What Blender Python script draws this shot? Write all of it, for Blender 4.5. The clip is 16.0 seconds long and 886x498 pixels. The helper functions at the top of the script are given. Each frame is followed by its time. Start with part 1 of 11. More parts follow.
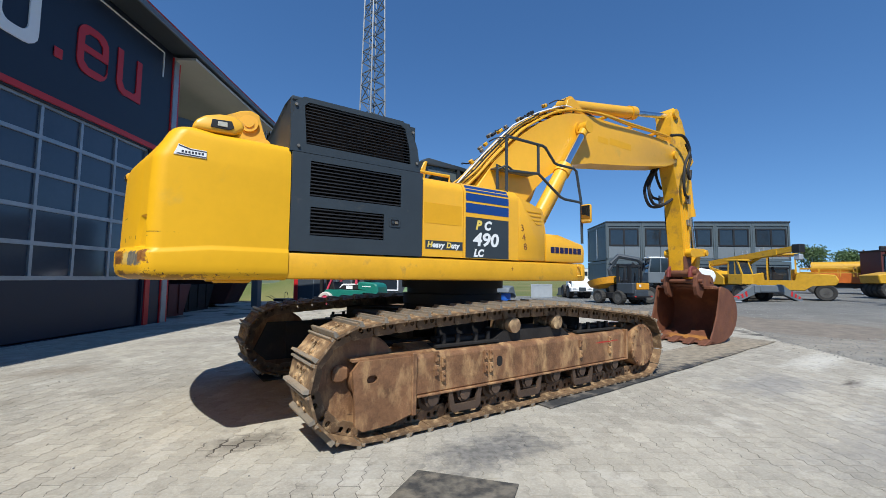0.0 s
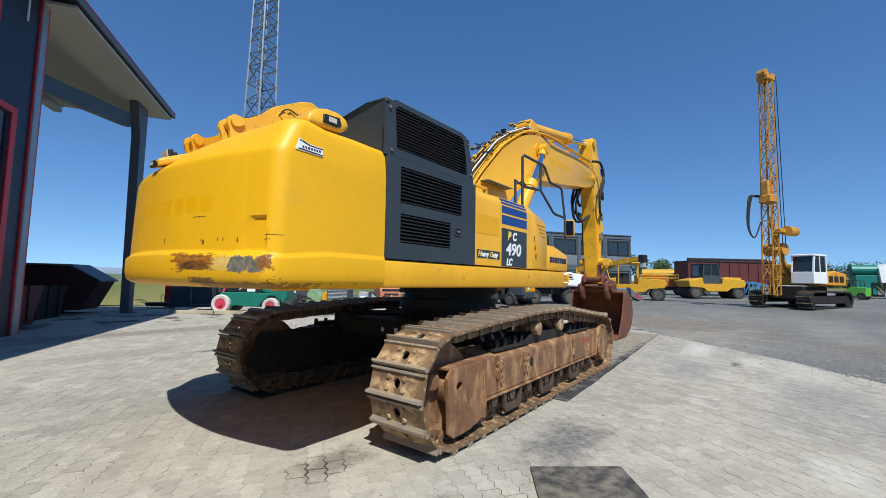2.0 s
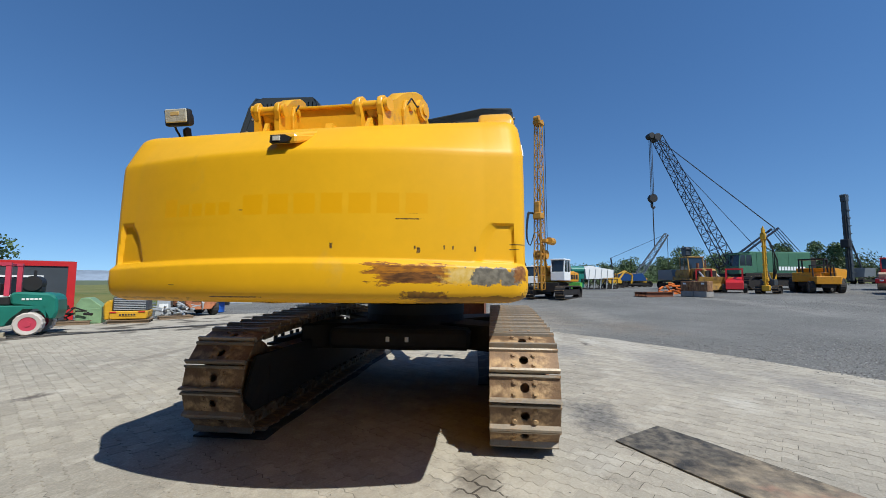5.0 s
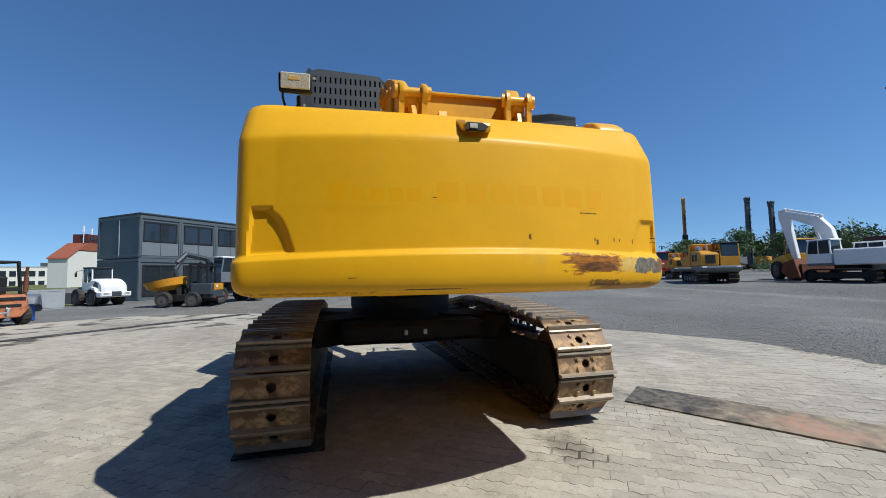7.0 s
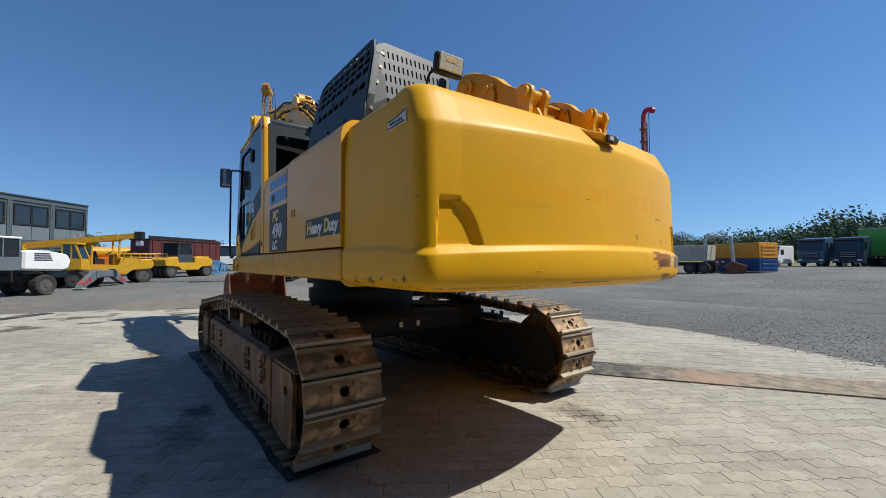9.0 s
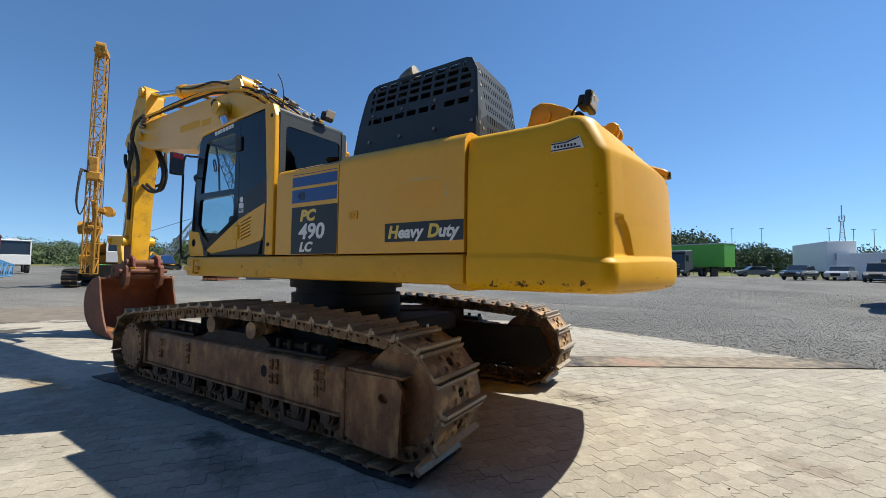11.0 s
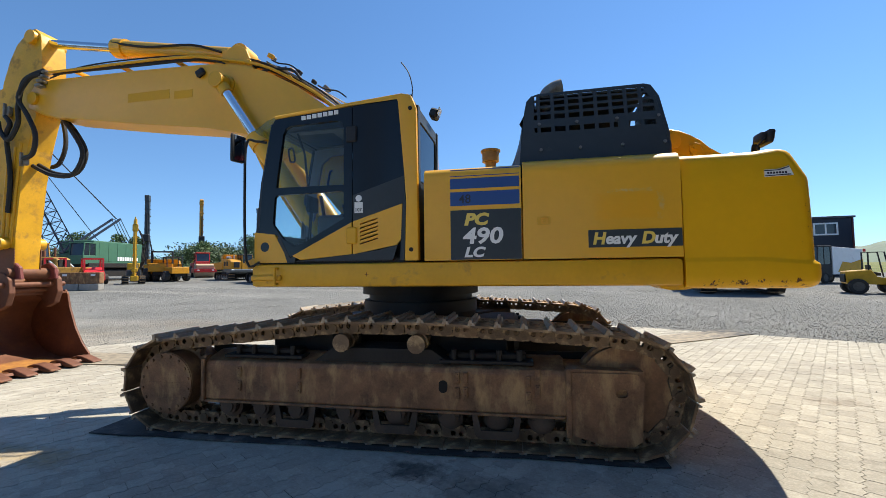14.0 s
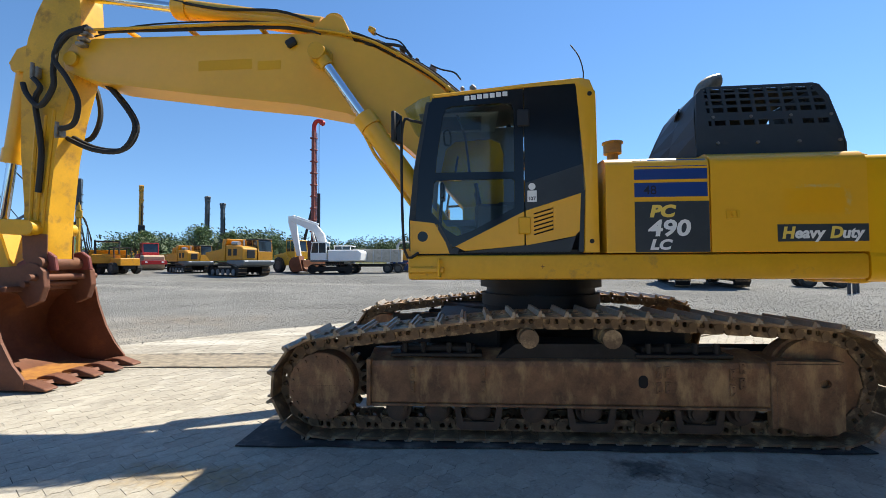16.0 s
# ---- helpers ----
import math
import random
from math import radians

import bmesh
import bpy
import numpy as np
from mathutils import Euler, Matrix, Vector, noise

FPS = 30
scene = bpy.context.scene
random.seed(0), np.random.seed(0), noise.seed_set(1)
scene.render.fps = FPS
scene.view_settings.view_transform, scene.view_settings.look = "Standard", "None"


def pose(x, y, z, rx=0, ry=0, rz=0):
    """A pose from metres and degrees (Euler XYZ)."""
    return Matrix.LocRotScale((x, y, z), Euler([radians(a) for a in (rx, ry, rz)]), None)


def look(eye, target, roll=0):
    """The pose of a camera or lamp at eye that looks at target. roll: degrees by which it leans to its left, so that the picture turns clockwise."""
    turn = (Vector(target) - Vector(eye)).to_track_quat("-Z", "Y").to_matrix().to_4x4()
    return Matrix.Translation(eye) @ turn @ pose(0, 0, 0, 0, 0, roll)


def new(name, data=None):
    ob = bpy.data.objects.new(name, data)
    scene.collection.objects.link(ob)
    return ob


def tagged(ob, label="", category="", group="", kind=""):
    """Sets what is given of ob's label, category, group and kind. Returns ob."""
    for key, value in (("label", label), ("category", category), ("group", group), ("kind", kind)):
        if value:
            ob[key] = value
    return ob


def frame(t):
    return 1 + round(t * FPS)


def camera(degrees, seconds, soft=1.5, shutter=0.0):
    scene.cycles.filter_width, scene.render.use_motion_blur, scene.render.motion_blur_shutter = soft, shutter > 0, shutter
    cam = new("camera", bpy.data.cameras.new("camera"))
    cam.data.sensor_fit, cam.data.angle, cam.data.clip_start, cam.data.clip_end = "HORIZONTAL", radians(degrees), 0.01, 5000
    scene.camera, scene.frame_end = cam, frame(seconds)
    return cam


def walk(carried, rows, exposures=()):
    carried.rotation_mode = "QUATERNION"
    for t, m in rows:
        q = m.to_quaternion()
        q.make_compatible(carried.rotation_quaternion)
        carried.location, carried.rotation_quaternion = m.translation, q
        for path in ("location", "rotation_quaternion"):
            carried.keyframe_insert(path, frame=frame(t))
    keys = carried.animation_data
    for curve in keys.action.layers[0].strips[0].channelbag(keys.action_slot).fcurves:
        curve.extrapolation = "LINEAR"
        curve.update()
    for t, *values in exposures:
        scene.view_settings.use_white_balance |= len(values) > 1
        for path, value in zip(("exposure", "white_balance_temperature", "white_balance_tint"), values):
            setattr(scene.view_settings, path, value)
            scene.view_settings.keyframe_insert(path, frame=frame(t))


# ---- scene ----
cam = camera(94.9, 16.0, soft=0.6)
PATH = [
    (0, (-3.755, -5.007, 1.438), (-2.613, -3.372, 1.581), 0.6),
    (0.5, (-4.166, -4.756, 1.431), (-2.911, -3.205, 1.562), 0.9),
    (1, (-4.546, -4.476, 1.444), (-3.164, -3.037, 1.576), 1.3),
    (1.5, (-4.867, -4.145, 1.479), (-3.382, -2.812, 1.615), 1.4),
    (2, (-5.233, -3.807, 1.48), (-3.647, -2.599, 1.637), 1.1),
    (2.5, (-5.495, -3.424, 1.505), (-3.823, -2.34, 1.676), 0.6),
    (3, (-5.83, -3.037, 1.503), (-4.074, -2.1, 1.69), 0.2),
    (3.5, (-6.002, -2.603, 1.51), (-4.173, -1.816, 1.703), -0.0),
    (4, (-6.245, -2.141, 1.508), (-4.348, -1.537, 1.697), 0.1),
    (4.5, (-6.312, -1.673, 1.505), (-4.368, -1.241, 1.681), 0.0),
    (4.7, (-6.345, -1.472, 1.521), (-4.384, -1.117, 1.693), 0.1),
    (6.8, (-6.337, 0.694, 1.537), (-4.387, 0.27, 1.666), -0.9),
    (7, (-6.316, 0.899, 1.519), (-4.382, 0.408, 1.647), -0.9),
    (7.5, (-6.235, 1.372, 1.537), (-4.354, 0.702, 1.654), -0.7),
    (8, (-5.992, 1.852, 1.548), (-4.196, 0.98, 1.659), -0.7),
    (8.5, (-5.84, 2.298, 1.551), (-4.134, 1.259, 1.642), -0.4),
    (9, (-5.534, 2.696, 1.563), (-3.95, 1.477, 1.632), -0.2),
    (9.2, (-5.433, 2.861, 1.552), (-3.898, 1.58, 1.612), -0.2),
    (11.3, (-3.987, 4.374, 1.557), (-2.998, 2.638, 1.648), 0.6),
    (11.5, (-3.804, 4.507, 1.544), (-2.855, 2.748, 1.625), 0.5),
    (12, (-3.315, 4.749, 1.542), (-2.487, 2.93, 1.623), 0.1),
    (12.5, (-2.828, 4.925, 1.561), (-2.119, 3.057, 1.641), -0.2),
    (13, (-2.356, 5.105, 1.574), (-1.773, 3.194, 1.662), -0.6),
    (13.5, (-1.843, 5.188, 1.607), (-1.383, 3.243, 1.699), -0.8),
    (14, (-1.332, 5.329, 1.6), (-0.983, 3.363, 1.7), -0.7),
    (14.5, (-0.78, 5.333, 1.598), (-0.539, 3.35, 1.695), -0.6),
    (15, (-0.233, 5.405, 1.593), (-0.076, 3.413, 1.68), -0.4),
    (15.5, (0.276, 5.32, 1.609), (0.376, 3.324, 1.685), -0.3),
    (16, (0.876, 5.372, 1.601), (0.986, 3.376, 1.669), -0.3),
]
walk(cam, [(t, look(eye, target, roll)) for t, eye, target, roll in PATH],
     exposures=[(0, 0.36, 6100, 6), (3.0, 0.30, 6120, 6), (4.7, 0.22, 6200, 6), (7.5, 0.20, 6250, 6), (9.2, 0.25, 6500, 6), (11.3, 0.62, 6800, 6), (13, 0.85, 6900, 6), (14.5, 0.90, 6950, 6), (16, 0.94, 7000, 6)])

# ---------------------------------------------------------------- light and sky
SUN = Vector((-0.49, -0.525, 1.0)).normalized()
world = bpy.data.worlds.new("sky")
scene.world = world
world.use_nodes = True
wn = world.node_tree
sky = wn.nodes.new("ShaderNodeTexSky")
sky.sky_type = 'NISHITA'
sky.sun_disc = False
sky.sun_elevation = math.asin(SUN.z)
sky.sun_rotation = math.atan2(SUN.x, SUN.y)
sky.altitude = 200
sky.air_density = 1.0
sky.dust_density = 0.0
sky.ozone_density = 4.0
wn.nodes["Background"].inputs["Strength"].default_value = 0.108
way = wn.nodes.new("ShaderNodeTexCoord")
lift = wn.nodes.new("ShaderNodeVectorMath")
lift.operation = 'ADD'
lift.inputs[1].default_value = (0.0, 0.0, 0.10)
wn.links.new(way.outputs["Generated"], lift.inputs[0])
unit = wn.nodes.new("ShaderNodeVectorMath")
unit.operation = 'NORMALIZE'
wn.links.new(lift.outputs[0], unit.inputs[0])
wn.links.new(unit.outputs[0], sky.inputs["Vector"])
tone = wn.nodes.new("ShaderNodeHueSaturation")
tone.inputs["Hue"].default_value = 0.503
tone.inputs["Saturation"].default_value = 1.15
wn.links.new(sky.outputs[0], tone.inputs["Color"])
wn.links.new(tone.outputs[0], wn.nodes["Background"].inputs[0])
sun = new("sun", bpy.data.lights.new("sun", 'SUN'))
sun.data.energy = 4.35
sun.data.angle = radians(0.53)
sun.data.color = (1.0, 0.95, 0.88)
sun.matrix_world = look(SUN * 60, (0, 0, 0))

# ---------------------------------------------------------------- materials
def mat(name, col, rough=0.6, metal=0.0, var=0.25, scale=3.0, bump=0.15, bscale=60.0, dirt=None, amount=0.4, dscale=1.6, spec=0.5, streak=1.0, coat=0.0, rand=0.0):
    m = bpy.data.materials.new(name)
    m.use_nodes = True
    nt = m.node_tree
    nd, lk = nt.nodes, nt.links
    b = nd["Principled BSDF"]
    b.inputs["Metallic"].default_value = metal
    b.inputs["Specular IOR Level"].default_value = spec
    b.inputs["Coat Weight"].default_value = coat
    b.inputs["Coat Roughness"].default_value = 0.15
    tc = nd.new("ShaderNodeTexCoord")
    def noise_at(sc, detail, stretch=1.0):
        mp = nd.new("ShaderNodeMapping")
        mp.inputs["Scale"].default_value = (sc, sc, sc * stretch)
        lk.new(tc.outputs["Object"], mp.inputs[0])
        n = nd.new("ShaderNodeTexNoise")
        n.inputs["Scale"].default_value = 1.0
        n.inputs["Detail"].default_value = detail
        n.inputs["Roughness"].default_value = 0.62
        lk.new(mp.outputs[0], n.inputs["Vector"])
        return n
    n1 = noise_at(scale, 4)
    n2 = noise_at(scale * 11, 3)
    mix = nd.new("ShaderNodeMath")
    mix.operation = 'MULTIPLY_ADD'
    lk.new(n2.outputs[0], mix.inputs[0])
    mix.inputs[1].default_value = 0.35
    lk.new(n1.outputs[0], mix.inputs[2])
    ramp = nd.new("ShaderNodeMapRange")
    ramp.inputs[1].default_value, ramp.inputs[2].default_value = 0.35, 1.0
    ramp.inputs[3].default_value, ramp.inputs[4].default_value = 1.0 - var, 1.0 + var
    lk.new(mix.outputs[0], ramp.inputs[0])
    fac = ramp.outputs[0]
    if rand:
        oi = nd.new("ShaderNodeObjectInfo")
        rr = nd.new("ShaderNodeMapRange")
        rr.inputs[3].default_value, rr.inputs[4].default_value = 1.0 - rand, 1.0 + rand
        lk.new(oi.outputs["Random"], rr.inputs[0])
        mu = nd.new("ShaderNodeMath")
        mu.operation = 'MULTIPLY'
        lk.new(fac, mu.inputs[0])
        lk.new(rr.outputs[0], mu.inputs[1])
        fac = mu.outputs[0]
    vm = nd.new("ShaderNodeVectorMath")
    vm.operation = 'SCALE'
    vm.inputs[0].default_value = col
    lk.new(fac, vm.inputs["Scale"])
    out = vm.outputs[0]
    if dirt:
        n3 = noise_at(dscale, 8, streak)
        dr = nd.new("ShaderNodeValToRGB")
        dr.color_ramp.elements[0].position = 0.72 - 0.4 * amount
        dr.color_ramp.elements[1].position = 0.86 - 0.3 * amount
        lk.new(n3.outputs[0], dr.inputs[0])
        mx = nd.new("ShaderNodeMix")
        mx.data_type = 'RGBA'
        mx.inputs[7].default_value = (*dirt, 1)
        lk.new(dr.outputs[0], mx.inputs[0])
        lk.new(out, mx.inputs[6])
        out = mx.outputs[2]
        rmx = nd.new("ShaderNodeMapRange")
        rmx.inputs[3].default_value, rmx.inputs[4].default_value = rough, min(0.95, rough + 0.35)
        lk.new(dr.outputs[0], rmx.inputs[0])
        lk.new(rmx.outputs[0], b.inputs["Roughness"])
    else:
        rm = nd.new("ShaderNodeMapRange")
        rm.inputs[3].default_value, rm.inputs[4].default_value = max(0.03, rough * 0.8), min(1.0, rough * 1.2)
        lk.new(n1.outputs[0], rm.inputs[0])
        lk.new(rm.outputs[0], b.inputs["Roughness"])
    lk.new(out, b.inputs["Base Color"])
    if bump:
        bp = nd.new("ShaderNodeBump")
        bp.inputs["Strength"].default_value = bump
        bp.inputs["Distance"].default_value = 0.01
        nb = noise_at(bscale, 5)
        lk.new(nb.outputs[0], bp.inputs["Height"])
        lk.new(bp.outputs[0], b.inputs["Normal"])
    return m


def glass_mat(name, col, rough=0.02, alpha=0.35):
    m = bpy.data.materials.new(name)
    m.use_nodes = True
    nt = m.node_tree
    nt.nodes.clear()
    o = nt.nodes.new("ShaderNodeOutputMaterial")
    g = nt.nodes.new("ShaderNodeBsdfGlossy")
    g.inputs["Roughness"].default_value = rough
    t = nt.nodes.new("ShaderNodeBsdfTransparent")
    t.inputs["Color"].default_value = (*col, 1)
    lw = nt.nodes.new("ShaderNodeLayerWeight")
    lw.inputs["Blend"].default_value = 0.5
    pw = nt.nodes.new("ShaderNodeMath")
    pw.operation = 'POWER'
    pw.inputs[1].default_value = 5.0
    nt.links.new(lw.outputs["Facing"], pw.inputs[0])
    f = nt.nodes.new("ShaderNodeMath")
    f.operation = 'MULTIPLY_ADD'
    f.inputs[1].default_value, f.inputs[2].default_value = 0.92, 0.05
    nt.links.new(pw.outputs[0], f.inputs[0])
    x = nt.nodes.new("ShaderNodeMixShader")
    nt.links.new(f.outputs[0], x.inputs[0])
    nt.links.new(t.outputs[0], x.inputs[1])
    nt.links.new(g.outputs[0], x.inputs[2])
    nt.links.new(x.outputs[0], o.inputs[0])
    return m


YEL = mat("yellow_paint", (0.79, 0.400, 0.016), 0.40, var=0.09, scale=1.2, bump=0.03, dirt=(0.62, 0.37, 0.07), amount=0.24, dscale=2.2, coat=0.22, spec=0.5)
YELW = mat("worn_yellow_paint", (0.71, 0.365, 0.010), 0.45, var=0.14, scale=2.5, bump=0.08, dirt=(0.33, 0.19, 0.05), amount=0.32, dscale=5.0)
YELB = mat("ghost_lettering_yellow", (0.74, 0.362, 0.003), 0.6, var=0.06, bump=0.0)
GREY = mat("dark_grey_paint", (0.036, 0.046, 0.054), 0.48, var=0.15, scale=2.0, bump=0.03, dirt=(0.10, 0.095, 0.085), amount=0.2, dscale=5.0, spec=0.32)
BLACK = mat("black_metal", (0.012, 0.012, 0.013), 0.6, var=0.3, bump=0.1)
BLACKG = mat("black_gloss_panel", (0.008, 0.012, 0.018), 0.10, var=0.1, bump=0.0, spec=0.32)
# near-black for sheets that paint the shade inside openings
SHADEIN = mat("painted_inner_shade", (0.012, 0.009, 0.007), 0.9, var=0.3)
RADIATOR = mat("dusty_radiator_core", (0.055, 0.030, 0.016), 0.85, var=0.5, scale=4, bump=0.3, bscale=160)
STEEL = mat("worn_track_steel", (0.190, 0.115, 0.060), 0.55, metal=0.12, var=0.5, scale=7, bump=0.6, bscale=45, dirt=(0.60, 0.415, 0.22), amount=0.62, dscale=8.0, rand=0.28)
EDGE = mat("polished_grouser_steel", (0.34, 0.29, 0.225), 0.45, metal=0.4, var=0.35, scale=9, bump=0.25, bscale=70, dirt=(0.30, 0.19, 0.10), amount=0.45, dscale=9, rand=0.18)
FRAME = mat("rusty_brown_frame", (0.205, 0.100, 0.045), 0.62, metal=0.05, var=0.6, scale=5.0, bump=0.6, bscale=35, dirt=(0.47, 0.285, 0.130), amount=0.56, dscale=7.0, streak=0.4)
RUST = mat("rusty_bucket_steel", (0.155, 0.058, 0.030), 0.66, metal=0.15, var=0.4, scale=2.4, bump=0.35, bscale=40, dirt=(0.27, 0.115, 0.05), amount=0.45, dscale=2.2)
ROLLER = mat("greasy_brown_steel", (0.082, 0.052, 0.034), 0.6, metal=0.1, var=0.4, scale=6, bump=0.3, dirt=(0.16, 0.10, 0.06), amount=0.35, dscale=6)
RED2 = mat("dull_red_rusty_paint", (0.17, 0.035, 0.028), 0.6, var=0.35, scale=4, bump=0.2, dirt=(0.16, 0.07, 0.04), amount=0.4)
RUSTY = mat("orange_rust", (0.20, 0.075, 0.022), 0.8, var=0.5, scale=9, bump=0.4)
SCRAPE = mat("scraped_bare_metal", (0.22, 0.20, 0.17), 0.5, metal=0.4, var=0.5, scale=14, bump=0.3, dirt=(0.45, 0.27, 0.04), amount=0.4, dscale=10)
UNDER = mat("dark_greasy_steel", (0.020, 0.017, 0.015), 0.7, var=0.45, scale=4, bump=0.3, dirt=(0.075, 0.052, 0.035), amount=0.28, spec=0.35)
CHROME = mat("chromed_rod", (0.75, 0.76, 0.78), 0.08, metal=1.0, var=0.03, bump=0.0)
RUBBER = mat("black_rubber", (0.018, 0.018, 0.018), 0.75, var=0.3, bump=0.2)
TYRE = mat("dusty_tyre", (0.035, 0.033, 0.030), 0.9, var=0.35, bump=0.3, dirt=(0.12, 0.105, 0.085), amount=0.3)
BLUE = mat("blue_stripe", (0.010, 0.045, 0.20), 0.3, var=0.08, bump=0.0, coat=0.3)
WHITE = mat("white_paint", (0.78, 0.78, 0.76), 0.45, var=0.06, bump=0.04, dirt=(0.5, 0.47, 0.42), amount=0.2)
LETTER = mat("white_lettering", (0.80, 0.80, 0.78), 0.4, var=0.03, bump=0.0)
LETTERY = mat("pale_yellow_lettering", (0.80, 0.58, 0.11), 0.4, var=0.03, bump=0.0)
INK = mat("dark_ink", (0.015, 0.015, 0.03), 0.5, var=0.05, bump=0.0)
NAVY = mat("navy_ink", (0.012, 0.012, 0.06), 0.4, var=0.05, bump=0.0)
RED = mat("red_paint", (0.50, 0.018, 0.02), 0.4, var=0.12, bump=0.03)
GLASS = glass_mat("cab_glass", (0.70, 0.82, 0.84))
TINT = glass_mat("tinted_glass", (0.06, 0.07, 0.08), 0.03)
MIRROR = mat("mirror_glass", (0.8, 0.82, 0.84), 0.03, metal=1.0, var=0.0, bump=0.0)
LAMPW = mat("lamp_bulb_amber", (0.72, 0.50, 0.20), 0.25, var=0.1, bump=0.0)
LAMP = mat("lamp_lens", (0.55, 0.52, 0.42), 0.15, var=0.2, scale=30, bump=0.4, bscale=90)


def stain(m, centre, half, colour, colour2, soft=0.25, ragged=0.9, nscale=16.0, strength=1.0, source="Object", bias=0.0, streak=None):
    """A worn or dirty place of its own outline: ragged by noise, mottled between two colours."""
    nt = m.node_tree
    nd, lk = nt.nodes, nt.links
    b = nd["Principled BSDF"]
    under = b.inputs["Base Color"].links[0].from_socket
    if source == "Object":
        pos = nd.new("ShaderNodeTexCoord").outputs["Object"]
    else:
        pos = nd.new("ShaderNodeNewGeometry").outputs["Position"]
    def vmath(op, a, v):
        n = nd.new("ShaderNodeVectorMath")
        n.operation = op
        lk.new(a, n.inputs[0])
        if v is not None:
            n.inputs[1].default_value = v
        return n.outputs[0]
    d = vmath('ABSOLUTE', vmath('DIVIDE', vmath('SUBTRACT', pos, centre), half), None)
    sp = nd.new("ShaderNodeSeparateXYZ")
    lk.new(d, sp.inputs[0])
    def smath(op, a, v):
        n = nd.new("ShaderNodeMath")
        n.operation = op
        for k, e in enumerate((a, v)):
            if isinstance(e, (int, float)):
                n.inputs[k].default_value = e
            else:
                lk.new(e, n.inputs[k])
        return n.outputs[0]
    far = smath('MAXIMUM', smath('MAXIMUM', sp.outputs[0], sp.outputs[1]), sp.outputs[2])
    n = nd.new("ShaderNodeTexNoise")
    n.inputs["Scale"].default_value, n.inputs["Detail"].default_value, n.inputs["Roughness"].default_value = nscale, 8, 0.7
    grain = vmath('MULTIPLY', pos, streak) if streak else pos
    lk.new(grain, n.inputs["Vector"])
    edge = smath('SUBTRACT', smath('ADD', 1.0 - bias, smath('MULTIPLY', smath('SUBTRACT', n.outputs[0], 0.5), ragged * 2)), far)
    r = nd.new("ShaderNodeMapRange")
    r.inputs[1].default_value, r.inputs[2].default_value, r.inputs[4].default_value = 0.0, soft, strength
    lk.new(edge, r.inputs[0])
    n2 = nd.new("ShaderNodeTexNoise")
    n2.inputs["Scale"].default_value, n2.inputs["Detail"].default_value = nscale * 1.7, 7
    lk.new(vmath('ADD', grain, (7.3, 1.9, 4.1)), n2.inputs["Vector"])
    r2 = nd.new("ShaderNodeMapRange")
    r2.inputs[1].default_value, r2.inputs[2].default_value = 0.38, 0.62
    lk.new(n2.outputs[0], r2.inputs[0])
    c = nd.new("ShaderNodeMix")
    c.data_type = 'RGBA'
    c.inputs[6].default_value, c.inputs[7].default_value = (*colour, 1), (*colour2, 1)
    lk.new(r2.outputs[0], c.inputs[0])
    mx = nd.new("ShaderNodeMix")
    mx.data_type = 'RGBA'
    lk.new(r.outputs[0], mx.inputs[0])
    lk.new(under, mx.inputs[6])
    lk.new(c.outputs[2], mx.inputs[7])
    lk.new(mx.outputs[2], b.inputs["Base Color"])


stain(FRAME, (1.30, -1.69, 0.60), (0.28, 0.03, 0.012), (0.45, 0.03, 0.02), (0.40, 0.03, 0.02), 0.4, 0.5, 9)
stain(RUST, (6.85, -0.2, 0.07), (0.45, 0.62, 0.05), (0.46, 0.21, 0.045), (0.36, 0.15, 0.04), 0.5, 0.6, 6, 0.9, "Position")
WEIGHT = mat("scraped_yellow_paint", (0.778, 0.408, 0.008), 0.45, var=0.09, scale=1.2, bump=0.03, dirt=(0.64, 0.375, 0.045), amount=0.24, dscale=2.2, coat=0.0, spec=0.30)
BROWN, DARKR, BARE = (0.17, 0.062, 0.018), (0.055, 0.026, 0.014), (0.20, 0.195, 0.175)
ALONG = (1.0, 0.28, 1.5)
stain(WEIGHT, (-4.0, -0.78, 1.580), (0.5, 0.235, 0.060), BROWN, (0.40, 0.15, 0.015), 0.10, 1.0, 26, 0.95, streak=ALONG)
stain(WEIGHT, (-4.0, -0.80, 1.555), (0.5, 0.16, 0.030), DARKR, (0.22, 0.09, 0.025), 0.15, 1.1, 24, 0.85, streak=ALONG)
stain(WEIGHT, (-4.0, -1.07, 1.570), (0.5, 0.12, 0.055), (0.66, 0.50, 0.20), (0.58, 0.38, 0.07), 0.4, 1.0, 15, 0.8)
stain(WEIGHT, (-4.0, -1.265, 1.566), (0.16, 0.15, 0.054), (0.22, 0.195, 0.145), (0.12, 0.105, 0.08), 0.10, 0.9, 18)
stain(WEIGHT, (-3.86, -1.43, 1.580), (0.07, 0.05, 0.050), BROWN, (0.30, 0.13, 0.03), 0.2, 1.1, 22)
stain(WEIGHT, (-3.9, -1.15, 1.426), (0.5, 0.42, 0.022), BROWN, DARKR, 0.2, 1.4, 24, 0.7, streak=(1.0, 0.4, 1.2))
stain(WEIGHT, (-4.0, -0.86, 1.455), (0.5, 0.13, 0.022), BROWN, DARKR, 0.2, 1.0, 20, 0.8)
stain(WEIGHT, (-3.7, 1.0, 1.425), (0.5, 0.5, 0.010), BROWN, DARKR, 0.2, 1.6, 24, 0.45, bias=0.3)
stain(WEIGHT, (-3.4, 1.435, 1.46), (0.9, 0.06, 0.06), DARKR, BROWN, 0.2, 2.2, 18, bias=0.95)
stain(WEIGHT, (-3.4, -1.435, 1.46), (0.9, 0.06, 0.06), DARKR, BROWN, 0.2, 2.2, 18, bias=0.95)
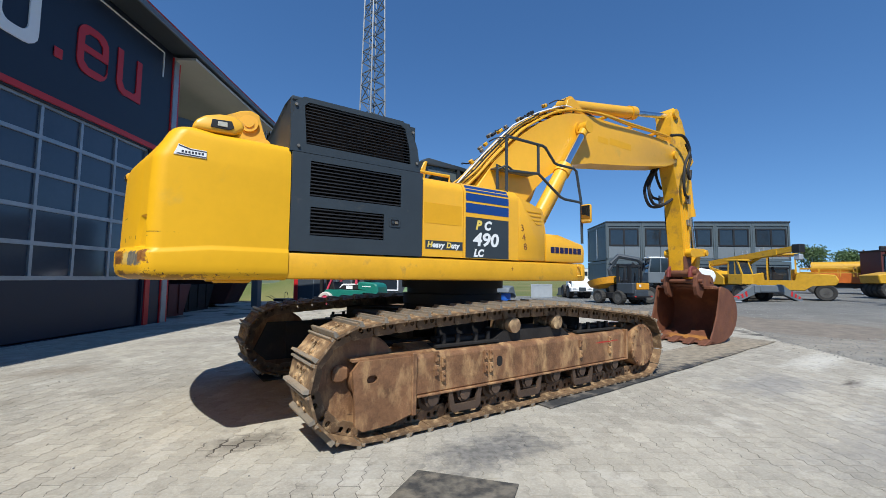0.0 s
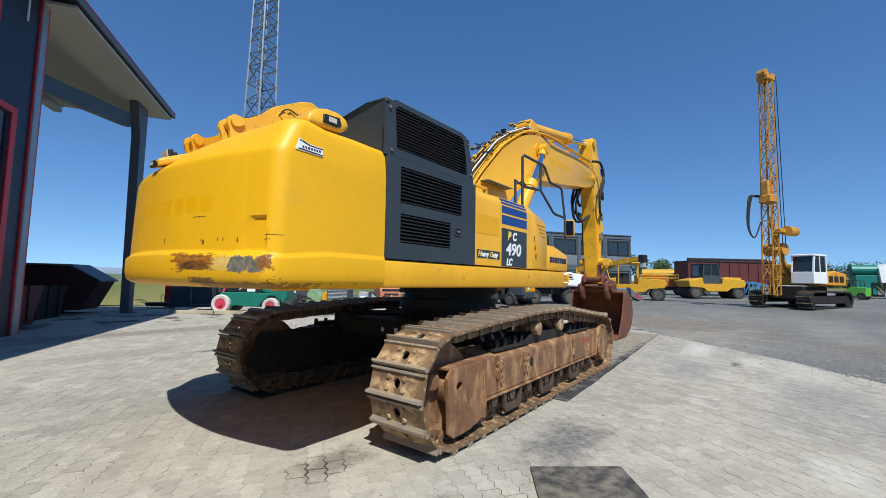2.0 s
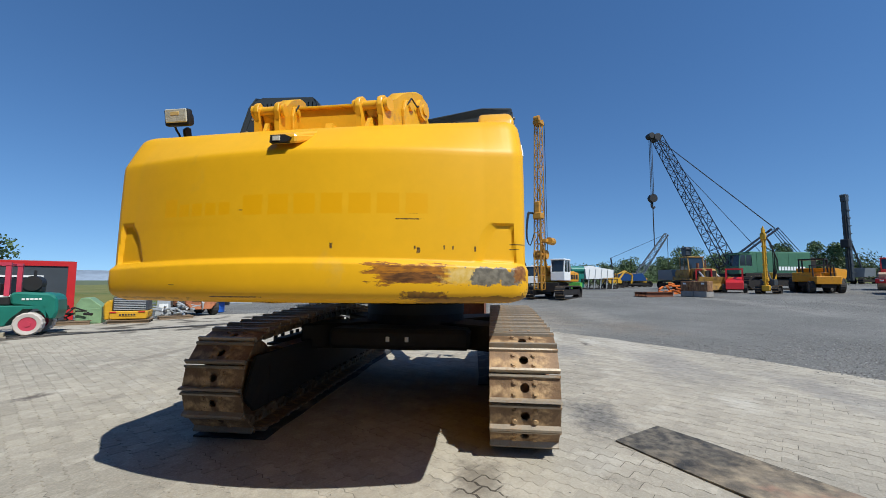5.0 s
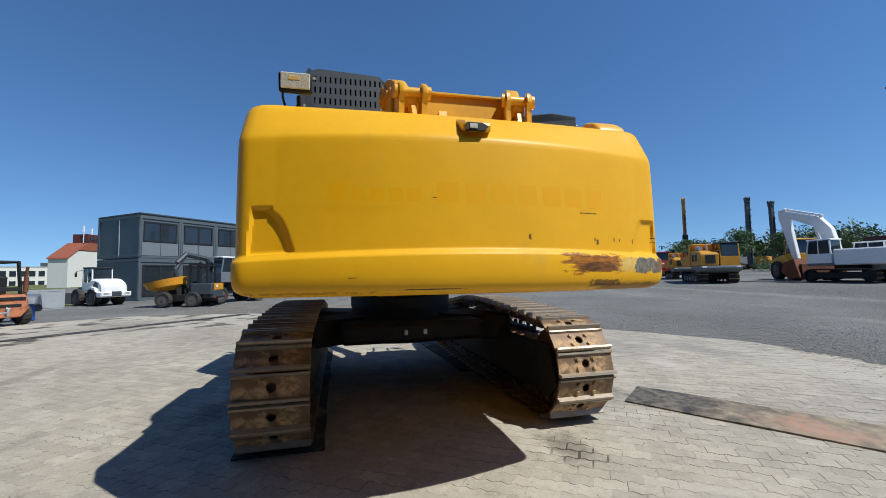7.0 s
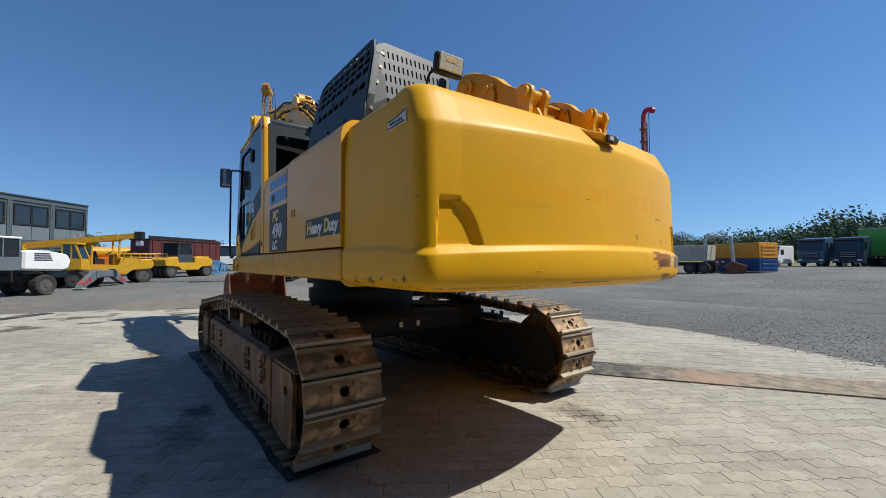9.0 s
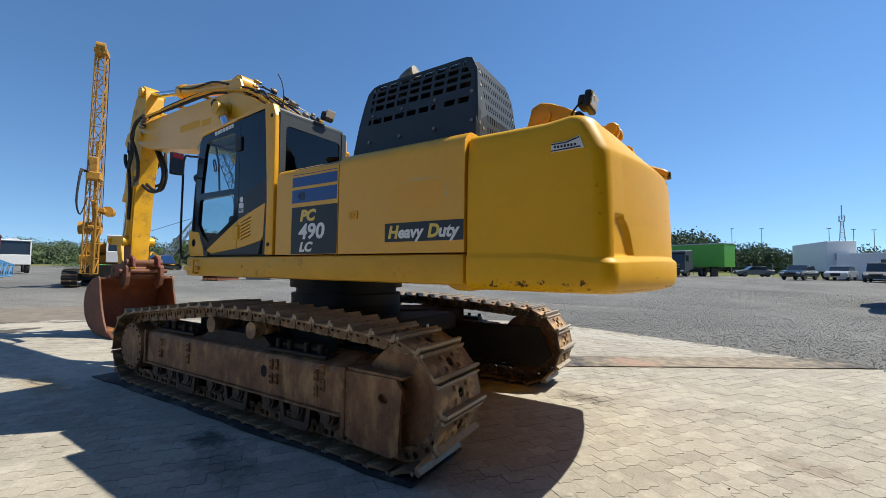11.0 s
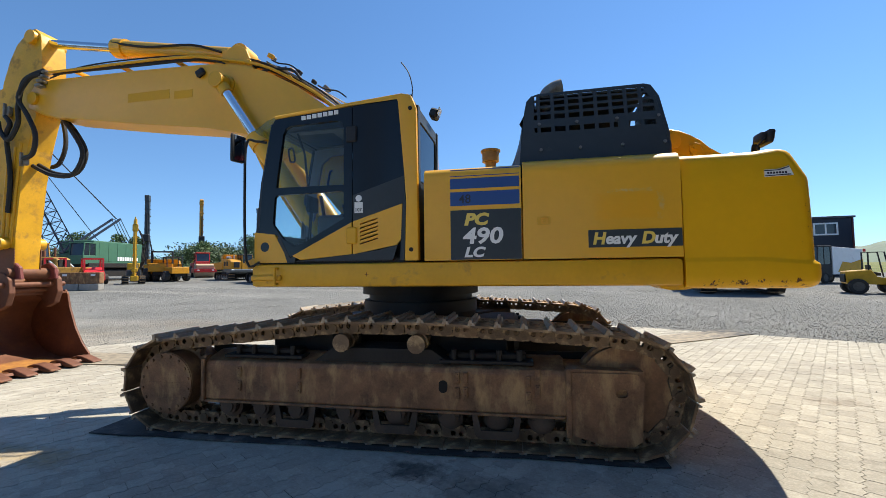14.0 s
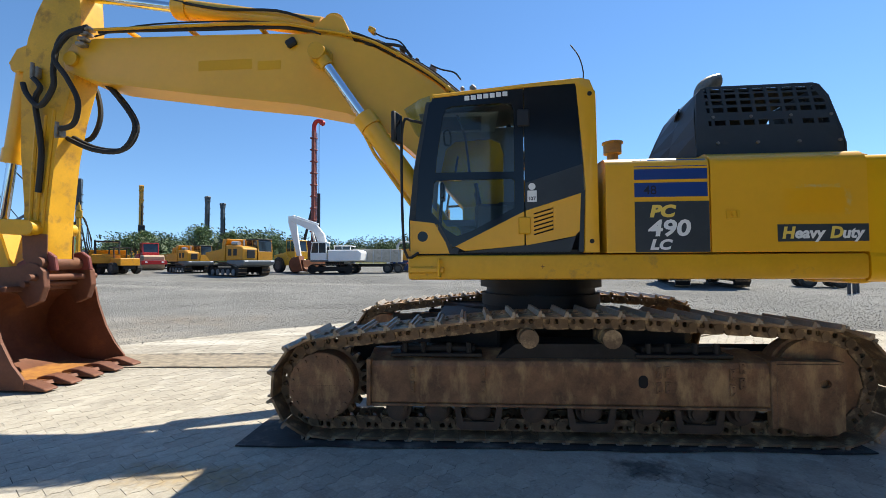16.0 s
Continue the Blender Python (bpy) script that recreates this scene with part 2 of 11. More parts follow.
stain(WEIGHT, (-3.75, 1.38, 2.0), (0.10, 0.10, 0.55), DARKR, BROWN, 0.2, 2.2, 30, bias=1.25)
for y, z, hy, hz in ((-0.31, 1.745, 0.010, 0.018), (-0.82, 1.72, 0.012, 0.022), (-0.80, 1.735, 0.006, 0.012), (-0.97, 1.735, 0.005, 0.014), (-1.02, 1.735, 0.006, 0.012), (-1.15, 1.73, 0.006, 0.018),
                     (-0.76, 1.905, 0.075, 0.004), (-0.79, 1.94, 0.03, 0.003), (-1.40, 1.76, 0.05, 0.004), (-1.38, 1.73, 0.03, 0.003), (0.25, 1.97, 0.05, 0.003), (0.30, 1.44, 0.20, 0.004), (0.75, 1.51, 0.03, 0.003)):
    stain(WEIGHT, (-4.0, y, z), (0.4, hy, hz), DARKR, (0.2, 0.12, 0.03), 0.3, 0.9, 40)

DOORY = mat("yellow_door_paint", (0.79, 0.400, 0.016), 0.40, var=0.09, scale=1.2, bump=0.03, dirt=(0.62, 0.37, 0.07), amount=0.24, dscale=2.2, coat=0.22, spec=0.5)
stain(DOORY, (-2.36, 1.44, 2.15), (0.30, 0.4, 0.13), (0.82, 0.39, 0.002), (0.80, 0.385, 0.004), 0.25, 0.25, 9, 1.0)
stain(DOORY, (-2.64, 1.44, 2.16), (0.045, 0.4, 0.13), (0.62, 0.48, 0.22), (0.68, 0.40, 0.06), 0.6, 1.6, 14, 0.7, bias=0.3)
stain(DOORY, (-2.38, 1.44, 2.29), (0.26, 0.4, 0.022), (0.62, 0.48, 0.22), (0.68, 0.40, 0.06), 0.6, 1.6, 14, 0.7, bias=0.3)

# plain soft bars where old lettering left its ghost
for y, z, hy, hz in [(0.83, 2.005, 0.055, 0.062)] + [(0.715 - 0.105 * k, 1.985, 0.042, 0.042) for k in range(4)] + [(0.20 - 0.168 * k, 2.0, 0.070, 0.066) for k in range(7)]:
    stain(WEIGHT, (-4.0, y, z), (0.4, hy, hz), (0.79, 0.386, 0.000), (0.78, 0.382, 0.000), 0.12, 0.16, 12, 1.0)
stain(WEIGHT, (-4.0, 0.75, 1.90), (0.4, 0.45, 0.035), (0.74, 0.365, 0.002), (0.72, 0.365, 0.004), 0.8, 0.7, 5, 0.6)
stain(WEIGHT, (-4.0, -1.05, 1.95), (0.4, 0.10, 0.16), (0.80, 0.41, 0.000), (0.78, 0.41, 0.002), 0.7, 0.6, 6, 0.6)

# ---------------------------------------------------------------- mesh tools
def obj(name, bm, material, parent=None, smooth=False, label=""):
    me = bpy.data.meshes.new(name)
    bmesh.ops.recalc_face_normals(bm, faces=bm.faces)
    bm.to_mesh(me)
    bm.free()
    for m in (material if isinstance(material, (list, tuple)) else (material,)):
        me.materials.append(m)
    if smooth:
        for p in me.polygons:
            p.use_smooth = True
        me.set_sharp_from_angle(angle=radians(35))
    ob = new(name, me)
    if parent:
        ob.parent = parent
    if label:
        ob["label"] = label
    return ob


def part(name, bm, material, parent, label="", smooth=False):
    return obj(name, bm, material, parent, smooth, label)


def share(name, source, parent, m):
    ob = new(name, source.data)
    ob.parent = parent
    ob.matrix_local = m
    return ob


def empty(name, m, label, category, group=""):
    ob = new(name)
    ob.matrix_world = m
    ob.empty_display_size = 0.3
    return tagged(ob, label, category, group)


def box(bm, c, s, bevel=0.0, m=None, seg=1):
    r = bmesh.ops.create_cube(bm, size=1.0)
    vs = r["verts"]
    for v in vs:
        v.co = Vector((v.co.x * s[0], v.co.y * s[1], v.co.z * s[2]))
    if bevel:
        es = list({e for v in vs for e in v.link_edges})
        r = bmesh.ops.bevel(bm, geom=es, offset=bevel, segments=seg, affect='EDGES', profile=0.5)
        vs = list({v for f in r["faces"] for v in f.verts} | {v for v in vs if v.is_valid})
    t = Matrix.Translation(c)
    if m is not None:
        t = t @ m
    for v in vs:
        v.co = t @ v.co
    return vs


def span(bm, lo, hi, bevel=0.0, seg=1):
    return box(bm, [(a + b) / 2 for a, b in zip(lo, hi)], [abs(b - a) for a, b in zip(lo, hi)], bevel, None, seg)


def rod(bm, a, b, r, seg=10, r2=None, caps=True):
    a, b = Vector(a), Vector(b)
    d = b - a
    q = d.to_track_quat('Z', 'Y').to_matrix().to_4x4()
    return bmesh.ops.create_cone(bm, cap_ends=caps, segments=seg, radius1=r, radius2=r if r2 is None else r2, depth=d.length,
                                 matrix=Matrix.Translation((a + b) / 2) @ q)["verts"]


def bar(bm, a, b, w, h=None):
    a, b = Vector(a), Vector(b)
    d = b - a
    q = d.to_track_quat('Z', 'Y').to_matrix().to_4x4()
    return box(bm, (a + b) / 2, (w, h or w, d.length), 0, q)


def tube(bm, pts, r, seg=8, smooth_steps=0):
    pts = [Vector(p) for p in pts]
    if smooth_steps:
        res = []
        P = [pts[0]] + pts + [pts[-1]]
        for i in range(1, len(P) - 2):
            for k in range(smooth_steps):
                u = k / smooth_steps
                p0, p1, p2, p3 = P[i - 1], P[i], P[i + 1], P[i + 2]
                res.append(0.5 * ((2 * p1) + (p2 - p0) * u + (2 * p0 - 5 * p1 + 4 * p2 - p3) * u * u + (3 * p1 - p0 - 3 * p2 + p3) * u ** 3))
        res.append(pts[-1])
        pts = res
    rings = []
    n = None
    for i, p in enumerate(pts):
        d = (pts[min(i + 1, len(pts) - 1)] - pts[max(i - 1, 0)]).normalized()
        if n is None:
            n = d.orthogonal().normalized()
        n = (n - d * n.dot(d)).normalized()
        c = d.cross(n)
        rings.append([bm.verts.new(p + r * (math.cos(2 * math.pi * k / seg) * n + math.sin(2 * math.pi * k / seg) * c)) for k in range(seg)])
    for A, B in zip(rings, rings[1:]):
        for k in range(seg):
            bm.faces.new((A[k], A[(k + 1) % seg], B[(k + 1) % seg], B[k]))
    bm.faces.new(rings[0][::-1])
    bm.faces.new(rings[-1])


def prism(bm, prof, lo, hi, axis='y', bevel=0.0, seg=1):
    """A closed outline drawn in x,z (axis y), y,z (axis x) or x,y (axis z), pulled from lo to hi."""
    def at(p, w):
        return {'y': (p[0], w, p[1]), 'x': (w, p[0], p[1]), 'z': (p[0], p[1], w)}[axis]
    A = [bm.verts.new(at(p, lo)) for p in prof]
    B = [bm.verts.new(at(p, hi)) for p in prof]
    n = len(prof)
    fs = [bm.faces.new(A), bm.faces.new(B[::-1])]
    for i in range(n):
        fs.append(bm.faces.new((A[i], B[i], B[(i + 1) % n], A[(i + 1) % n])))
    if bevel:
        es = list({e for f in fs for e in f.edges})
        bmesh.ops.bevel(bm, geom=es, offset=bevel, segments=seg, affect='EDGES', profile=0.5)
    return A + B


def plate(bm, outer, holes, lo, hi, axis='y'):
    """A flat plate with openings through it."""
    tmp = bmesh.new()
    def at(p, w):
        return {'y': (p[0], w, p[1]), 'x': (w, p[0], p[1]), 'z': (p[0], p[1], w)}[axis]
    es = []
    for loop in [outer] + list(holes):
        vs = [tmp.verts.new(at(p, lo)) for p in loop]
        es += [tmp.edges.new((vs[i], vs[(i + 1) % len(vs)])) for i in range(len(vs))]
    bmesh.ops.triangle_fill(tmp, use_beauty=True, use_dissolve=False, edges=es)
    tmp.verts.index_update()
    off = Vector(at((0, 0), hi)) - Vector(at((0, 0), lo))
    A = [bm.verts.new(v.co) for v in tmp.verts]
    B = [bm.verts.new(v.co + off) for v in tmp.verts]
    for f in tmp.faces:
        bm.faces.new([A[v.index] for v in f.verts])
        bm.faces.new([B[v.index] for v in reversed(f.verts)])
    for e in tmp.edges:
        if len(e.link_faces) == 1:
            i, j = e.verts[0].index, e.verts[1].index
            bm.faces.new((A[i], A[j], B[j], B[i]))
    tmp.free()


def rect(x0, z0, x1, z1):
    return [(x0, z0), (x1, z0), (x1, z1), (x0, z1)]


def rrect(x0, z0, x1, z1, r, n=4):
    pts = []
    for cx, cz, a in ((x1 - r, z1 - r, 0), (x0 + r, z1 - r, 90), (x0 + r, z0 + r, 180), (x1 - r, z0 + r, 270)):
        for k in range(n + 1):
            t = radians(a + 90 * k / n)
            pts.append((cx + r * math.cos(t), cz + r * math.sin(t)))
    return pts


def circle(cx, cz, r, n=16):
    return [(cx + r * math.cos(2 * math.pi * k / n), cz + r * math.sin(2 * math.pi * k / n)) for k in range(n)]


def text(name, words, m, size, material, parent=None, shear=0.0, bold=0.0, depth=0.0015, align='LEFT'):
    cu = bpy.data.curves.new(name, 'FONT')
    cu.body, cu.size, cu.shear, cu.offset, cu.extrude, cu.align_x, cu.resolution_u = words, size, shear, bold, depth, align, 3
    tmp = new("tmp_text", cu)
    bpy.context.view_layer.update()
    me = bpy.data.meshes.new_from_object(tmp.evaluated_get(bpy.context.evaluated_depsgraph_get()))
    bpy.data.objects.remove(tmp)
    bpy.data.curves.remove(cu)
    me.materials.clear()
    me.materials.append(material)
    me.name = name
    ob = new(name, me)
    if parent:
        ob.parent = parent
    ob.matrix_local = m
    return ob


LEFT_FACE = Matrix(((-1, 0, 0, 0), (0, 0, 1, 0), (0, 1, 0, 0), (0, 0, 0, 1)))    # writing on a face that looks to +y
RIGHT_FACE = Matrix(((1, 0, 0, 0), (0, 0, -1, 0), (0, 1, 0, 0), (0, 0, 0, 1)))   # on a face that looks to -y
REAR_FACE = Matrix(((0, 0, -1, 0), (-1, 0, 0, 0), (0, 1, 0, 0), (0, 0, 0, 1)))   # on a face that looks to -x


def on(face, x, y, z):
    return Matrix.Translation((x, y, z)) @ face

WIDE = Matrix.Diagonal((1.2, 1.0, 1.0, 1.0))

# ---------------------------------------------------------------- ground
def rise(x, y):
    """Height of the yard: flat round the paved apron, a gentle fall beyond it."""
    r = math.hypot(x, y)
    s = min(1.0, max(0.0, (r - 12) / 16))
    s = s * s * (3 - 2 * s)
    return s * (0.0124 * x - 0.015 * y) + 0.35 * math.exp(-((x + 15) ** 2 + (y + 46) ** 2) / 500)


APRON = [(8.6, -1.6), (5.6, -4.4), (3.0, -6.3), (0.6, -7.6), (-1.2, -7.6), (-2.8, -7.0), (-4.7, -6.3), (-9.0, -4.2), (-13, -2), (-20, 2), (-20, 24), (-4, 24),
         (4, 17.0), (9.5, 14.5), (13.5, 9.5), (13.0, 5.5), (11.9, 0.6)]


def inside(x, y, poly):
    hit = False
    for (x1, y1), (x2, y2) in zip(poly, poly[1:] + poly[:1]):
        if (y1 > y) != (y2 > y) and x < (x2 - x1) * (y - y1) / (y2 - y1) + x1:
            hit = not hit
    return hit


GRAVEL = bpy.data.materials.new("grey_gravel")
GRAVEL.use_nodes = True


def ground_material(m, base, patches, fine, sizes=(0.25, 2.2, 38.0), bump=0.6, rough=0.95, dark=0.55):
    nt = m.node_tree
    nd, lk = nt.nodes, nt.links
    b = nd["Principled BSDF"]
    b.inputs["Roughness"].default_value = rough
    b.inputs["Specular IOR Level"].default_value = 0.25
    tc = nd.new("ShaderNodeTexCoord")
    cur = None
    for i, (sc, colour) in enumerate(zip(sizes, (patches, base, fine))):
        n = nd.new("ShaderNodeTexNoise")
        n.inputs["Scale"].default_value = sc
        n.inputs["Detail"].default_value = 9
        n.inputs["Roughness"].default_value = 0.68
        lk.new(tc.outputs["Object"], n.inputs["Vector"])
        r = nd.new("ShaderNodeValToRGB")
        r.color_ramp.elements[0].position, r.color_ramp.elements[1].position = 0.42, 0.66
        lk.new(n.outputs[0], r.inputs[0])
        mx = nd.new("ShaderNodeMix")
        mx.data_type = 'RGBA'
        if cur is None:
            mx.inputs[6].default_value, mx.inputs[7].default_value = (*base, 1), (*colour, 1)
            lk.new(r.outputs[0], mx.inputs[0])
        else:
            mu = nd.new("ShaderNodeMath")
            mu.operation = 'MULTIPLY'
            mu.inputs[1].default_value = dark
            lk.new(r.outputs[0], mu.inputs[0])
            lk.new(mu.outputs[0], mx.inputs[0])
            lk.new(cur, mx.inputs[6])
            mx.inputs[7].default_value = (*colour, 1)
        cur = mx.outputs[2]
    lk.new(cur, b.inputs["Base Color"])
    v = nd.new("ShaderNodeTexVoronoi")
    v.inputs["Scale"].default_value = 26
    lk.new(tc.outputs["Object"], v.inputs["Vector"])
    bp = nd.new("ShaderNodeBump")
    bp.inputs["Strength"].default_value = bump
    bp.inputs["Distance"].default_value = 0.03
    lk.new(v.outputs[0], bp.inputs["Height"])
    lk.new(bp.outputs[0], b.inputs["Normal"])


ground_material(GRAVEL, (0.108, 0.106, 0.098), (0.207, 0.203, 0.188), (0.362, 0.360, 0.342), sizes=(0.16, 1.3, 30.0), dark=0.5, bump=1.0)
stain(GRAVEL, (12.5, -1.5, 0.0), (4.5, 4.0, 2.0), (0.27, 0.225, 0.165), (0.13, 0.105, 0.08), 0.8, 0.9, 0.9, 0.85, "Position")
stain(GRAVEL, (14.0, -1.5, 0.0), (9.0, 5.5, 2.0), (0.29, 0.265, 0.225), (0.20, 0.18, 0.15), 0.9, 0.9, 0.8, 0.7, "Position")
stain(GRAVEL, (9.6, -2.6, 0.0), (3.4, 1.6, 2.0), (0.36, 0.325, 0.265), (0.27, 0.24, 0.20), 0.8, 0.9, 1.2, 0.8, "Position")
stain(GRAVEL, (13.0, -6.0, 0.0), (6.0, 1.1, 2.0), (0.33, 0.31, 0.27), (0.24, 0.225, 0.195), 0.8, 0.9, 0.9, 0.6, "Position")
stain(GRAVEL, (22.0, -16.0, 0.0), (12.0, 0.9, 2.0), (0.34, 0.33, 0.30), (0.25, 0.24, 0.215), 0.8, 0.9, 0.7, 0.6, "Position")
stain(GRAVEL, (12.0, -20.0, 0.0), (14.0, 0.8, 2.0), (0.33, 0.32, 0.29), (0.25, 0.24, 0.215), 0.8, 0.9, 0.7, 0.55, "Position")
stain(GRAVEL, (0.0, -14.0, 0.0), (5.0, 0.6, 2.0), (0.33, 0.32, 0.29), (0.20, 0.17, 0.13), 0.8, 0.9, 0.9, 0.5, "Position")
stain(GRAVEL, (16.0, 6.0, 0.0), (4.0, 3.0, 2.0), (0.24, 0.20, 0.155), (0.17, 0.15, 0.125), 0.8, 0.9, 0.6, 0.7, "Position")
stain(GRAVEL, (9.0, -6.0, 0.0), (2.5, 1.5, 2.0), (0.21, 0.17, 0.13), (0.15, 0.135, 0.115), 0.8, 0.9, 1.1, 0.6, "Position")
PAVER = bpy.data.materials.new("concrete_paving_stone")
PAVER.use_nodes = True
PAVE = bpy.data.materials.new("dusty_paving_joints")
PAVE.use_nodes = True


def paver_material(m, joint=False):
    nt = m.node_tree
    nd, lk = nt.nodes, nt.links
    b = nd["Principled BSDF"]
    b.inputs["Roughness"].default_value = 0.9
    b.inputs["Specular IOR Level"].default_value = 0.25
    geo, oi = nd.new("ShaderNodeNewGeometry"), nd.new("ShaderNodeObjectInfo")
    add = nd.new("ShaderNodeMath")
    add.operation = 'ADD'
    lk.new(geo.outputs["Random Per Island"], add.inputs[0])
    lk.new(oi.outputs["Random"], add.inputs[1])
    fr = nd.new("ShaderNodeMath")
    fr.operation = 'FRACT'
    lk.new(add.outputs[0], fr.inputs[0])
    tone = nd.new("ShaderNodeMapRange")
    tone.inputs[3].default_value, tone.inputs[4].default_value = 0.90, 1.10
    lk.new(fr.outputs[0], tone.inputs[0])
    cur = None
    layers = ((0.22, 0.42, 0.62, (0.385, 0.348, 0.280), (0.30, 0.274, 0.226), 1.0), (0.75, 0.56, 0.70, None, (0.455, 0.415, 0.34), 0.8), (0.9, 0.60, 0.72, None, (0.19, 0.168, 0.14), 0.5),
              (2.0, 0.54, 0.68, None, (0.25, 0.225, 0.185), 0.55), (1.6, 0.56, 0.68, None, (0.46, 0.43, 0.37), 0.6), (4.0, 0.58, 0.72, None, (0.17, 0.15, 0.125), 0.5), (11.0, 0.52, 0.70, None, (0.235, 0.212, 0.172), 0.5), (7.0, 0.54, 0.70, None, (0.485, 0.445, 0.37), 0.55), (45.0, 0.45, 0.75, None, (0.50, 0.46, 0.385), 0.55))
    for i, (sc, p0, p1, c0, c1, amt) in enumerate(layers):
        mp = nd.new("ShaderNodeVectorMath")
        mp.operation = 'ADD'
        mp.inputs[1].default_value = (13.7 * i, 5.1 * i, 0)
        lk.new(geo.outputs["Position"], mp.inputs[0])
        n = nd.new("ShaderNodeTexNoise")
        n.inputs["Scale"].default_value, n.inputs["Detail"].default_value, n.inputs["Roughness"].default_value = sc, 8, 0.62
        lk.new(mp.outputs[0], n.inputs["Vector"])
        r = nd.new("ShaderNodeMapRange")
        r.inputs[1].default_value, r.inputs[2].default_value, r.inputs[4].default_value = p0, p1, amt
        lk.new(n.outputs[0], r.inputs[0])
        mx = nd.new("ShaderNodeMix")
        mx.data_type = 'RGBA'
        lk.new(r.outputs[0], mx.inputs[0])
        mx.inputs[7].default_value = (*c1, 1)
        if cur is None:
            mx.inputs[6].default_value = (*c0, 1)
        else:
            lk.new(cur, mx.inputs[6])
        cur = mx.outputs[2]
    if joint:
        n = nd.new("ShaderNodeTexNoise")
        n.inputs["Scale"].default_value, n.inputs["Detail"].default_value = 1.1, 6
        lk.new(geo.outputs["Position"], n.inputs["Vector"])
        r = nd.new("ShaderNodeMapRange")
        r.inputs[1].default_value, r.inputs[2].default_value, r.inputs[4].default_value = 0.52, 0.62, 0.9
        lk.new(n.outputs[0], r.inputs[0])
        mx = nd.new("ShaderNodeMix")
        mx.data_type = 'RGBA'
        lk.new(r.outputs[0], mx.inputs[0])
        lk.new(cur, mx.inputs[6])
        mx.inputs[7].default_value = (0.060, 0.052, 0.043, 1)
        cur = mx.outputs[2]
    vm = nd.new("ShaderNodeVectorMath")
    vm.operation = 'SCALE'
    lk.new(cur, vm.inputs[0])
    lk.new(tone.outputs[0], vm.inputs["Scale"])
    lk.new(vm.outputs[0], b.inputs["Base Color"])
    nb = nd.new("ShaderNodeTexNoise")
    nb.inputs["Scale"].default_value, nb.inputs["Detail"].default_value = 90, 4
    lk.new(geo.outputs["Position"], nb.inputs["Vector"])
    bp = nd.new("ShaderNodeBump")
    bp.inputs["Strength"].default_value, bp.inputs["Distance"].default_value = 0.25, 0.004
    lk.new(nb.outputs[0], bp.inputs["Height"])
    lk.new(bp.outputs[0], b.inputs["Normal"])


paver_material(PAVER)
paver_material(PAVE, True)
# oil, tyre scuffs, damp and dust that lie on the paving
for cx, cy, hx, hy, c1, c2, s in ((-3.0, -1.05, 0.40, 0.22, (0.10, 0.085, 0.07), (0.17, 0.15, 0.12), 0.75), (-1.35, -2.35, 0.75, 0.35, (0.08, 0.08, 0.08), (0.18, 0.17, 0.16), 0.8),
                                  (4.45, -3.52, 0.36, 0.12, (0.05, 0.042, 0.036), (0.09, 0.075, 0.06), 0.95), (6.2, -2.75, 1.5, 0.35, (0.56, 0.53, 0.46), (0.48, 0.45, 0.39), 0.85), (4.9, -3.75, 0.8, 0.30, (0.54, 0.51, 0.44), (0.46, 0.43, 0.37), 0.7), (-0.6, -4.3, 0.5, 0.25, (0.53, 0.50, 0.43), (0.45, 0.42, 0.36), 0.6), (-1.48, 4.9, 0.24, 0.16, (0.07, 0.06, 0.055), (0.12, 0.10, 0.09), 0.85),
                                  (-0.5, 2.1, 0.28, 0.20, (0.05, 0.045, 0.04), (0.10, 0.09, 0.08), 0.85), (-1.1, 2.3, 0.5, 0.25, (0.09, 0.08, 0.07), (0.18, 0.16, 0.13), 0.6),
                                  (3.0, 2.35, 0.7, 0.22, (0.36, 0.26, 0.13), (0.22, 0.17, 0.11), 0.7), (-4.9, 3.3, 0.7, 0.45, (0.20, 0.17, 0.13), (0.26, 0.22, 0.17), 0.7),
                                  (-1.4, 8.8, 3.2, 0.7, (0.17, 0.145, 0.11), (0.26, 0.22, 0.17), 0.75), (-2.7, 5.6, 1.6, 0.5, (0.24, 0.21, 0.17), (0.33, 0.29, 0.24), 0.6),
                                  (2.2, -4.5, 2.0, 0.75, (0.20, 0.19, 0.18), (0.27, 0.255, 0.235), 0.6), (3.4, -2.9, 1.1, 0.5, (0.20, 0.19, 0.18), (0.26, 0.25, 0.23), 0.65),
                                  (0.2, -5.9, 1.4, 0.5, (0.18, 0.17, 0.16), (0.25, 0.235, 0.215), 0.6), (4.7, -4.5, 1.8, 0.55, (0.46, 0.425, 0.36), (0.42, 0.385, 0.325), 0.8),
                                  (-2.6, -6.2, 2.6, 0.6, (0.45, 0.415, 0.35), (0.40, 0.37, 0.315), 0.8), (-5.0, -0.2, 0.35, 0.2, (0.17, 0.13, 0.09), (0.26, 0.22, 0.17), 0.6),
                                  (6.5, 4.5, 2.2, 1.2, (0.24, 0.21, 0.17), (0.30, 0.27, 0.22), 0.6), (9.5, 8.0, 2.5, 1.5, (0.22, 0.19, 0.15), (0.29, 0.26, 0.21), 0.6),
                                  (1.6, 5.8, 1.5, 0.2, (0.17, 0.15, 0.12), (0.24, 0.21, 0.18), 0.55), (-6.5, -2.0, 1.2, 0.5, (0.25, 0.22, 0.18), (0.31, 0.28, 0.23), 0.5)):
    for m_ in (PAVER, PAVE):
        stain(m_, (cx, cy, 0.0), (hx, hy, 1.0), c1, c2, 0.7, 1.0, 5.0 / min(hx, hy) ** 0.5, s, "Position")
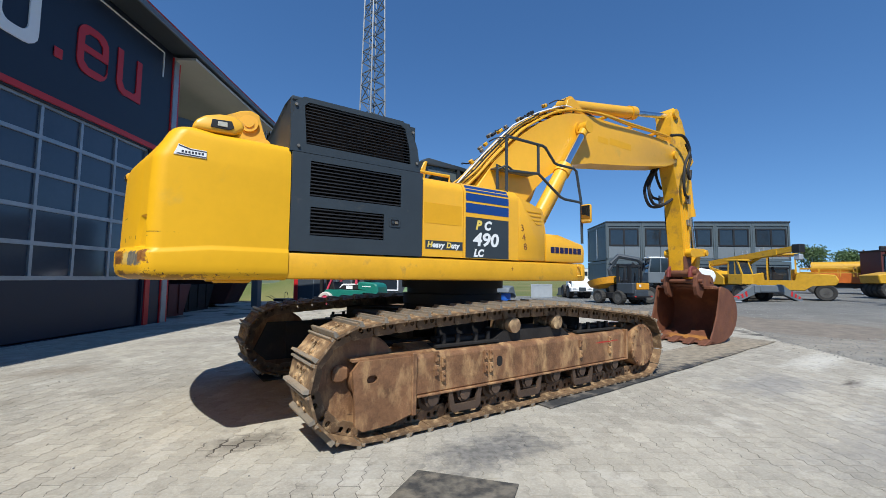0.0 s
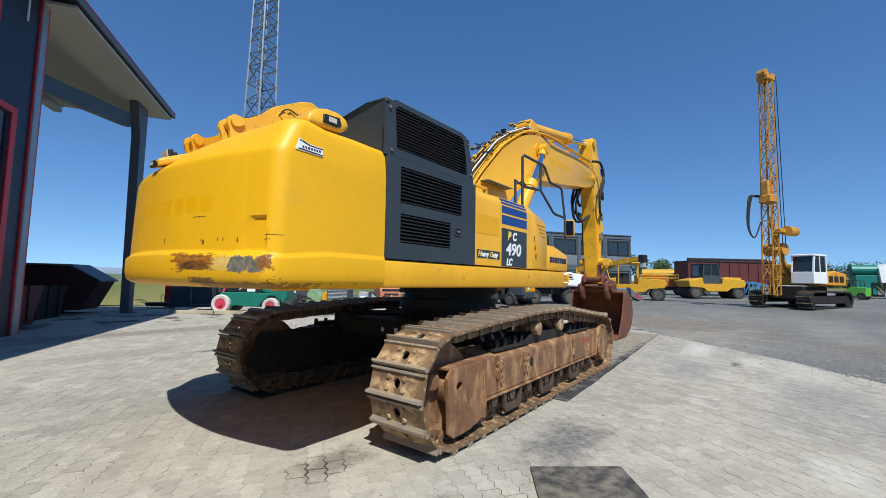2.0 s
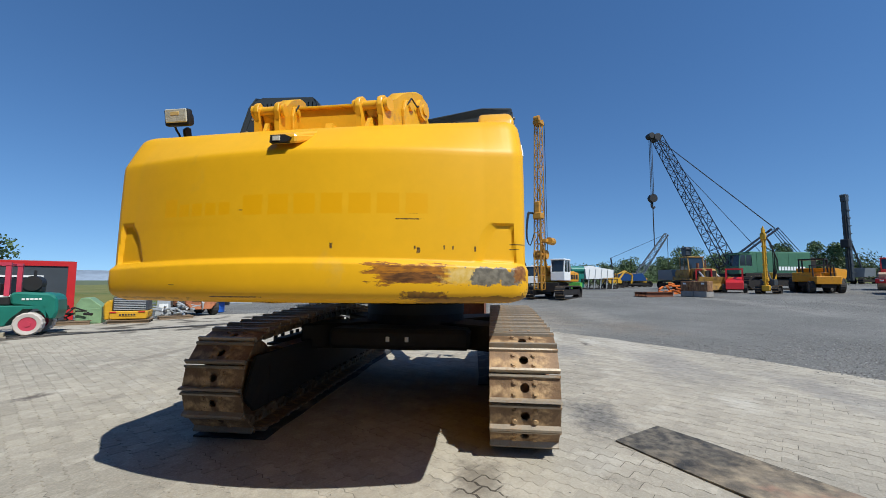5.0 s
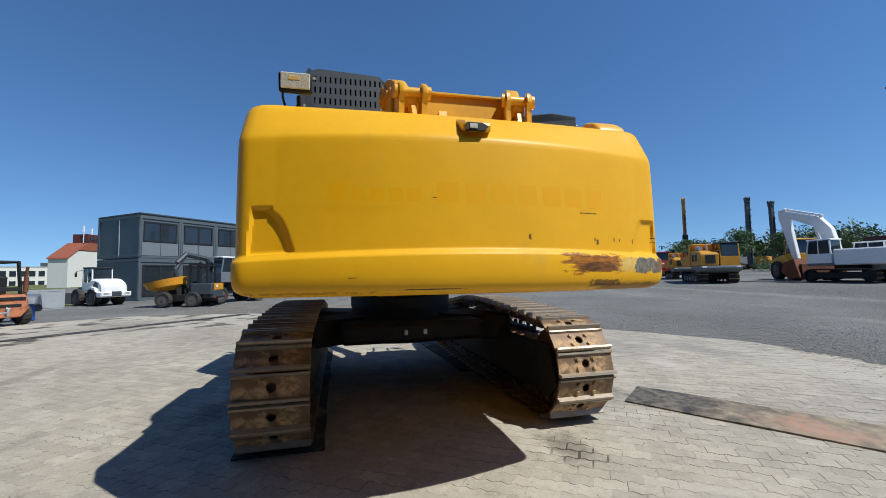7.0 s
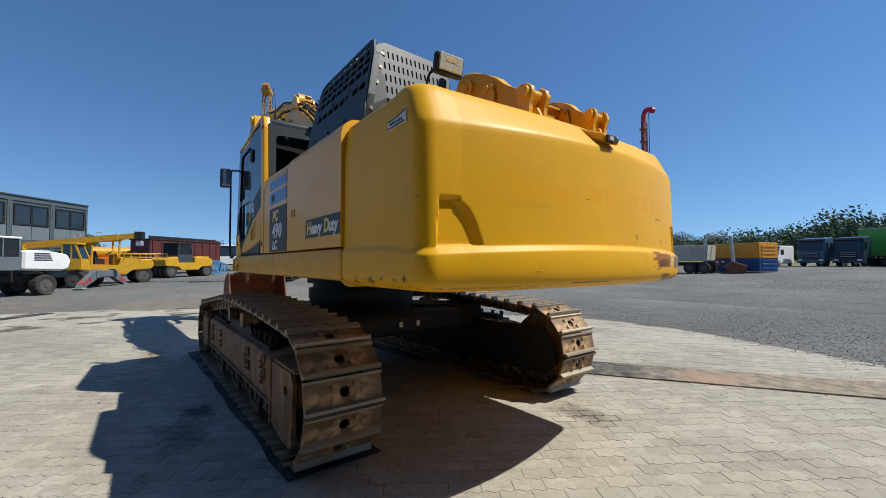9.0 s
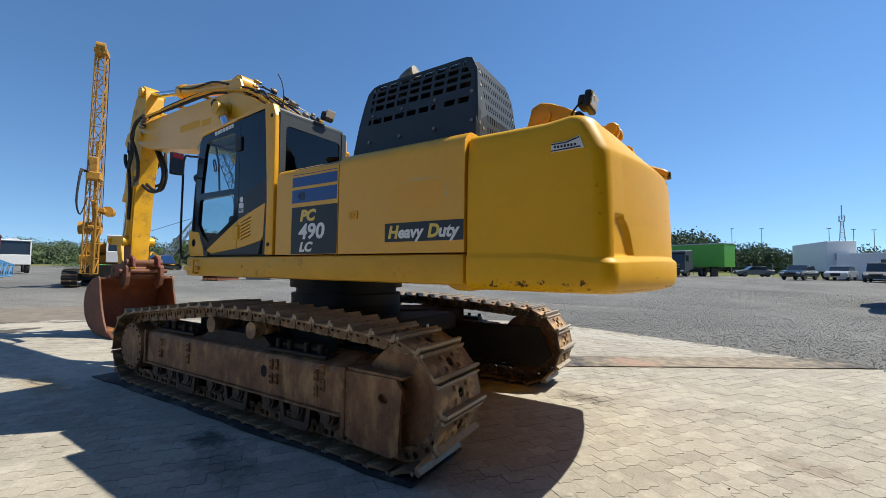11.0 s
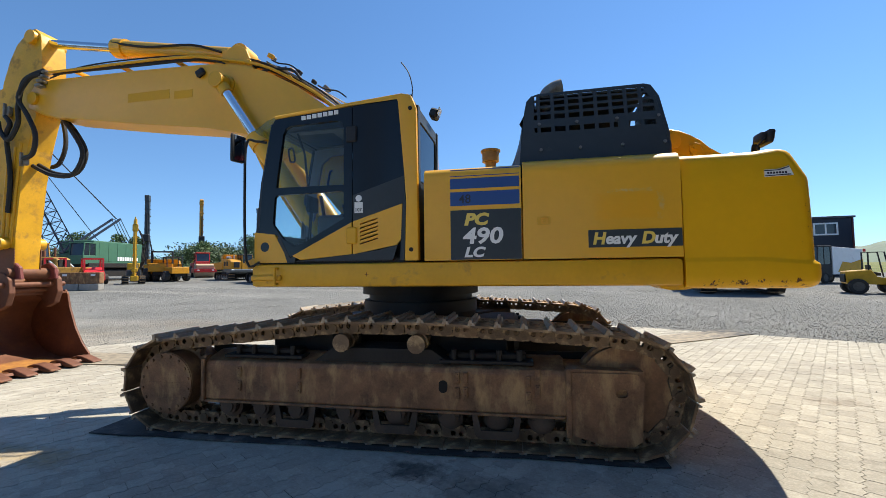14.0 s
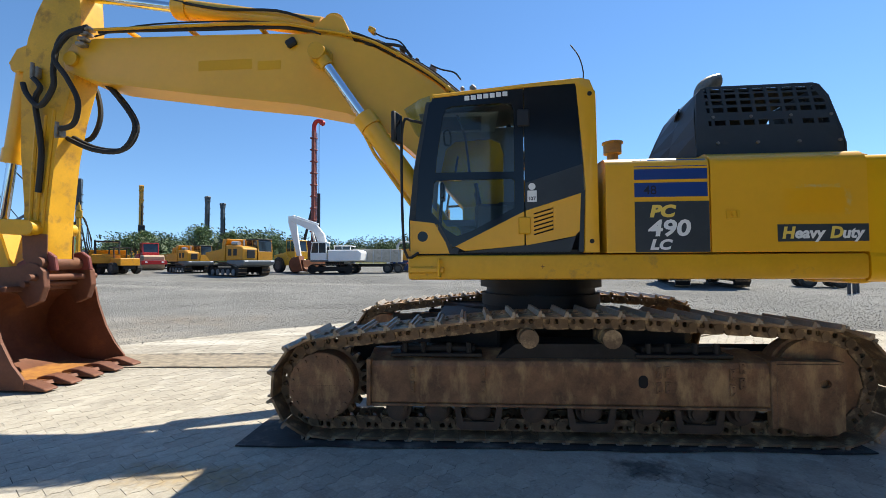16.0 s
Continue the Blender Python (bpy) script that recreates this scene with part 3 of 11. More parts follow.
for cx, cy, hx, hy in ((-3.05, -1.07, 0.36, 0.20), (-4.6, -1.4, 0.5, 0.2), (-2.2, 4.6, 0.5, 0.3), (-5.2, 1.6, 0.6, 0.3)):
    stain(PAVE, (cx, cy, 0.0), (hx, hy, 1.0), (0.05, 0.043, 0.035), (0.08, 0.068, 0.055), 0.3, 0.4, 4.0, 0.95, "Position")
    stain(PAVER, (cx, cy, 0.0), (hx, hy, 1.0), (0.20, 0.175, 0.135), (0.28, 0.25, 0.20), 0.8, 0.8, 4.0, 0.45, "Position")
GRASS = bpy.data.materials.new("dry_grass")
GRASS.use_nodes = True
ground_material(GRASS, (0.10, 0.13, 0.035), (0.27, 0.215, 0.095), (0.18, 0.175, 0.06), sizes=(0.05, 0.8, 12), bump=0.8)

bm = bmesh.new()
radii = [0, 3, 6, 9, 12, 15, 18, 22, 26, 30, 36, 44, 55, 70, 90, 130, 200, 400, 900, 2500]
rings = []
for r in radii:
    if r == 0:
        rings.append([bm.verts.new((0, 0, -0.03))])
        continue
    rings.append([bm.verts.new((r * math.cos(a), r * math.sin(a), rise(r * math.cos(a), r * math.sin(a)) - 0.03))
                  for a in (2 * math.pi * k / 72 for k in range(72))])
for A, B in zip(rings, rings[1:]):
    for k in range(72):
        if len(A) == 1:
            bm.faces.new((A[0], B[k], B[(k + 1) % 72]))
        else:
            bm.faces.new((A[k], B[k], B[(k + 1) % 72], A[(k + 1) % 72]))
for f in bm.faces:
    c = f.calc_center_median()
    a = math.degrees(math.atan2(c.y, c.x))
    far = c.length
    f.material_index = 1 if (far > 95 or (35 < a < 110 and far > 32) or (-125 < a < -80 and far > 70)) else 0
tagged(obj("ground", bm, (GRAVEL, GRASS)), "wide grey gravel yard with dusty tracks and dry grass beyond", "ground", kind="structure")

bm = bmesh.new()
top = [bm.verts.new((x, y, -0.0027)) for x, y in APRON]
low = [bm.verts.new((x, y, -0.30)) for x, y in APRON]
bm.faces.new(top)
for i in range(len(top)):
    j = (i + 1) % len(top)
    bm.faces.new((top[i], low[i], low[j], top[j]))
pavement = tagged(obj("pavement", bm, PAVE), "paved apron of pale interlocking concrete stones, dusty and stained", "pavement", kind="structure")

# ---------------------------------------------------------------- the excavator
excavator = empty("excavator", pose(0, 0, 0), "large yellow crawler excavator with rusty tracks and bucket grounded", "excavator")


def track_path():
    """Outline of the chain in x,z at the inner side of the shoes, as even steps."""
    pts = []
    for k in range(0, 19):                                   # round the front sprocket, from below
        a = radians(-90 + 175 * k / 18)
        pts.append((2.20 + 0.425 * math.cos(a), 0.48 + 0.425 * math.sin(a)))
    pts += [(1.7, 0.965), (1.1, 1.03), (0.6, 1.085), (0.3, 1.105), (-0.05, 1.10), (-0.43, 1.105), (-0.9, 1.085), (-1.5, 1.055), (-1.9, 1.03)]
    for k in range(0, 19):                                   # round the rear idler, from above
        a = radians(92 + 178 * k / 18)
        pts.append((-2.24 + 0.475 * math.cos(a), 0.53 + 0.475 * math.sin(a)))
    pts += [(-1.0, 0.055), (0.0, 0.055), (1.0, 0.055)]
    return [Vector((x, 0, z)) for x, z in pts]


def even(pts, n):
    loop = pts + pts[:1]
    seg = [(b - a).length for a, b in zip(loop, loop[1:])]
    total = sum(seg)
    out = []
    for k in range(n):
        d = total * k / n
        i = 0
        while d > seg[i]:
            d -= seg[i]
            i += 1
        out.append(loop[i].lerp(loop[i + 1], d / seg[i]))
    return out, total / n


SHOES = 51
stations, PITCH = even(track_path(), SHOES)


def shoe_mesh():
    """One grouser shoe: local x along the chain, y across, z outward."""
    bm = bmesh.new()
    hx, hy, th = PITCH * 0.5 - 0.004, 0.30, 0.022
    oct8 = [(0.042 * math.cos(radians(22.5 + 45 * k)), 0.042 * math.sin(radians(22.5 + 45 * k))) for k in range(8)]
    outer = [(hx, 0.03), (0.03, hy), (-0.03, hy), (-hx, 0.03), (-hx, -0.03), (-0.03, -hy), (0.03, -hy), (hx, -0.03)]
    corner = {0: (hx, hy), 2: (-hx, hy), 4: (-hx, -hy), 6: (hx, -hy)}
    for z in (0.0, th):
        I = [bm.verts.new((x, y, z)) for x, y in oct8]
        O = [bm.verts.new((x, y, z)) for x, y in outer]
        C = {k: bm.verts.new((*c, z)) for k, c in corner.items()}
        for k in range(8):
            j = (k + 1) % 8
            bm.faces.new((I[k], O[k], C[k], O[j], I[j]) if k in C else (I[k], O[k], O[j], I[j]))
        if z == 0.0:
            I0, R0 = I, [v for k in range(8) for v in ([O[k], C[k]] if k in C else [O[k]])]
        else:
            R1 = [v for k in range(8) for v in ([O[k], C[k]] if k in C else [O[k]])]
            for k in range(8):
                bm.faces.new((I0[k], I[k], I[(k + 1) % 8], I0[(k + 1) % 8]))
            for k in range(len(R0)):
                bm.faces.new((R0[k], R0[(k + 1) % len(R0)], R1[(k + 1) % len(R1)], R1[k]))
    for sx in (-1, 1):
        for sy in (-1, 1):
            rod(bm, (sx * 0.045, sy * 0.088, th), (sx * 0.045, sy * 0.088, th + 0.018), 0.019, 6)
            rod(bm, (sx * 0.045, sy * 0.088, th), (sx * 0.045, sy * 0.088, th + 0.006), 0.027, 10)
    return bm


def grouser_mesh():
    bm = bmesh.new()
    hx = PITCH * 0.5 - 0.004
    prism(bm, [(hx - 0.030, 0.018), (hx + 0.012, 0.018), (hx + 0.008, 0.066), (hx - 0.014, 0.066)], -0.302, 0.302)
    prism(bm, [(-hx - 0.002, 0.018), (-hx + 0.030, 0.018), (-hx + 0.020, 0.046), (-hx + 0.004, 0.046)], -0.302, 0.302)
    return bm


def link_mesh():
    """One chain link: a pair of side plates with two nut windows each, joined by a pin and bushing."""
    bm = bmesh.new()
    h = PITCH * 0.5
    for sy in (-1, 1):
        for k, x0, x1 in ((1, -h * 0.55, h * 1.30), (0, -h * 1.30, -h * 0.35)):
            y = sy * (0.090 + 0.026 * k)
            out_ = [(x0, -0.004), (x1, -0.004), (x1 + 0.012, -0.045), (x1 - 0.004, -0.100), (x1 - 0.03, -0.118), (x0 + 0.03, -0.118), (x0 + 0.004, -0.100), (x0 - 0.012, -0.045)]
            cuts = [rrect(c - 0.022, -0.068, c + 0.022, -0.018, 0.018, 2) for c in ((-0.028, 0.048) if k else ())]
            plate(bm, out_, cuts, y - 0.013, y + 0.013)
    rod(bm, (h, -0.128, -0.062), (h, 0.128, -0.062), 0.032, 10)
    for sy in (-1, 1):
        rod(bm, (h, sy * 0.125, -0.062), (h, sy * 0.137, -0.062), 0.042, 12)
        for e in (-0.028, 0.048):
            rod(bm, (e, sy * 0.105, -0.022), (e, sy * 0.105, 0.0), 0.016, 6)
    return bm


shoe_src = grouser_src = link_src = None


def undercarriage(side):
    """One crawler; side is +1 or -1 along y."""
    global shoe_src, grouser_src, link_src
    yc = 1.44 * side
    out = side
    bm = bmesh.new()
    # long box of the roller frame, with a sloped top and a folded lip below
    prof = [(yc + out * 0.20, 0.325), (yc + out * 0.245, 0.345), (yc + out * 0.245, 0.675), (yc + out * 0.225, 0.715), (yc - out * 0.02, 0.785), (yc - out * 0.22, 0.76), (yc - out * 0.22, 0.325)]
    prism(bm, prof, -1.74, 1.77, 'x', 0.008)
    span(bm, (-1.72, yc + out * 0.18, 0.318), (1.77, yc + out * 0.266, 0.338), 0.005)
    span(bm, (1.735, yc + out * 0.20, 0.32), (1.775, yc + out * 0.275, 0.74), 0.006)
    track = part("track", bm, FRAME, excavator, "crawler track with rusty brown frame, chain and grouser shoes")
    # end guard over the idler
    bm = bmesh.new()
    plate(bm, [(-1.74, 0.20), (-1.74, 0.71), (-2.30, 0.715), (-2.36, 0.64), (-2.34, 0.40), (-2.33, 0.17), (-2.26, 0.12), (-2.0, 0.13)], [rrect(-2.23, 0.515, -2.13, 0.585, 0.034)], yc + out * 0.225, yc + out * 0.258)
    span(bm, (-1.78, yc + out * 0.2, 0.17), (-1.73, yc + out * 0.272, 0.74), 0.008)
    prism(bm, [(-1.74, 0.70), (-2.36, 0.71), (-2.36, 0.73), (-1.74, 0.74)], yc - out * 0.16, yc + out * 0.24)
    part("idler_guard", bm, FRAME, track, "brown guard plate with an oval hole")
    bm = bmesh.new()
    rod(bm, (-2.24, yc - 0.11, 0.53), (-2.24, yc + 0.11, 0.53), 0.385, 40)
    rod(bm, (-2.24, yc - 0.05, 0.53), (-2.24, yc + 0.05, 0.53), 0.41, 40)
    rod(bm, (-2.24, yc - 0.21, 0.53), (-2.24, yc + 0.21, 0.53), 0.12, 20)
    part("idler_wheel", bm, FRAME, track, smooth=True)
    bm = bmesh.new()
    rod(bm, (-2.24, yc + out * 0.105, 0.53), (-2.24, yc + out * 0.113, 0.53), 0.30, 32)
    part("idler_dish", bm, FRAME, track, smooth=True)
    if out < 0:
        bm = bmesh.new()
        prism(bm, [(-2.36, 0.57), (-2.36, 0.66), (-2.46, 0.69), (-2.51, 0.63), (-2.50, 0.54), (-2.42, 0.53)], yc + out * 0.12, yc + out * 0.18, 'y', 0.02)
        part("track_guide", bm, FRAME, track)
    # sprocket and final drive
    bm = bmesh.new()
    teeth = []
    for k in range(24):
        for da, r in ((0, 0.325), (3, 0.375), (6, 0.38), (10, 0.325)):
            a = radians(15 * k + da)
            teeth.append((2.20 + r * math.cos(a), 0.48 + r * math.sin(a)))
    prism(bm, teeth, yc - 0.045, yc + 0.045)
    part("sprocket", bm, STEEL, track)
    bm = bmesh.new()
    rod(bm, (2.20, yc - out * 0.25, 0.48), (2.20, yc + out * 0.19, 0.48), 0.30, 36)
    rod(bm, (2.20, yc + out * 0.185, 0.48), (2.20, yc + out * 0.240, 0.48), 0.305, 36)
    rod(bm, (2.20, yc + out * 0.235, 0.48), (2.20, yc + out * 0.250, 0.48), 0.298, 36)
    span(bm, (1.96, yc + out * 0.248, 0.486), (2.44, yc + out * 0.2535, 0.490))
    drive = part("final_drive", bm, FRAME, track, "round brown final drive cover with a ring of bolts", smooth=True)
    for k in range(16):
        a = 2 * math.pi * (k + 0.5) / 16
        bm = bmesh.new()
        rod(bm, (2.20 + 0.268 * math.cos(a), yc + out * 0.24, 0.48 + 0.268 * math.sin(a)), (2.20 + 0.268 * math.cos(a), yc + out * 0.265, 0.48 + 0.268 * math.sin(a)), 0.016, 6)
        part("bolt", bm, FRAME, drive)
    # lower rollers, some behind guards
    for x in (1.50, 1.14, 0.77, 0.27, -0.22, -0.72, -1.14, -1.53):
        bm = bmesh.new()
        rod(bm, (x, yc - 0.16, 0.265), (x, yc + 0.16, 0.265), 0.118, 20)
        rod(bm, (x, yc - 0.225, 0.275), (x, yc + 0.225, 0.275), 0.085, 18)
        rod(bm, (x, yc - 0.245, 0.275), (x, yc + 0.245, 0.275), 0.062, 14)
        span(bm, (x - 0.10, yc - 0.235, 0.285), (x + 0.10, yc + 0.235, 0.33), 0.01)
        part("track_roller", bm, ROLLER, track, smooth=True)
    for x in (0.77, -0.22, -1.14):
        bm = bmesh.new()
        plate(bm, [(x - 0.215, 0.325), (x - 0.19, 0.15), (x - 0.16, 0.115), (x + 0.16, 0.115), (x + 0.19, 0.15), (x + 0.215, 0.325)],
              [[(x - 0.165, 0.325 - 0.012), (x - 0.135, 0.185), (x + 0.135, 0.185), (x + 0.165, 0.325 - 0.012)]], yc + out * 0.225, yc + out * 0.252)
        part("roller_guard", bm, ROLLER, track)
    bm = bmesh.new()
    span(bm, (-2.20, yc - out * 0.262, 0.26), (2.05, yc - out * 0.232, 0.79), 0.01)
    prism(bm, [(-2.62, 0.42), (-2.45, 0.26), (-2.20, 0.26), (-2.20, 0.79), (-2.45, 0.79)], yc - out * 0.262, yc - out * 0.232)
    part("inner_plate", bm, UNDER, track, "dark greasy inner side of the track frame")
    for x in (0.31, -0.42):
        bm = bmesh.new()
        rod(bm, (x, yc - out * 0.10, 0.915), (x, yc + out * 0.20, 0.915), 0.062, 16)
        rod(bm, (x, yc + out * 0.04, 0.915), (x, yc + out * 0.12, 0.915), 0.092, 20)
        rod(bm, (x, yc + out * 0.15, 0.915), (x, yc + out * 0.235, 0.915), 0.085, 20)
        span(bm, (x - 0.07, yc - out * 0.12, 0.74), (x + 0.07, yc - out * 0.04, 0.96), 0.01)
        part("carrier_roller", bm, STEEL, track, smooth=True)
    # bolted step plates on top of the frame
    for x in (1.15, -1.05):
        bm = bmesh.new()
        span(bm, (x - 0.42, yc - out * 0.05, 0.745), (x + 0.42, yc + out * 0.20, 0.775), 0.005)
        span(bm, (x - 0.36, yc - out * 0.02, 0.775), (x + 0.34, yc + out * 0.13, 0.83), 0.012)
        for dx in (-0.30, -0.12, 0.12, 0.29):
            rod(bm, (x + dx, yc + out * 0.15, 0.775), (x + dx, yc + out * 0.15, 0.865), 0.026, 8)
        part("step_mount", bm, UNDER, track, "dark greasy mounting with bolts")
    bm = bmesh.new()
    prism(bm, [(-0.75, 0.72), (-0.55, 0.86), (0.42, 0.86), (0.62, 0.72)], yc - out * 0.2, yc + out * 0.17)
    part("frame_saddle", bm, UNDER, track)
    # bolt brackets, and the oval slot cover, its inner shade painted as black
    for x, z in ((1.36, 0.56), (0.725, 0.565), (-0.80, 0.575), (-0.875, 0.58), (-1.42, 0.56), (-1.50, 0.62)):
        bm = bmesh.new()
        for dz in (-0.075, 0.06):
            span(bm, (x - 0.022, yc + out * 0.243, z + dz - 0.05), (x + 0.022, yc + out * 0.268, z + dz + 0.05), 0.005)
            for e in (-0.028, 0.026):
                rod(bm, (x, yc + out * 0.262, z + dz + e), (x, yc + out * 0.28, z + dz + e), 0.012, 6)
        part("bracket", bm, FRAME, track)
    bm = bmesh.new()
    prism(bm, rrect(-0.71, 0.495, -0.63, 0.605, 0.036), yc + out * 0.2445, yc + out * 0.2475)
    part("slot", bm, SHADEIN, track, "oval plate painted black as the shade of a slot")
    # chain
    for i, p in enumerate(stations):
        q, r = stations[(i + 1) % SHOES], stations[i - 1]
        d = (q - r).normalized()
        nrm = Vector((d.z, 0, -d.x))                         # points outward once flipped below
        centre = Vector((0, 0, 0.55))
        if nrm.dot(Vector((p.x * 0.2, 0, p.z)) - centre) < 0 and abs(p.x) < 1.8 or abs(p.x) >= 1.8 and nrm.dot(p - Vector((2.2 if p.x > 0 else -2.24, 0, 0.5))) < 0:
            nrm = -nrm
        yax = nrm.cross(d)
        m = Matrix(((d.x, yax.x, nrm.x, p.x), (d.y, yax.y, nrm.y, yc), (d.z, yax.z, nrm.z, p.z), (0, 0, 0, 1)))
        if shoe_src is None:
            shoe_src = part("track_shoe", shoe_mesh(), STEEL, track)
            shoe_src.matrix_local = m
            grouser_src = part("grouser", grouser_mesh(), EDGE, track)
            grouser_src.matrix_local = m
            link_src = part("track_link", link_mesh(), STEEL, track)
            link_src.matrix_local = m
        else:
            share("track_shoe", shoe_src, track, m)
            share("grouser", grouser_src, track, m)
            share("track_link", link_src, track, m)


undercarriage(1)
undercarriage(-1)

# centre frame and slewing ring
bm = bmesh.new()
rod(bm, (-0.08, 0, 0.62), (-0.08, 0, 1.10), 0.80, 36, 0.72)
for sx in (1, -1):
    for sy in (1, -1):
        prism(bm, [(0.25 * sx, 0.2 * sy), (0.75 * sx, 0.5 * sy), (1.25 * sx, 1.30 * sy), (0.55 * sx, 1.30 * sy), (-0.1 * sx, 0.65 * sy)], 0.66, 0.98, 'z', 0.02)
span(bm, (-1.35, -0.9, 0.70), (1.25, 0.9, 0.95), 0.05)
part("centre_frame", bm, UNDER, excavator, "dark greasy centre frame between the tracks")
for y in (0.12, -0.12):
    bm = bmesh.new()
    span(bm, (-1.372, y - 0.022, 0.80), (-1.352, y + 0.022, 0.86), 0.003)
    part("reflector", bm, WHITE, excavator, "small white reflector on the centre frame")
bm = bmesh.new()
rod(bm, (-0.08, 0, 1.08), (-0.08, 0, 1.22), 0.74, 48)
rod(bm, (-0.08, 0, 1.20), (-0.08, 0, 1.44), 0.68, 48)
rod(bm, (-0.08, 0, 1.30), (-0.08, 0, 1.44), 0.76, 48)
part("slewing_ring", bm, BLACK, excavator, "black slewing ring", smooth=True)

upper = new("upper_carriage")
upper.parent = excavator
upper.rotation_euler = (0, 0, radians(-1.2))
upper["label"] = "yellow upper carriage with cab, engine bay and counterweight"

# --- deck
bm = bmesh.new()
span(bm, (-2.80, 0.55, 1.435), (1.41, 1.445, 1.675), 0.035, 2)
part("deck_skirt", bm, YELW, upper, "yellow deck skirt under the cab and side doors", smooth=True)
bm = bmesh.new()
span(bm, (-2.83, -1.44, 1.415), (1.20, -0.5, 1.655), 0.035, 2)
part("deck_skirt", bm, YELW, upper, smooth=True)
bm = bmesh.new()
span(bm, (-2.8, -0.52, 1.44), (0.9, 0.57, 1.60), 0.02)
span(bm, (-0.4, -0.5, 1.58), (0.9, -0.38, 2.3), 0.02)
span(bm, (-0.4, 0.22, 1.58), (0.9, 0.34, 2.3), 0.02)
part("main_frame", bm, YELW, upper)
bm = bmesh.new()
tube(bm, [(1.10, 1.446, 1.63), (1.10, 1.50, 1.63), (1.10, 1.50, 1.47), (1.10, 1.446, 1.47)], 0.014)
span(bm, (1.05, 1.44, 1.50), (1.40, 1.475, 1.56), 0.012)
part("grab_handle", bm, YEL, upper)
bm = bmesh.new()
tube(bm, [(1.02, -1.44, 1.62), (1.05, -1.49, 1.62), (1.05, -1.49, 1.49), (1.02, -1.44, 1.49)], 0.013)
part("grab_handle", bm, YEL, upper)
for y, x in ((1.4465, 0.11), (-1.4415, -0.2)):
    bm = bmesh.new()
    for k in range(4):
        a = math.pi / 2 * k
        prism(bm, [(x + 0.004 * math.cos(a + 1.57), 1.56 + 0.004 * math.sin(a + 1.57)), (x + 0.026 * math.cos(a), 1.56 + 0.026 * math.sin(a)), (x - 0.004 * math.cos(a + 1.57), 1.56 - 0.004 * math.sin(a + 1.57))], y - 0.001, y + 0.001)
    part("cross_mark", bm, RUSTY, upper)

# --- counterweight, swept round in plan
# height, inset at the back, inset at the sides
LEVELS = [(1.405, 0.10, 0.10), (1.420, 0.050, 0.045), (1.44, 0.022, 0.016), (1.47, 0.008, 0.004), (1.52, 0.0, 0.0), (1.632, 0.0, 0.0), (1.640, 0.002, 0.001), (1.648, 0.007, 0.004), (1.668, 0.031, 0.013), (1.676, 0.036, 0.015)]
LEVELS += [(1.682 + 0.008 * k, 0.037 + 0.0002 * k, 0.015) for k in range(33)]
LEVELS += [(2.0, 0.045, 0.015), (2.15, 0.050, 0.016), (2.30, 0.056, 0.018), (2.328, 0.058, 0.019), (2.345, 0.064, 0.020), (2.362, 0.078, 0.022), (2.42, 0.138, 0.028), (2.50, 0.220, 0.038), (2.532, 0.254, 0.045), (2.556, 0.288, 0.056),
           (2.575, 0.330, 0.075), (2.590, 0.385, 0.105), (2.602, 0.46, 0.16), (2.610, 0.60, 0.30), (2.613, 1.0, 1.0)]


def back_x(y):
    return -4.10 + 0.27 * (y / 1.435) ** 2


def pocket(y, z):
    """Depth of the step pocket sunk into each rear corner."""
    left = y > 0
    y = abs(y)
    lift = 0.0 if left else -0.035
    u = min(1.0, max(0.0, (z - 1.68) / 0.22))
    inner = (1.062 if left else 1.13) + 0.085 * u + 0.040 * u ** 6
    outer = (1.335 if left else 1.395) - 0.02 * u
    edge = min(1.0, max(0.0, min((y - inner) / (0.050 if left else 0.07), (outer - y) / 0.010, (1.925 + lift - z) / 0.014, (z - 1.676) / 0.008)))
    return (0.025 if left else 0.020) * edge


def weight_ring(z, ib, iw):
    """Outline in plan: straight sides, a bowed back and round corners."""
    xf, r = -2.815, 0.125
    pts = []
    for sgn, wide in ((1, 1.432), (-1, 1.468)):
        w = wide - iw
        yc = w - r
        ease = 0.42 * max(0.0, min(ib, 0.40) - 0.06)
        ib -= ease
        xc = back_x(yc) + ib + r * 0.98
        half = [(xf, w - (0.02 if sgn < 0 else 0.0)), (-3.1, w), (-3.4, w)]
        half += [(xc + r * math.cos(radians(90 + 76 * k / 12)), yc + r * math.sin(radians(90 + 76 * k / 12))) for k in range(13)]
        y1 = half[-1][1]
        step = half[-1][0] - back_x(y1) - ib
        fine = [y1 - 0.008 * k for k in range(1, 44)]
        ys = fine + [fine[-1] * (1 - k / 12) for k in range(1, 12 if sgn < 0 else 13)]
        for y in ys:
            fade = max(0.0, 1 - (1 - abs(y) / y1) * 9)
            half.append((back_x(y) + ib - ease * (min(1.0, abs(y) / yc) ** 2 - 1) + step * fade, y))
        ib += ease
        run = [(x, sgn * y) for x, y in half]
        pts += run if sgn > 0 else run[::-1]
    out = []
    for x, y in pts:
        d = pocket(y, z) if x < -3.5 else 0.0
        far = min(1.0, abs(y) / 1.4) ** 2
        dz = 0.0
        if x < -3.45:
            dz = 0.03 * far * min(1.0, max(0.0, (z - 2.35) / 0.18)) * max(0.0, 1 - max(0.0, ib - 0.26) / 0.35)
            if 1.53 < z < 1.679:
                dz -= 0.034 * far * min(1.0, (z - 1.53) / 0.10)
            elif 1.679 <= z < 2.0:
                dz -= 0.034 * far * max(0.0, 1 - (z - 1.679) / 0.10)
        out.append((x + d, y - math.copysign(d * 0.2, y), z + dz))
    return out


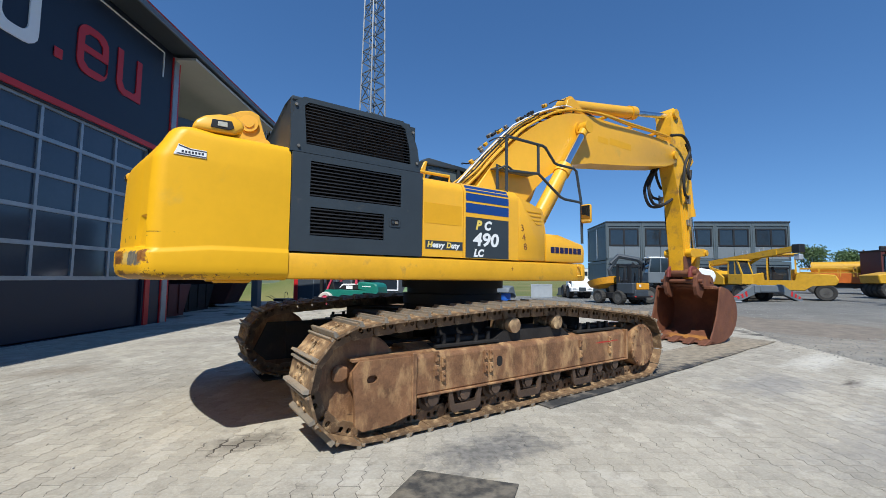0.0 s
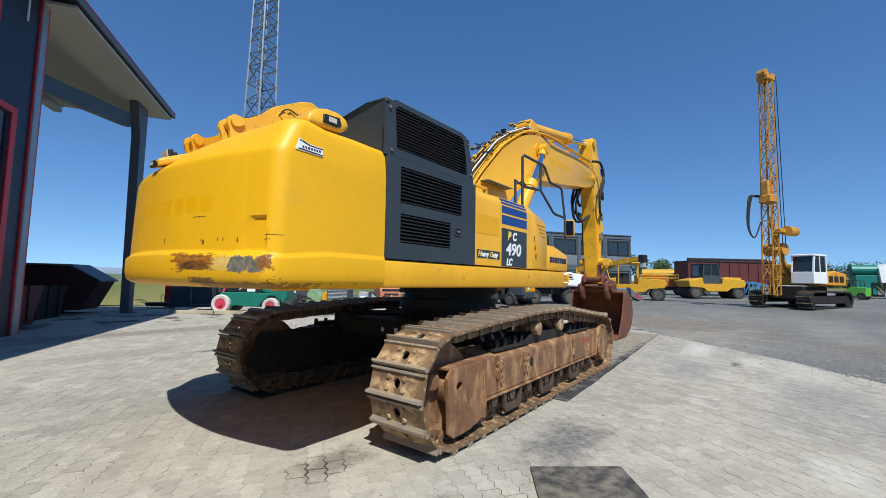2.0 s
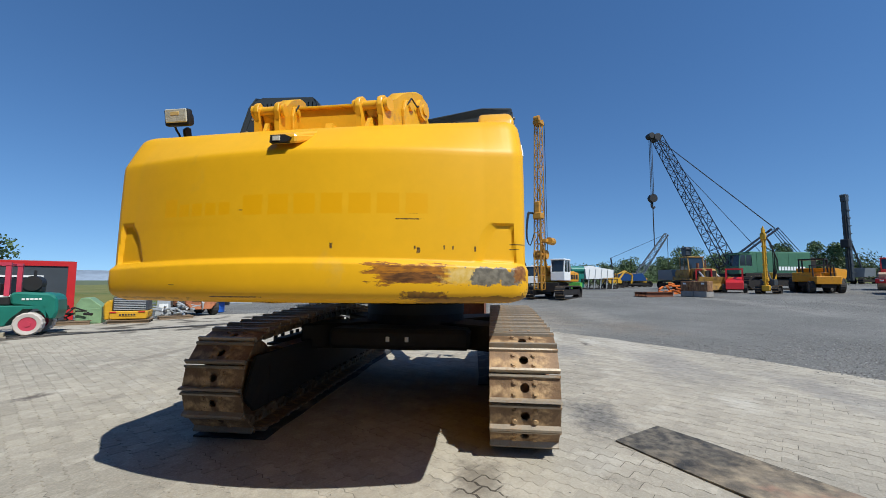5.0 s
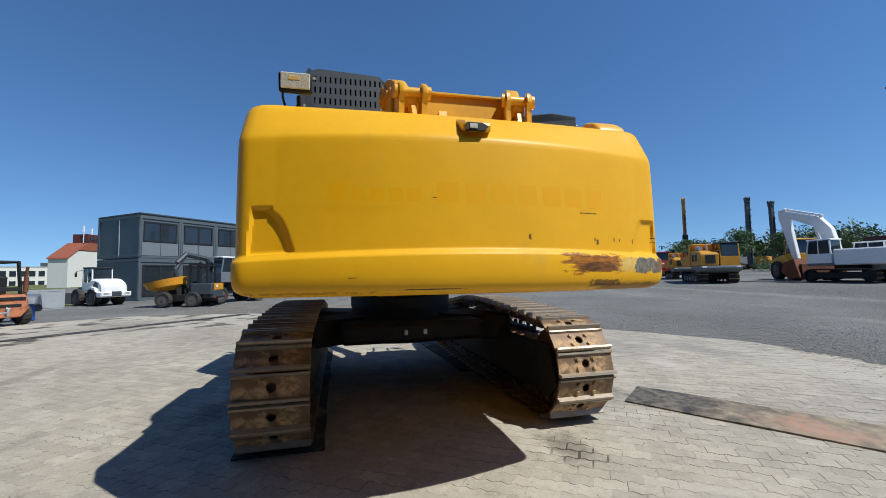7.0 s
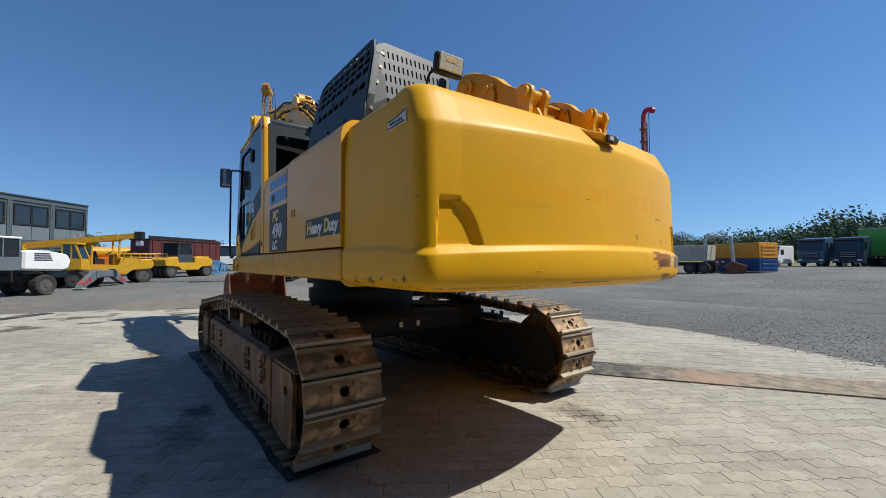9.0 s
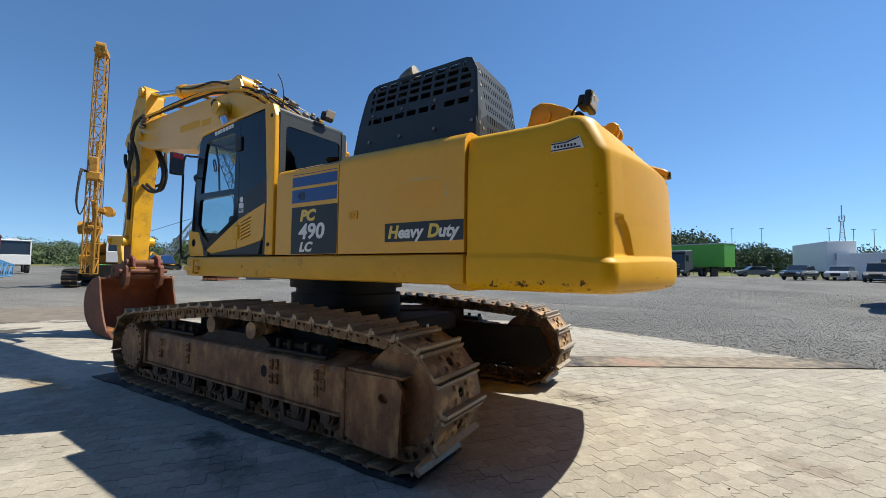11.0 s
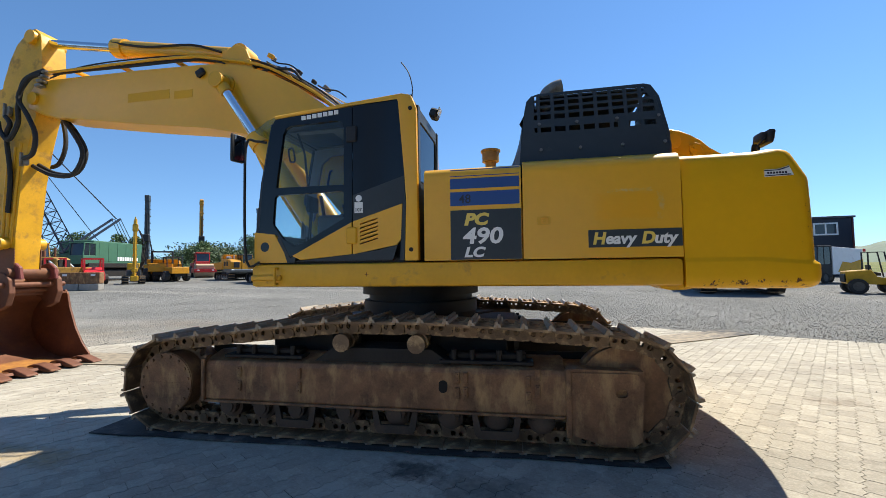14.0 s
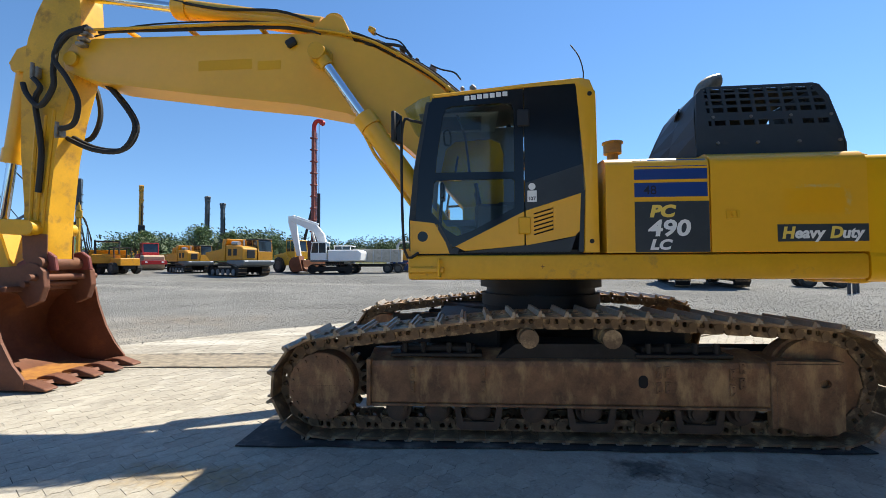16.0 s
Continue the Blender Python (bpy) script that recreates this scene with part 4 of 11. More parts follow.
bm = bmesh.new()
loops = [[bm.verts.new(p) for p in weight_ring(*l)] for l in LEVELS]
for A, B in zip(loops, loops[1:]):
    for k in range(len(A) - 1):
        bm.faces.new((A[k], A[k + 1], B[k + 1], B[k]))
bm.faces.new(loops[0][::-1])
bm.faces.new(loops[-1])
bm.faces.new([l[0] for l in loops] + [l[-1] for l in reversed(loops)])
weight = part("counterweight", bm, WEIGHT, upper, "rounded yellow counterweight with scraped and rusty lower edge", smooth=True)
# badges: white plate with dark bars
def badge_piece(name, prof, out, material, parent, label=""):
    """A thin plate that follows the weight's inward lean; out is its height over the paint."""
    bm = bmesh.new()
    prism(bm, prof, 0.0, 0.012 + out)
    for v in bm.verts:
        y = (1.398 if parent_side > 0 else 1.434) + v.co.y - 0.10 * (v.co.z - 2.40)
        v.co.y = y if parent_side > 0 else -y
    bmesh.ops.recalc_face_normals(bm, faces=bm.faces)
    return part(name, bm, material, parent, label)


for parent_side in (1, -1):
    x0 = -3.66
    badge = badge_piece("badge", [(x0 - 0.015, 2.355), (x0 + 0.20, 2.350), (x0 + 0.20, 2.412), (x0 + 0.09, 2.415), (x0 + 0.015, 2.440)], 0.004, WHITE, weight, "white badge with dark swoosh and bars")
    badge_piece("swoosh", [(x0 + 0.0, 2.360), (x0 + 0.20, 2.354), (x0 + 0.20, 2.361), (x0 + 0.012, 2.369)], 0.006, INK, badge)
    badge_piece("swoosh", [(x0 + 0.015, 2.425), (x0 + 0.09, 2.402), (x0 + 0.20, 2.399), (x0 + 0.20, 2.407), (x0 + 0.10, 2.409), (x0 + 0.016, 2.434)], 0.006, INK, badge)
    for k in range(7):
        xb = x0 + 0.035 + 0.022 * k
        badge_piece("letter_bar", [(xb, 2.374), (xb + 0.014, 2.374), (xb + 0.014, 2.391), (xb, 2.391)], 0.006, INK, badge)
# rear camera, side camera hood, lifting gear, work lamp on top of the weight
bm = bmesh.new()
prism(bm, [(-4.055, 2.372), (-4.065, 2.425), (-4.03, 2.450), (-3.70, 2.585), (-3.70, 2.52)], -0.075, 0.10, 'y', 0.012)
for v in bm.verts:
    if v.co.x > -3.9:
        v.co.y = v.co.y - 0.10 if v.co.y < 0.0 else v.co.y
camera_box = part("camera_housing", bm, YEL, weight)
bm = bmesh.new()
prism(bm, [(0.09, 2.378), (-0.03, 2.378), (-0.05, 2.405), (-0.01, 2.424), (0.085, 2.424)], -4.074, -4.04, 'x')
part("bezel", bm, BLACK, camera_box)
bm = bmesh.new()
span(bm, (-4.080, 0.02, 2.386), (-4.070, 0.070, 2.416), 0.003)
part("lens", bm, LAMP, camera_box)
bm = bmesh.new()
prism(bm, [(-3.57, 2.59), (-3.55, 2.665), (-3.48, 2.73), (-3.37, 2.77), (-3.26, 2.77), (-3.20, 2.73), (-3.19, 2.655), (-3.26, 2.60)], -1.40, -1.15, 'y', 0.03, 3)
prism(bm, [(-3.44, 2.55), (-3.42, 2.62), (-3.26, 2.62), (-3.22, 2.55)], -1.30, -1.16, 'y', 0.01)
for v in bm.verts:
    v.co.y += 0.45 * max(0.0, v.co.z - 2.68) if v.co.y < -1.3 else 0.0
side_cam = part("camera_housing", bm, YEL, weight, smooth=True)
bm = bmesh.new()
prism(bm, [(-3.44, 2.630), (-3.43, 2.695), (-3.29, 2.705), (-3.27, 2.650), (-3.31, 2.625)], -1.408, -1.385, 'y', 0.004)
part("bezel", bm, BLACK, side_cam)
bm = bmesh.new()
span(bm, (-3.39, -1.414, 2.645), (-3.32, -1.402, 2.685), 0.003)
part("lens", bm, LAMP, side_cam)
bm = bmesh.new()
span(bm, (-3.24, -0.54, 2.60), (-3.20, 0.42, 2.955), 0.008)
span(bm, (-3.27, -0.54, 2.95), (-3.02, 0.42, 2.972), 0.005)
beam = part("lifting_beam", bm, YELW, weight, "yellow lifting beam of the counterweight remover")
bm = bmesh.new()
prism(bm, [(-3.24, 2.62), (-3.36, 2.62), (-3.31, 2.80), (-3.24, 2.80)], 0.02, 0.08)
part("beam_gusset", bm, YEL, beam)


def lifting_arm(y0, slope):
    """One side of the remover: a flat arm between two lugs, its pins, hook and front boss."""
    def lean(b):
        for v in b.verts:
            v.co.y += slope * (v.co.x + 3.7)
            v.co.x += 0.10
    bm = bmesh.new()
    prism(bm, [(-3.74, 2.66), (-3.775, 2.72), (-3.77, 2.775), (-3.72, 2.815), (-3.64, 2.83), (-3.55, 2.90), (-3.47, 2.985), (-3.36, 3.04), (-3.25, 3.095), (-3.15, 3.115), (-3.07, 3.07), (-3.04, 2.93), (-2.99, 2.78), (-2.94, 2.60), (-3.30, 2.60), (-3.50, 2.66)],
          y0 - 0.045, y0 + 0.045, 'y', 0.010)
    lean(bm)
    arm_ = part("lifting_arm", bm, YELW, weight, smooth=True)
    for e in (-0.078, 0.078):
        bm = bmesh.new()
        prism(bm, [(-3.66, 2.58), (-3.70, 2.68), (-3.70, 2.77), (-3.73, 2.815), (-3.78, 2.825), (-3.82, 2.795), (-3.83, 2.74), (-3.80, 2.68), (-3.80, 2.58)], y0 + e - 0.018, y0 + e + 0.018, 'y', 0.005)
        lean(bm)
        part("lug", bm, YEL, arm_, smooth=True)
    bm = bmesh.new()
    prism(bm, [(-3.86, 2.53), (-3.80, 2.66), (-3.74, 2.68), (-3.74, 2.55)], y0 - 0.014, y0 + 0.014)
    lean(bm)
    part("lug_gusset", bm, YEL, arm_)
    bm = bmesh.new()
    rod(bm, (-3.765, y0 - 0.115, 2.762), (-3.765, y0 + 0.115, 2.762), 0.034, 16)
    rod(bm, (-3.765, y0 - 0.125, 2.762), (-3.765, y0 - 0.10, 2.762), 0.046, 16)
    rod(bm, (-3.765, y0 + 0.10, 2.762), (-3.765, y0 + 0.125, 2.762), 0.046, 16)
    lean(bm)
    part("lug_pin", bm, YEL, arm_, smooth=True)
    for e in (-0.06, 0.06):
        bm = bmesh.new()
        prism(bm, [(-3.46, 2.66), (-3.48, 2.85), (-3.45, 2.935), (-3.39, 2.955), (-3.34, 2.92), (-3.34, 2.86), (-3.40, 2.76)], y0 + e - 0.012, y0 + e + 0.012, 'y', 0.004)
        rod(bm, (-3.40, y0 + e - 0.03, 2.90), (-3.40, y0 + e + 0.03, 2.90), 0.030, 14)
        lean(bm)
        part("hook_plate", bm, YELW, arm_)
        bm = bmesh.new()
        rod(bm, (-3.03, y0 + e - 0.02, 2.76), (-3.03, y0 + e + 0.02, 2.76), 0.062, 18)
        rod(bm, (-3.03, y0 + e - 0.03, 2.76), (-3.03, y0 + e + 0.03, 2.76), 0.028, 12)
        lean(bm)
        part("front_boss", bm, YEL, arm_, smooth=True)
    for e in (-0.055, 0.055):
        bm = bmesh.new()
        rod(bm, (-3.17, y0 + e - 0.02, 2.97), (-3.17, y0 + e + 0.02, 2.97), 0.085, 20)
        rod(bm, (-3.17, y0 + e - 0.032, 2.97), (-3.17, y0 + e + 0.032, 2.97), 0.045, 14)
        lean(bm)
        part("pivot_boss", bm, YEL, arm_, smooth=True)
    bm = bmesh.new()
    tube(bm, [(-3.44, y0 - 0.07, 2.90), (-3.40, y0 - 0.08, 2.965), (-3.34, y0 - 0.06, 2.985), (-3.28, y0 - 0.07, 2.95), (-3.24, y0 - 0.06, 2.985)], 0.006, 6, 4)
    lean(bm)
    part("lock_wire", bm, RUBBER, arm_)


bm = bmesh.new()
prism(bm, [(-2.93, 1.46), (-2.90, 1.41), (-2.82, 1.392), (-2.70, 1.392), (-2.62, 1.42), (-2.60, 1.46)], 1.02, 1.37, 'y', 0.015)
part("lower_cover", bm, YELW, upper, smooth=True)
lifting_arm(0.36, 0.14)
lifting_arm(-0.446, -0.30)
bm = bmesh.new()
rod(bm, (-3.3, -0.50, 2.70), (-3.3, -0.95, 2.66), 0.035, 14)
part("cylinder_rod", bm, CHROME, weight, smooth=True)
for s in (0.5, -0.6):
    bm = bmesh.new()
    box(bm, (-3.15, s, 1.405), (0.34, 0.16, 0.07), 0.02)
    part("tow_lug", bm, YELW, weight)
bm = bmesh.new()
span(bm, (-3.60, 1.02, 2.58), (-3.50, 1.16, 2.60), 0.004)
prism(bm, [(-3.58, 2.60), (-3.60, 2.69), (-3.57, 2.72), (-3.54, 2.72), (-3.52, 2.60)], 1.08, 1.10)
tube(bm, [(-3.57, 1.16, 2.60), (-3.53, 1.18, 2.66), (-3.57, 1.19, 2.72), (-3.61, 1.16, 2.76)], 0.008, 6, 4)
lamp = part("work_lamp", bm, BLACK, upper, "rectangular work lamp on a bracket")
LEAN = Euler((0, radians(-10), 0)).to_matrix().to_4x4()
bm = bmesh.new()
box(bm, (-3.645, 1.10, 2.765), (0.050, 0.205, 0.125), 0.014, LEAN, 2)
box(bm, (-3.600, 1.10, 2.770), (0.06, 0.15, 0.09), 0.02, LEAN, 2)
body_ = part("lamp_body", bm, BLACK, lamp, smooth=True)
bm = bmesh.new()
box(bm, (-3.672, 1.10, 2.770), (0.012, 0.180, 0.100), 0.006, LEAN)
part("lens", bm, LAMP, lamp)
bm = bmesh.new()
box(bm, (-3.680, 1.105, 2.785), (0.006, 0.075, 0.028), 0.003, LEAN)
part("bulb_mark", bm, LAMPW, lamp)

# --- left side doors
def side_panel(name, x0, x1, z0, z1, y, depth, r, material, label=""):
    """A body panel with a rounded upper edge, on the side of y's sign."""
    s = 1 if y > 0 else -1
    prof = [(y - s * depth, z0), (y, z0), (y, z1 - r)]
    for k in range(1, 7):
        a = radians(90 * k / 6)
        prof.append((y - s * r * (1 - math.cos(a)), z1 - r + r * math.sin(a)))
    prof.append((y - s * depth, z1 + 0.01))
    bm = bmesh.new()
    prism(bm, prof, x0, x1, 'x')
    return part(name, bm, material, upper, label, smooth=True)


door1 = side_panel("side_panel", -1.428, -0.49, 1.685, 2.595, 1.44, 0.85, 0.10, YEL, "yellow side panel with blue stripes and model plate")
door2 = side_panel("side_door", -2.80, -1.442, 1.685, 2.63, 1.44, 0.85, 0.13, DOORY, "yellow engine bay door with a lettered plate")
LY = 1.4408
for z0, z1 in ((2.50, 2.578), (2.375, 2.475), (2.21, 2.345)):
    bm = bmesh.new()
    if z1 > 2.56:
        prism(bm, [(LY - 0.0, 2.46 + 0.035), (LY + 0.0015, 2.495), (LY - 0.030, 2.57), (LY - 0.033, 2.568)], -1.413, -0.752, 'x')
    else:
        span(bm, (-1.413, LY - 0.002, z0), (-0.752, LY + 0.0015, z1))
    part("stripe", bm, BLUE, door1)
bm = bmesh.new()
span(bm, (-1.424, LY - 0.002, 1.69), (-0.752, LY + 0.0015, 2.167))
panel = part("model_plate", bm, GREY, door1, "dark grey plate with pale lettering")
text("lettering", "PC", on(LEFT_FACE, -0.885, LY + 0.002, 2.025) @ WIDE, 0.150, LETTERY, panel, 0.2, 0.008)
text("lettering", "490", on(LEFT_FACE, -0.868, LY + 0.002, 1.845) @ WIDE, 0.210, LETTER, panel, 0.12, 0.006)
text("lettering", "LC", on(LEFT_FACE, -0.882, LY + 0.002, 1.718) @ WIDE, 0.128, LETTER, panel, 0.25, 0.006)
text("number", "48", on(LEFT_FACE, -0.835, LY + 0.002, 2.235), 0.12, INK, door1, 0.0, 0.001)
bm = bmesh.new()
span(bm, (-2.80 + 0.004, LY - 0.002, 1.780), (-2.018, LY + 0.0015, 1.938))
hd = part("name_plate", bm, GREY, door2)
text("lettering", "H", on(LEFT_FACE, -2.052, LY + 0.002, 1.812), 0.145, LETTERY, hd, 0.2, 0.006)
text("lettering", "eavy", on(LEFT_FACE, -2.160, LY + 0.002, 1.812), 0.14, LETTER, hd, 0.2, 0.005)
text("lettering", "D", on(LEFT_FACE, -2.462, LY + 0.002, 1.812), 0.145, LETTERY, hd, 0.2, 0.006)
text("lettering", "uty", on(LEFT_FACE, -2.566, LY + 0.002, 1.812), 0.14, LETTER, hd, 0.2, 0.005)
bm = bmesh.new()
plate(bm, rrect(-1.69, 1.998, -1.57, 2.078, 0.012), [rrect(-1.665, 2.008, -1.605, 2.068, 0.01)], LY - 0.004, LY + 0.008)
rod(bm, (-1.635, LY, 2.038), (-1.635, LY + 0.008, 2.038), 0.016, 10)
part("latch", bm, YELW, door2)

# --- right side: fan and radiator doors
RY = -1.4408
bm = bmesh.new()
RX0, RX1 = -2.81, -1.482
plate(bm, [(RX0, 1.66), (RX1, 1.66), (RX1, 2.54), (RX0, 2.54)], [rect(-2.65, 2.155, -1.735, 2.478), rect(-2.64, 1.805, -1.92, 2.062)], RY, RY + 0.05)
rdoor = part("radiator_door", bm, GREY, upper, "dark grey door with two louvred openings")
for lo, hi in (((RX0, RY + 0.052, 1.66), (RX0 + 0.03, -0.6, 2.53)), ((RX1 - 0.03, RY + 0.052, 1.66), (RX1, -0.6, 2.53)), ((RX0, RY + 0.052, 2.532), (RX1, -0.5, 2.56))):
    bm = bmesh.new()
    span(bm, lo, hi)
    part("door_return", bm, GREY, rdoor)
for x0, x1, z0, z1, n in ((-2.65, -1.735, 2.155, 2.478, 10), (-2.64, -1.92, 1.805, 2.062, 8)):
    for k in range(n):
        z = z0 + (z1 - z0) * (k + 0.5) / n
        bm = bmesh.new()
        prism(bm, [(RY + 0.004, z - 0.006), (RY + 0.004, z + 0.004), (RY + 0.045, z + 0.016), (RY + 0.045, z + 0.010)], x0, x1, 'x')
        part("slat", bm, BLACK, rdoor)
bm = bmesh.new()
# radiator sheet, with the shade behind the louvres put into its black
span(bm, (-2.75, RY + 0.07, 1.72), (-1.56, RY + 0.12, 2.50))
part("radiator", bm, SHADEIN, rdoor)
bm = bmesh.new()
plate(bm, rrect(-1.865, 1.945, -1.745, 2.03, 0.015), [rrect(-1.85, 1.957, -1.76, 2.018, 0.01)], RY - 0.008, RY + 0.004)
rod(bm, (-1.825, RY - 0.012, 1.99), (-1.825, RY + 0.004, 1.99), 0.016, 10)
part("latch", bm, GREY, rdoor)
bm = bmesh.new()
span(bm, (-1.848, RY - 0.003, 1.959), (-1.762, RY + 0.003, 2.016))
part("latch_cup", bm, BLACK, rdoor)
bm = bmesh.new()
span(bm, (-1.80, RY - 0.009, 1.975), (-1.768, RY - 0.002, 2.0), 0.002)
part("key_plate", bm, SCRAPE, rdoor)
# upper hood with one big louvred opening
bm = bmesh.new()
plate(bm, [(-2.83, 2.55), (-1.50, 2.55), (-1.54, 2.80), (-1.62, 3.0), (-1.72, 3.06), (-2.72, 3.06), (-2.80, 3.0), (-2.83, 2.80)],
      [[(-2.69, 2.63), (-1.62, 2.62), (-1.64, 2.80), (-1.69, 2.98), (-1.74, 3.01), (-2.68, 3.015), (-2.715, 2.98)]], RY + 0.02, RY + 0.06)
plate(bm, [(-1.40, 2.54), (0.42, 2.54), (0.42, 2.78), (-0.2, 2.90), (-1.15, 3.06), (-1.40, 3.03)], [], -2.83, -2.80, 'x')
prism(bm, [(RY + 0.03, 3.055), (RY + 0.03, 3.01), (0.42, 2.76), (0.42, 2.80), (-0.25, 2.93), (-1.15, 3.07)], -2.83, -1.62, 'x', 0.012)
prism(bm, [(-1.40, 2.54), (0.42, 2.54), (0.42, 2.78), (-0.2, 2.90), (-1.15, 3.06), (-1.40, 3.03)], -1.62, -1.56, 'x')
hood = part("engine_hood", bm, GREY, upper, "dark grey raised engine hood with a louvred side", smooth=False)
for k in range(13):
    z = 2.63 + 0.38 * (k + 0.5) / 13
    bm = bmesh.new()
    prism(bm, [(RY + 0.024, z - 0.004), (RY + 0.024, z + 0.003), (RY + 0.055, z + 0.012), (RY + 0.055, z + 0.007)], -2.70, -1.62 - 0.28 * max(0, z - 2.75), 'x')
    part("slat", bm, BLACK, hood)
bm = bmesh.new()
span(bm, (-2.74, RY + 0.09, 2.58), (-1.66, RY + 0.13, 3.02))
part("radiator", bm, RADIATOR, hood, "dusty brown radiator core behind the louvres")
for x, z in ((-2.76, 2.60), (-1.55, 2.64), (-2.79, 2.97), (-1.60, 2.96)):
    bm = bmesh.new()
    rod(bm, (x, RY + 0.005, z), (x, RY + 0.03, z), 0.014, 8)
    part("bolt", bm, SCRAPE, hood)

# --- right side, forward of the radiator
rp1 = side_panel("side_panel", -1.474, -0.950, 1.665, 2.53, -1.44, 0.85, 0.14, YEL, "yellow side panel with a lettered plate")
rp2 = side_panel("side_panel", -0.942, -0.095, 1.665, 2.545, -1.44, 0.85, 0.16, YEL, "yellow side panel with blue stripes and model plate")
bm = bmesh.new()
span(bm, (-1.46, RY - 0.0015, 2.02), (-0.97, RY + 0.002, 2.24))
part("faded_patch", bm, YELB, rp1)
bm = bmesh.new()
span(bm, (-1.440, RY - 0.0015, 1.745), (-0.955, RY + 0.002, 1.838))
hd = part("name_plate", bm, GREY, rp1)
for word, x, mt in (("H", -1.420, LETTERY), ("eavy", -1.357, LETTER), ("D", -1.175, LETTERY), ("uty", -1.113, LETTER)):
    text("lettering", word, on(RIGHT_FACE, x, RY - 0.002, 1.766), 0.084, mt, hd, 0.2, 0.003)
for z0, z1 in ((2.435, 2.51), (2.32, 2.41), (2.185, 2.295)):
    bm = bmesh.new()
    if z1 > 2.45:
        prism(bm, [(RY + 0.004, 2.43), (RY + 0.0075, 2.432), (RY + 0.048, 2.502), (RY + 0.044, 2.504)], -0.91, -0.26, 'x')
    else:
        prism(bm, [(RY - 0.0015, z0), (RY + 0.002, z0), (RY + 0.004 + max(0, z1 - 2.38) * 0.1, z1), (RY - 0.0015 + max(0, z1 - 2.38) * 0.1, z1)], -0.91, -0.26, 'x')
    part("stripe", bm, BLUE, rp2)
bm = bmesh.new()
span(bm, (-0.912, RY - 0.0015, 1.672), (-0.262, RY + 0.002, 2.135))
panel = part("model_plate", bm, GREY, rp2)
text("lettering", "P", on(RIGHT_FACE, -0.77, RY - 0.002, 2.005), 0.14, LETTERY, panel, 0.25, 0.007)
text("lettering", "C", on(RIGHT_FACE, -0.65, RY - 0.002, 2.005), 0.14, LETTER, panel, 0.25, 0.007)
text("lettering", "490", on(RIGHT_FACE, -0.81, RY - 0.002, 1.815) @ WIDE, 0.212, LETTER, panel, 0.12, 0.006)
text("lettering", "LC", on(RIGHT_FACE, -0.80, RY - 0.002, 1.69), 0.115, LETTER, panel, 0.25, 0.006)
bm = bmesh.new()
prism(bm, [(-0.088, 1.665), (0.395, 1.665), (0.395, 2.05), (0.37, 2.30), (0.34, 2.36), (0.02, 2.40), (-0.03, 2.45), (-0.088, 2.47)], -1.435, -0.55, 'y', 0.03, 2)
rbox = part("tank_box", bm, YEL, upper, smooth=True)
text("number", "3\n4\n8", on(RIGHT_FACE, -0.045, -1.437, 2.03) @ pose(0, 0, 0, 0, 0, 12), 0.12, RUSTY, rbox, 0, 0.0)
bm = bmesh.new()
for k in range(4):
    prism(bm, [(0.06 + 0.05 * k, 2.30 - 0.05 * k), (0.31, 2.30 - 0.05 * k), (0.31, 2.285 - 0.05 * k), (0.075 + 0.05 * k, 2.285 - 0.05 * k)], -1.442, -1.43)
part("rib", bm, YELW, rbox)
bm = bmesh.new()
prism(bm, [(0.405, 1.665), (1.185, 1.665), (1.195, 1.86), (1.15, 1.93), (0.62, 2.03), (0.405, 2.035)], -1.435, -0.60, 'y', 0.03, 2)
tbox = part("tool_box", bm, YEL, upper, smooth=True)
bm = bmesh.new()
for k in range(7):
    span(bm, (0.49 + 0.090 * k, -1.4385, 1.785), (0.49 + 0.090 * k + 0.074, -1.434, 1.865))
part("name_bars", bm, NAVY, tbox, "row of navy bars")

PRECL = mat("dusty_ochre_paint", (0.36, 0.22, 0.06), 0.6, var=0.25, dirt=(0.22, 0.16, 0.09), amount=0.4, dscale=6)
# --- deck top between the panels, filler, precleaner, pipes
bm = bmesh.new()
span(bm, (-2.80, -1.3, 2.45), (-0.5, 1.2, 2.50))
span(bm, (-1.55, -0.75, 2.5), (-0.75, 0.35, 2.60), 0.03)
part("engine_deck", bm, YELW, upper)
bm = bmesh.new()
rod(bm, (-1.04, 0.0, 2.5), (-1.04, 0.0, 3.0), 0.07, 16)
rod(bm, (-1.04, 0.0, 3.0), (-1.04, 0.0, 3.13), 0.11, 20)
rod(bm, (-1.04, 0.0, 3.13), (-1.04, 0.0, 3.15), 0.13, 20)
part("precleaner", bm, PRECL, upper, "yellow air precleaner", smooth=True)
bm = bmesh.new()
span(bm, (-0.95, 0.35, 2.60), (-0.60, 0.85, 2.68), 0.02)
part("blue_cover", bm, BLUE, upper, "blue plastic sheet on the deck")
bm = bmesh.new()
tube(bm, [(-1.45, -1.30, 2.50), (-1.45, -1.30, 2.60), (-1.05, -1.30, 2.60), (-1.05, -1.30, 2.50)], 0.018, 8)
part("grab_handle", bm, YEL, upper)
bm = bmesh.new()
rod(bm, (-1.30, -1.05, 2.5), (-1.30, -1.05, 2.66), 0.05, 14)
rod(bm, (-1.30, -1.05, 2.66), (-1.30, -1.05, 2.71), 0.025, 10, 0.01)
part("filler_cap", bm, BLACK, upper)

# --- perforated guard over the exhaust
guard = new("exhaust_guard")
guard.parent = upper


def lean_side(bm):
    for v in bm.verts:
        v.co.y -= 0.21 * max(0.0, v.co.z - 2.72)


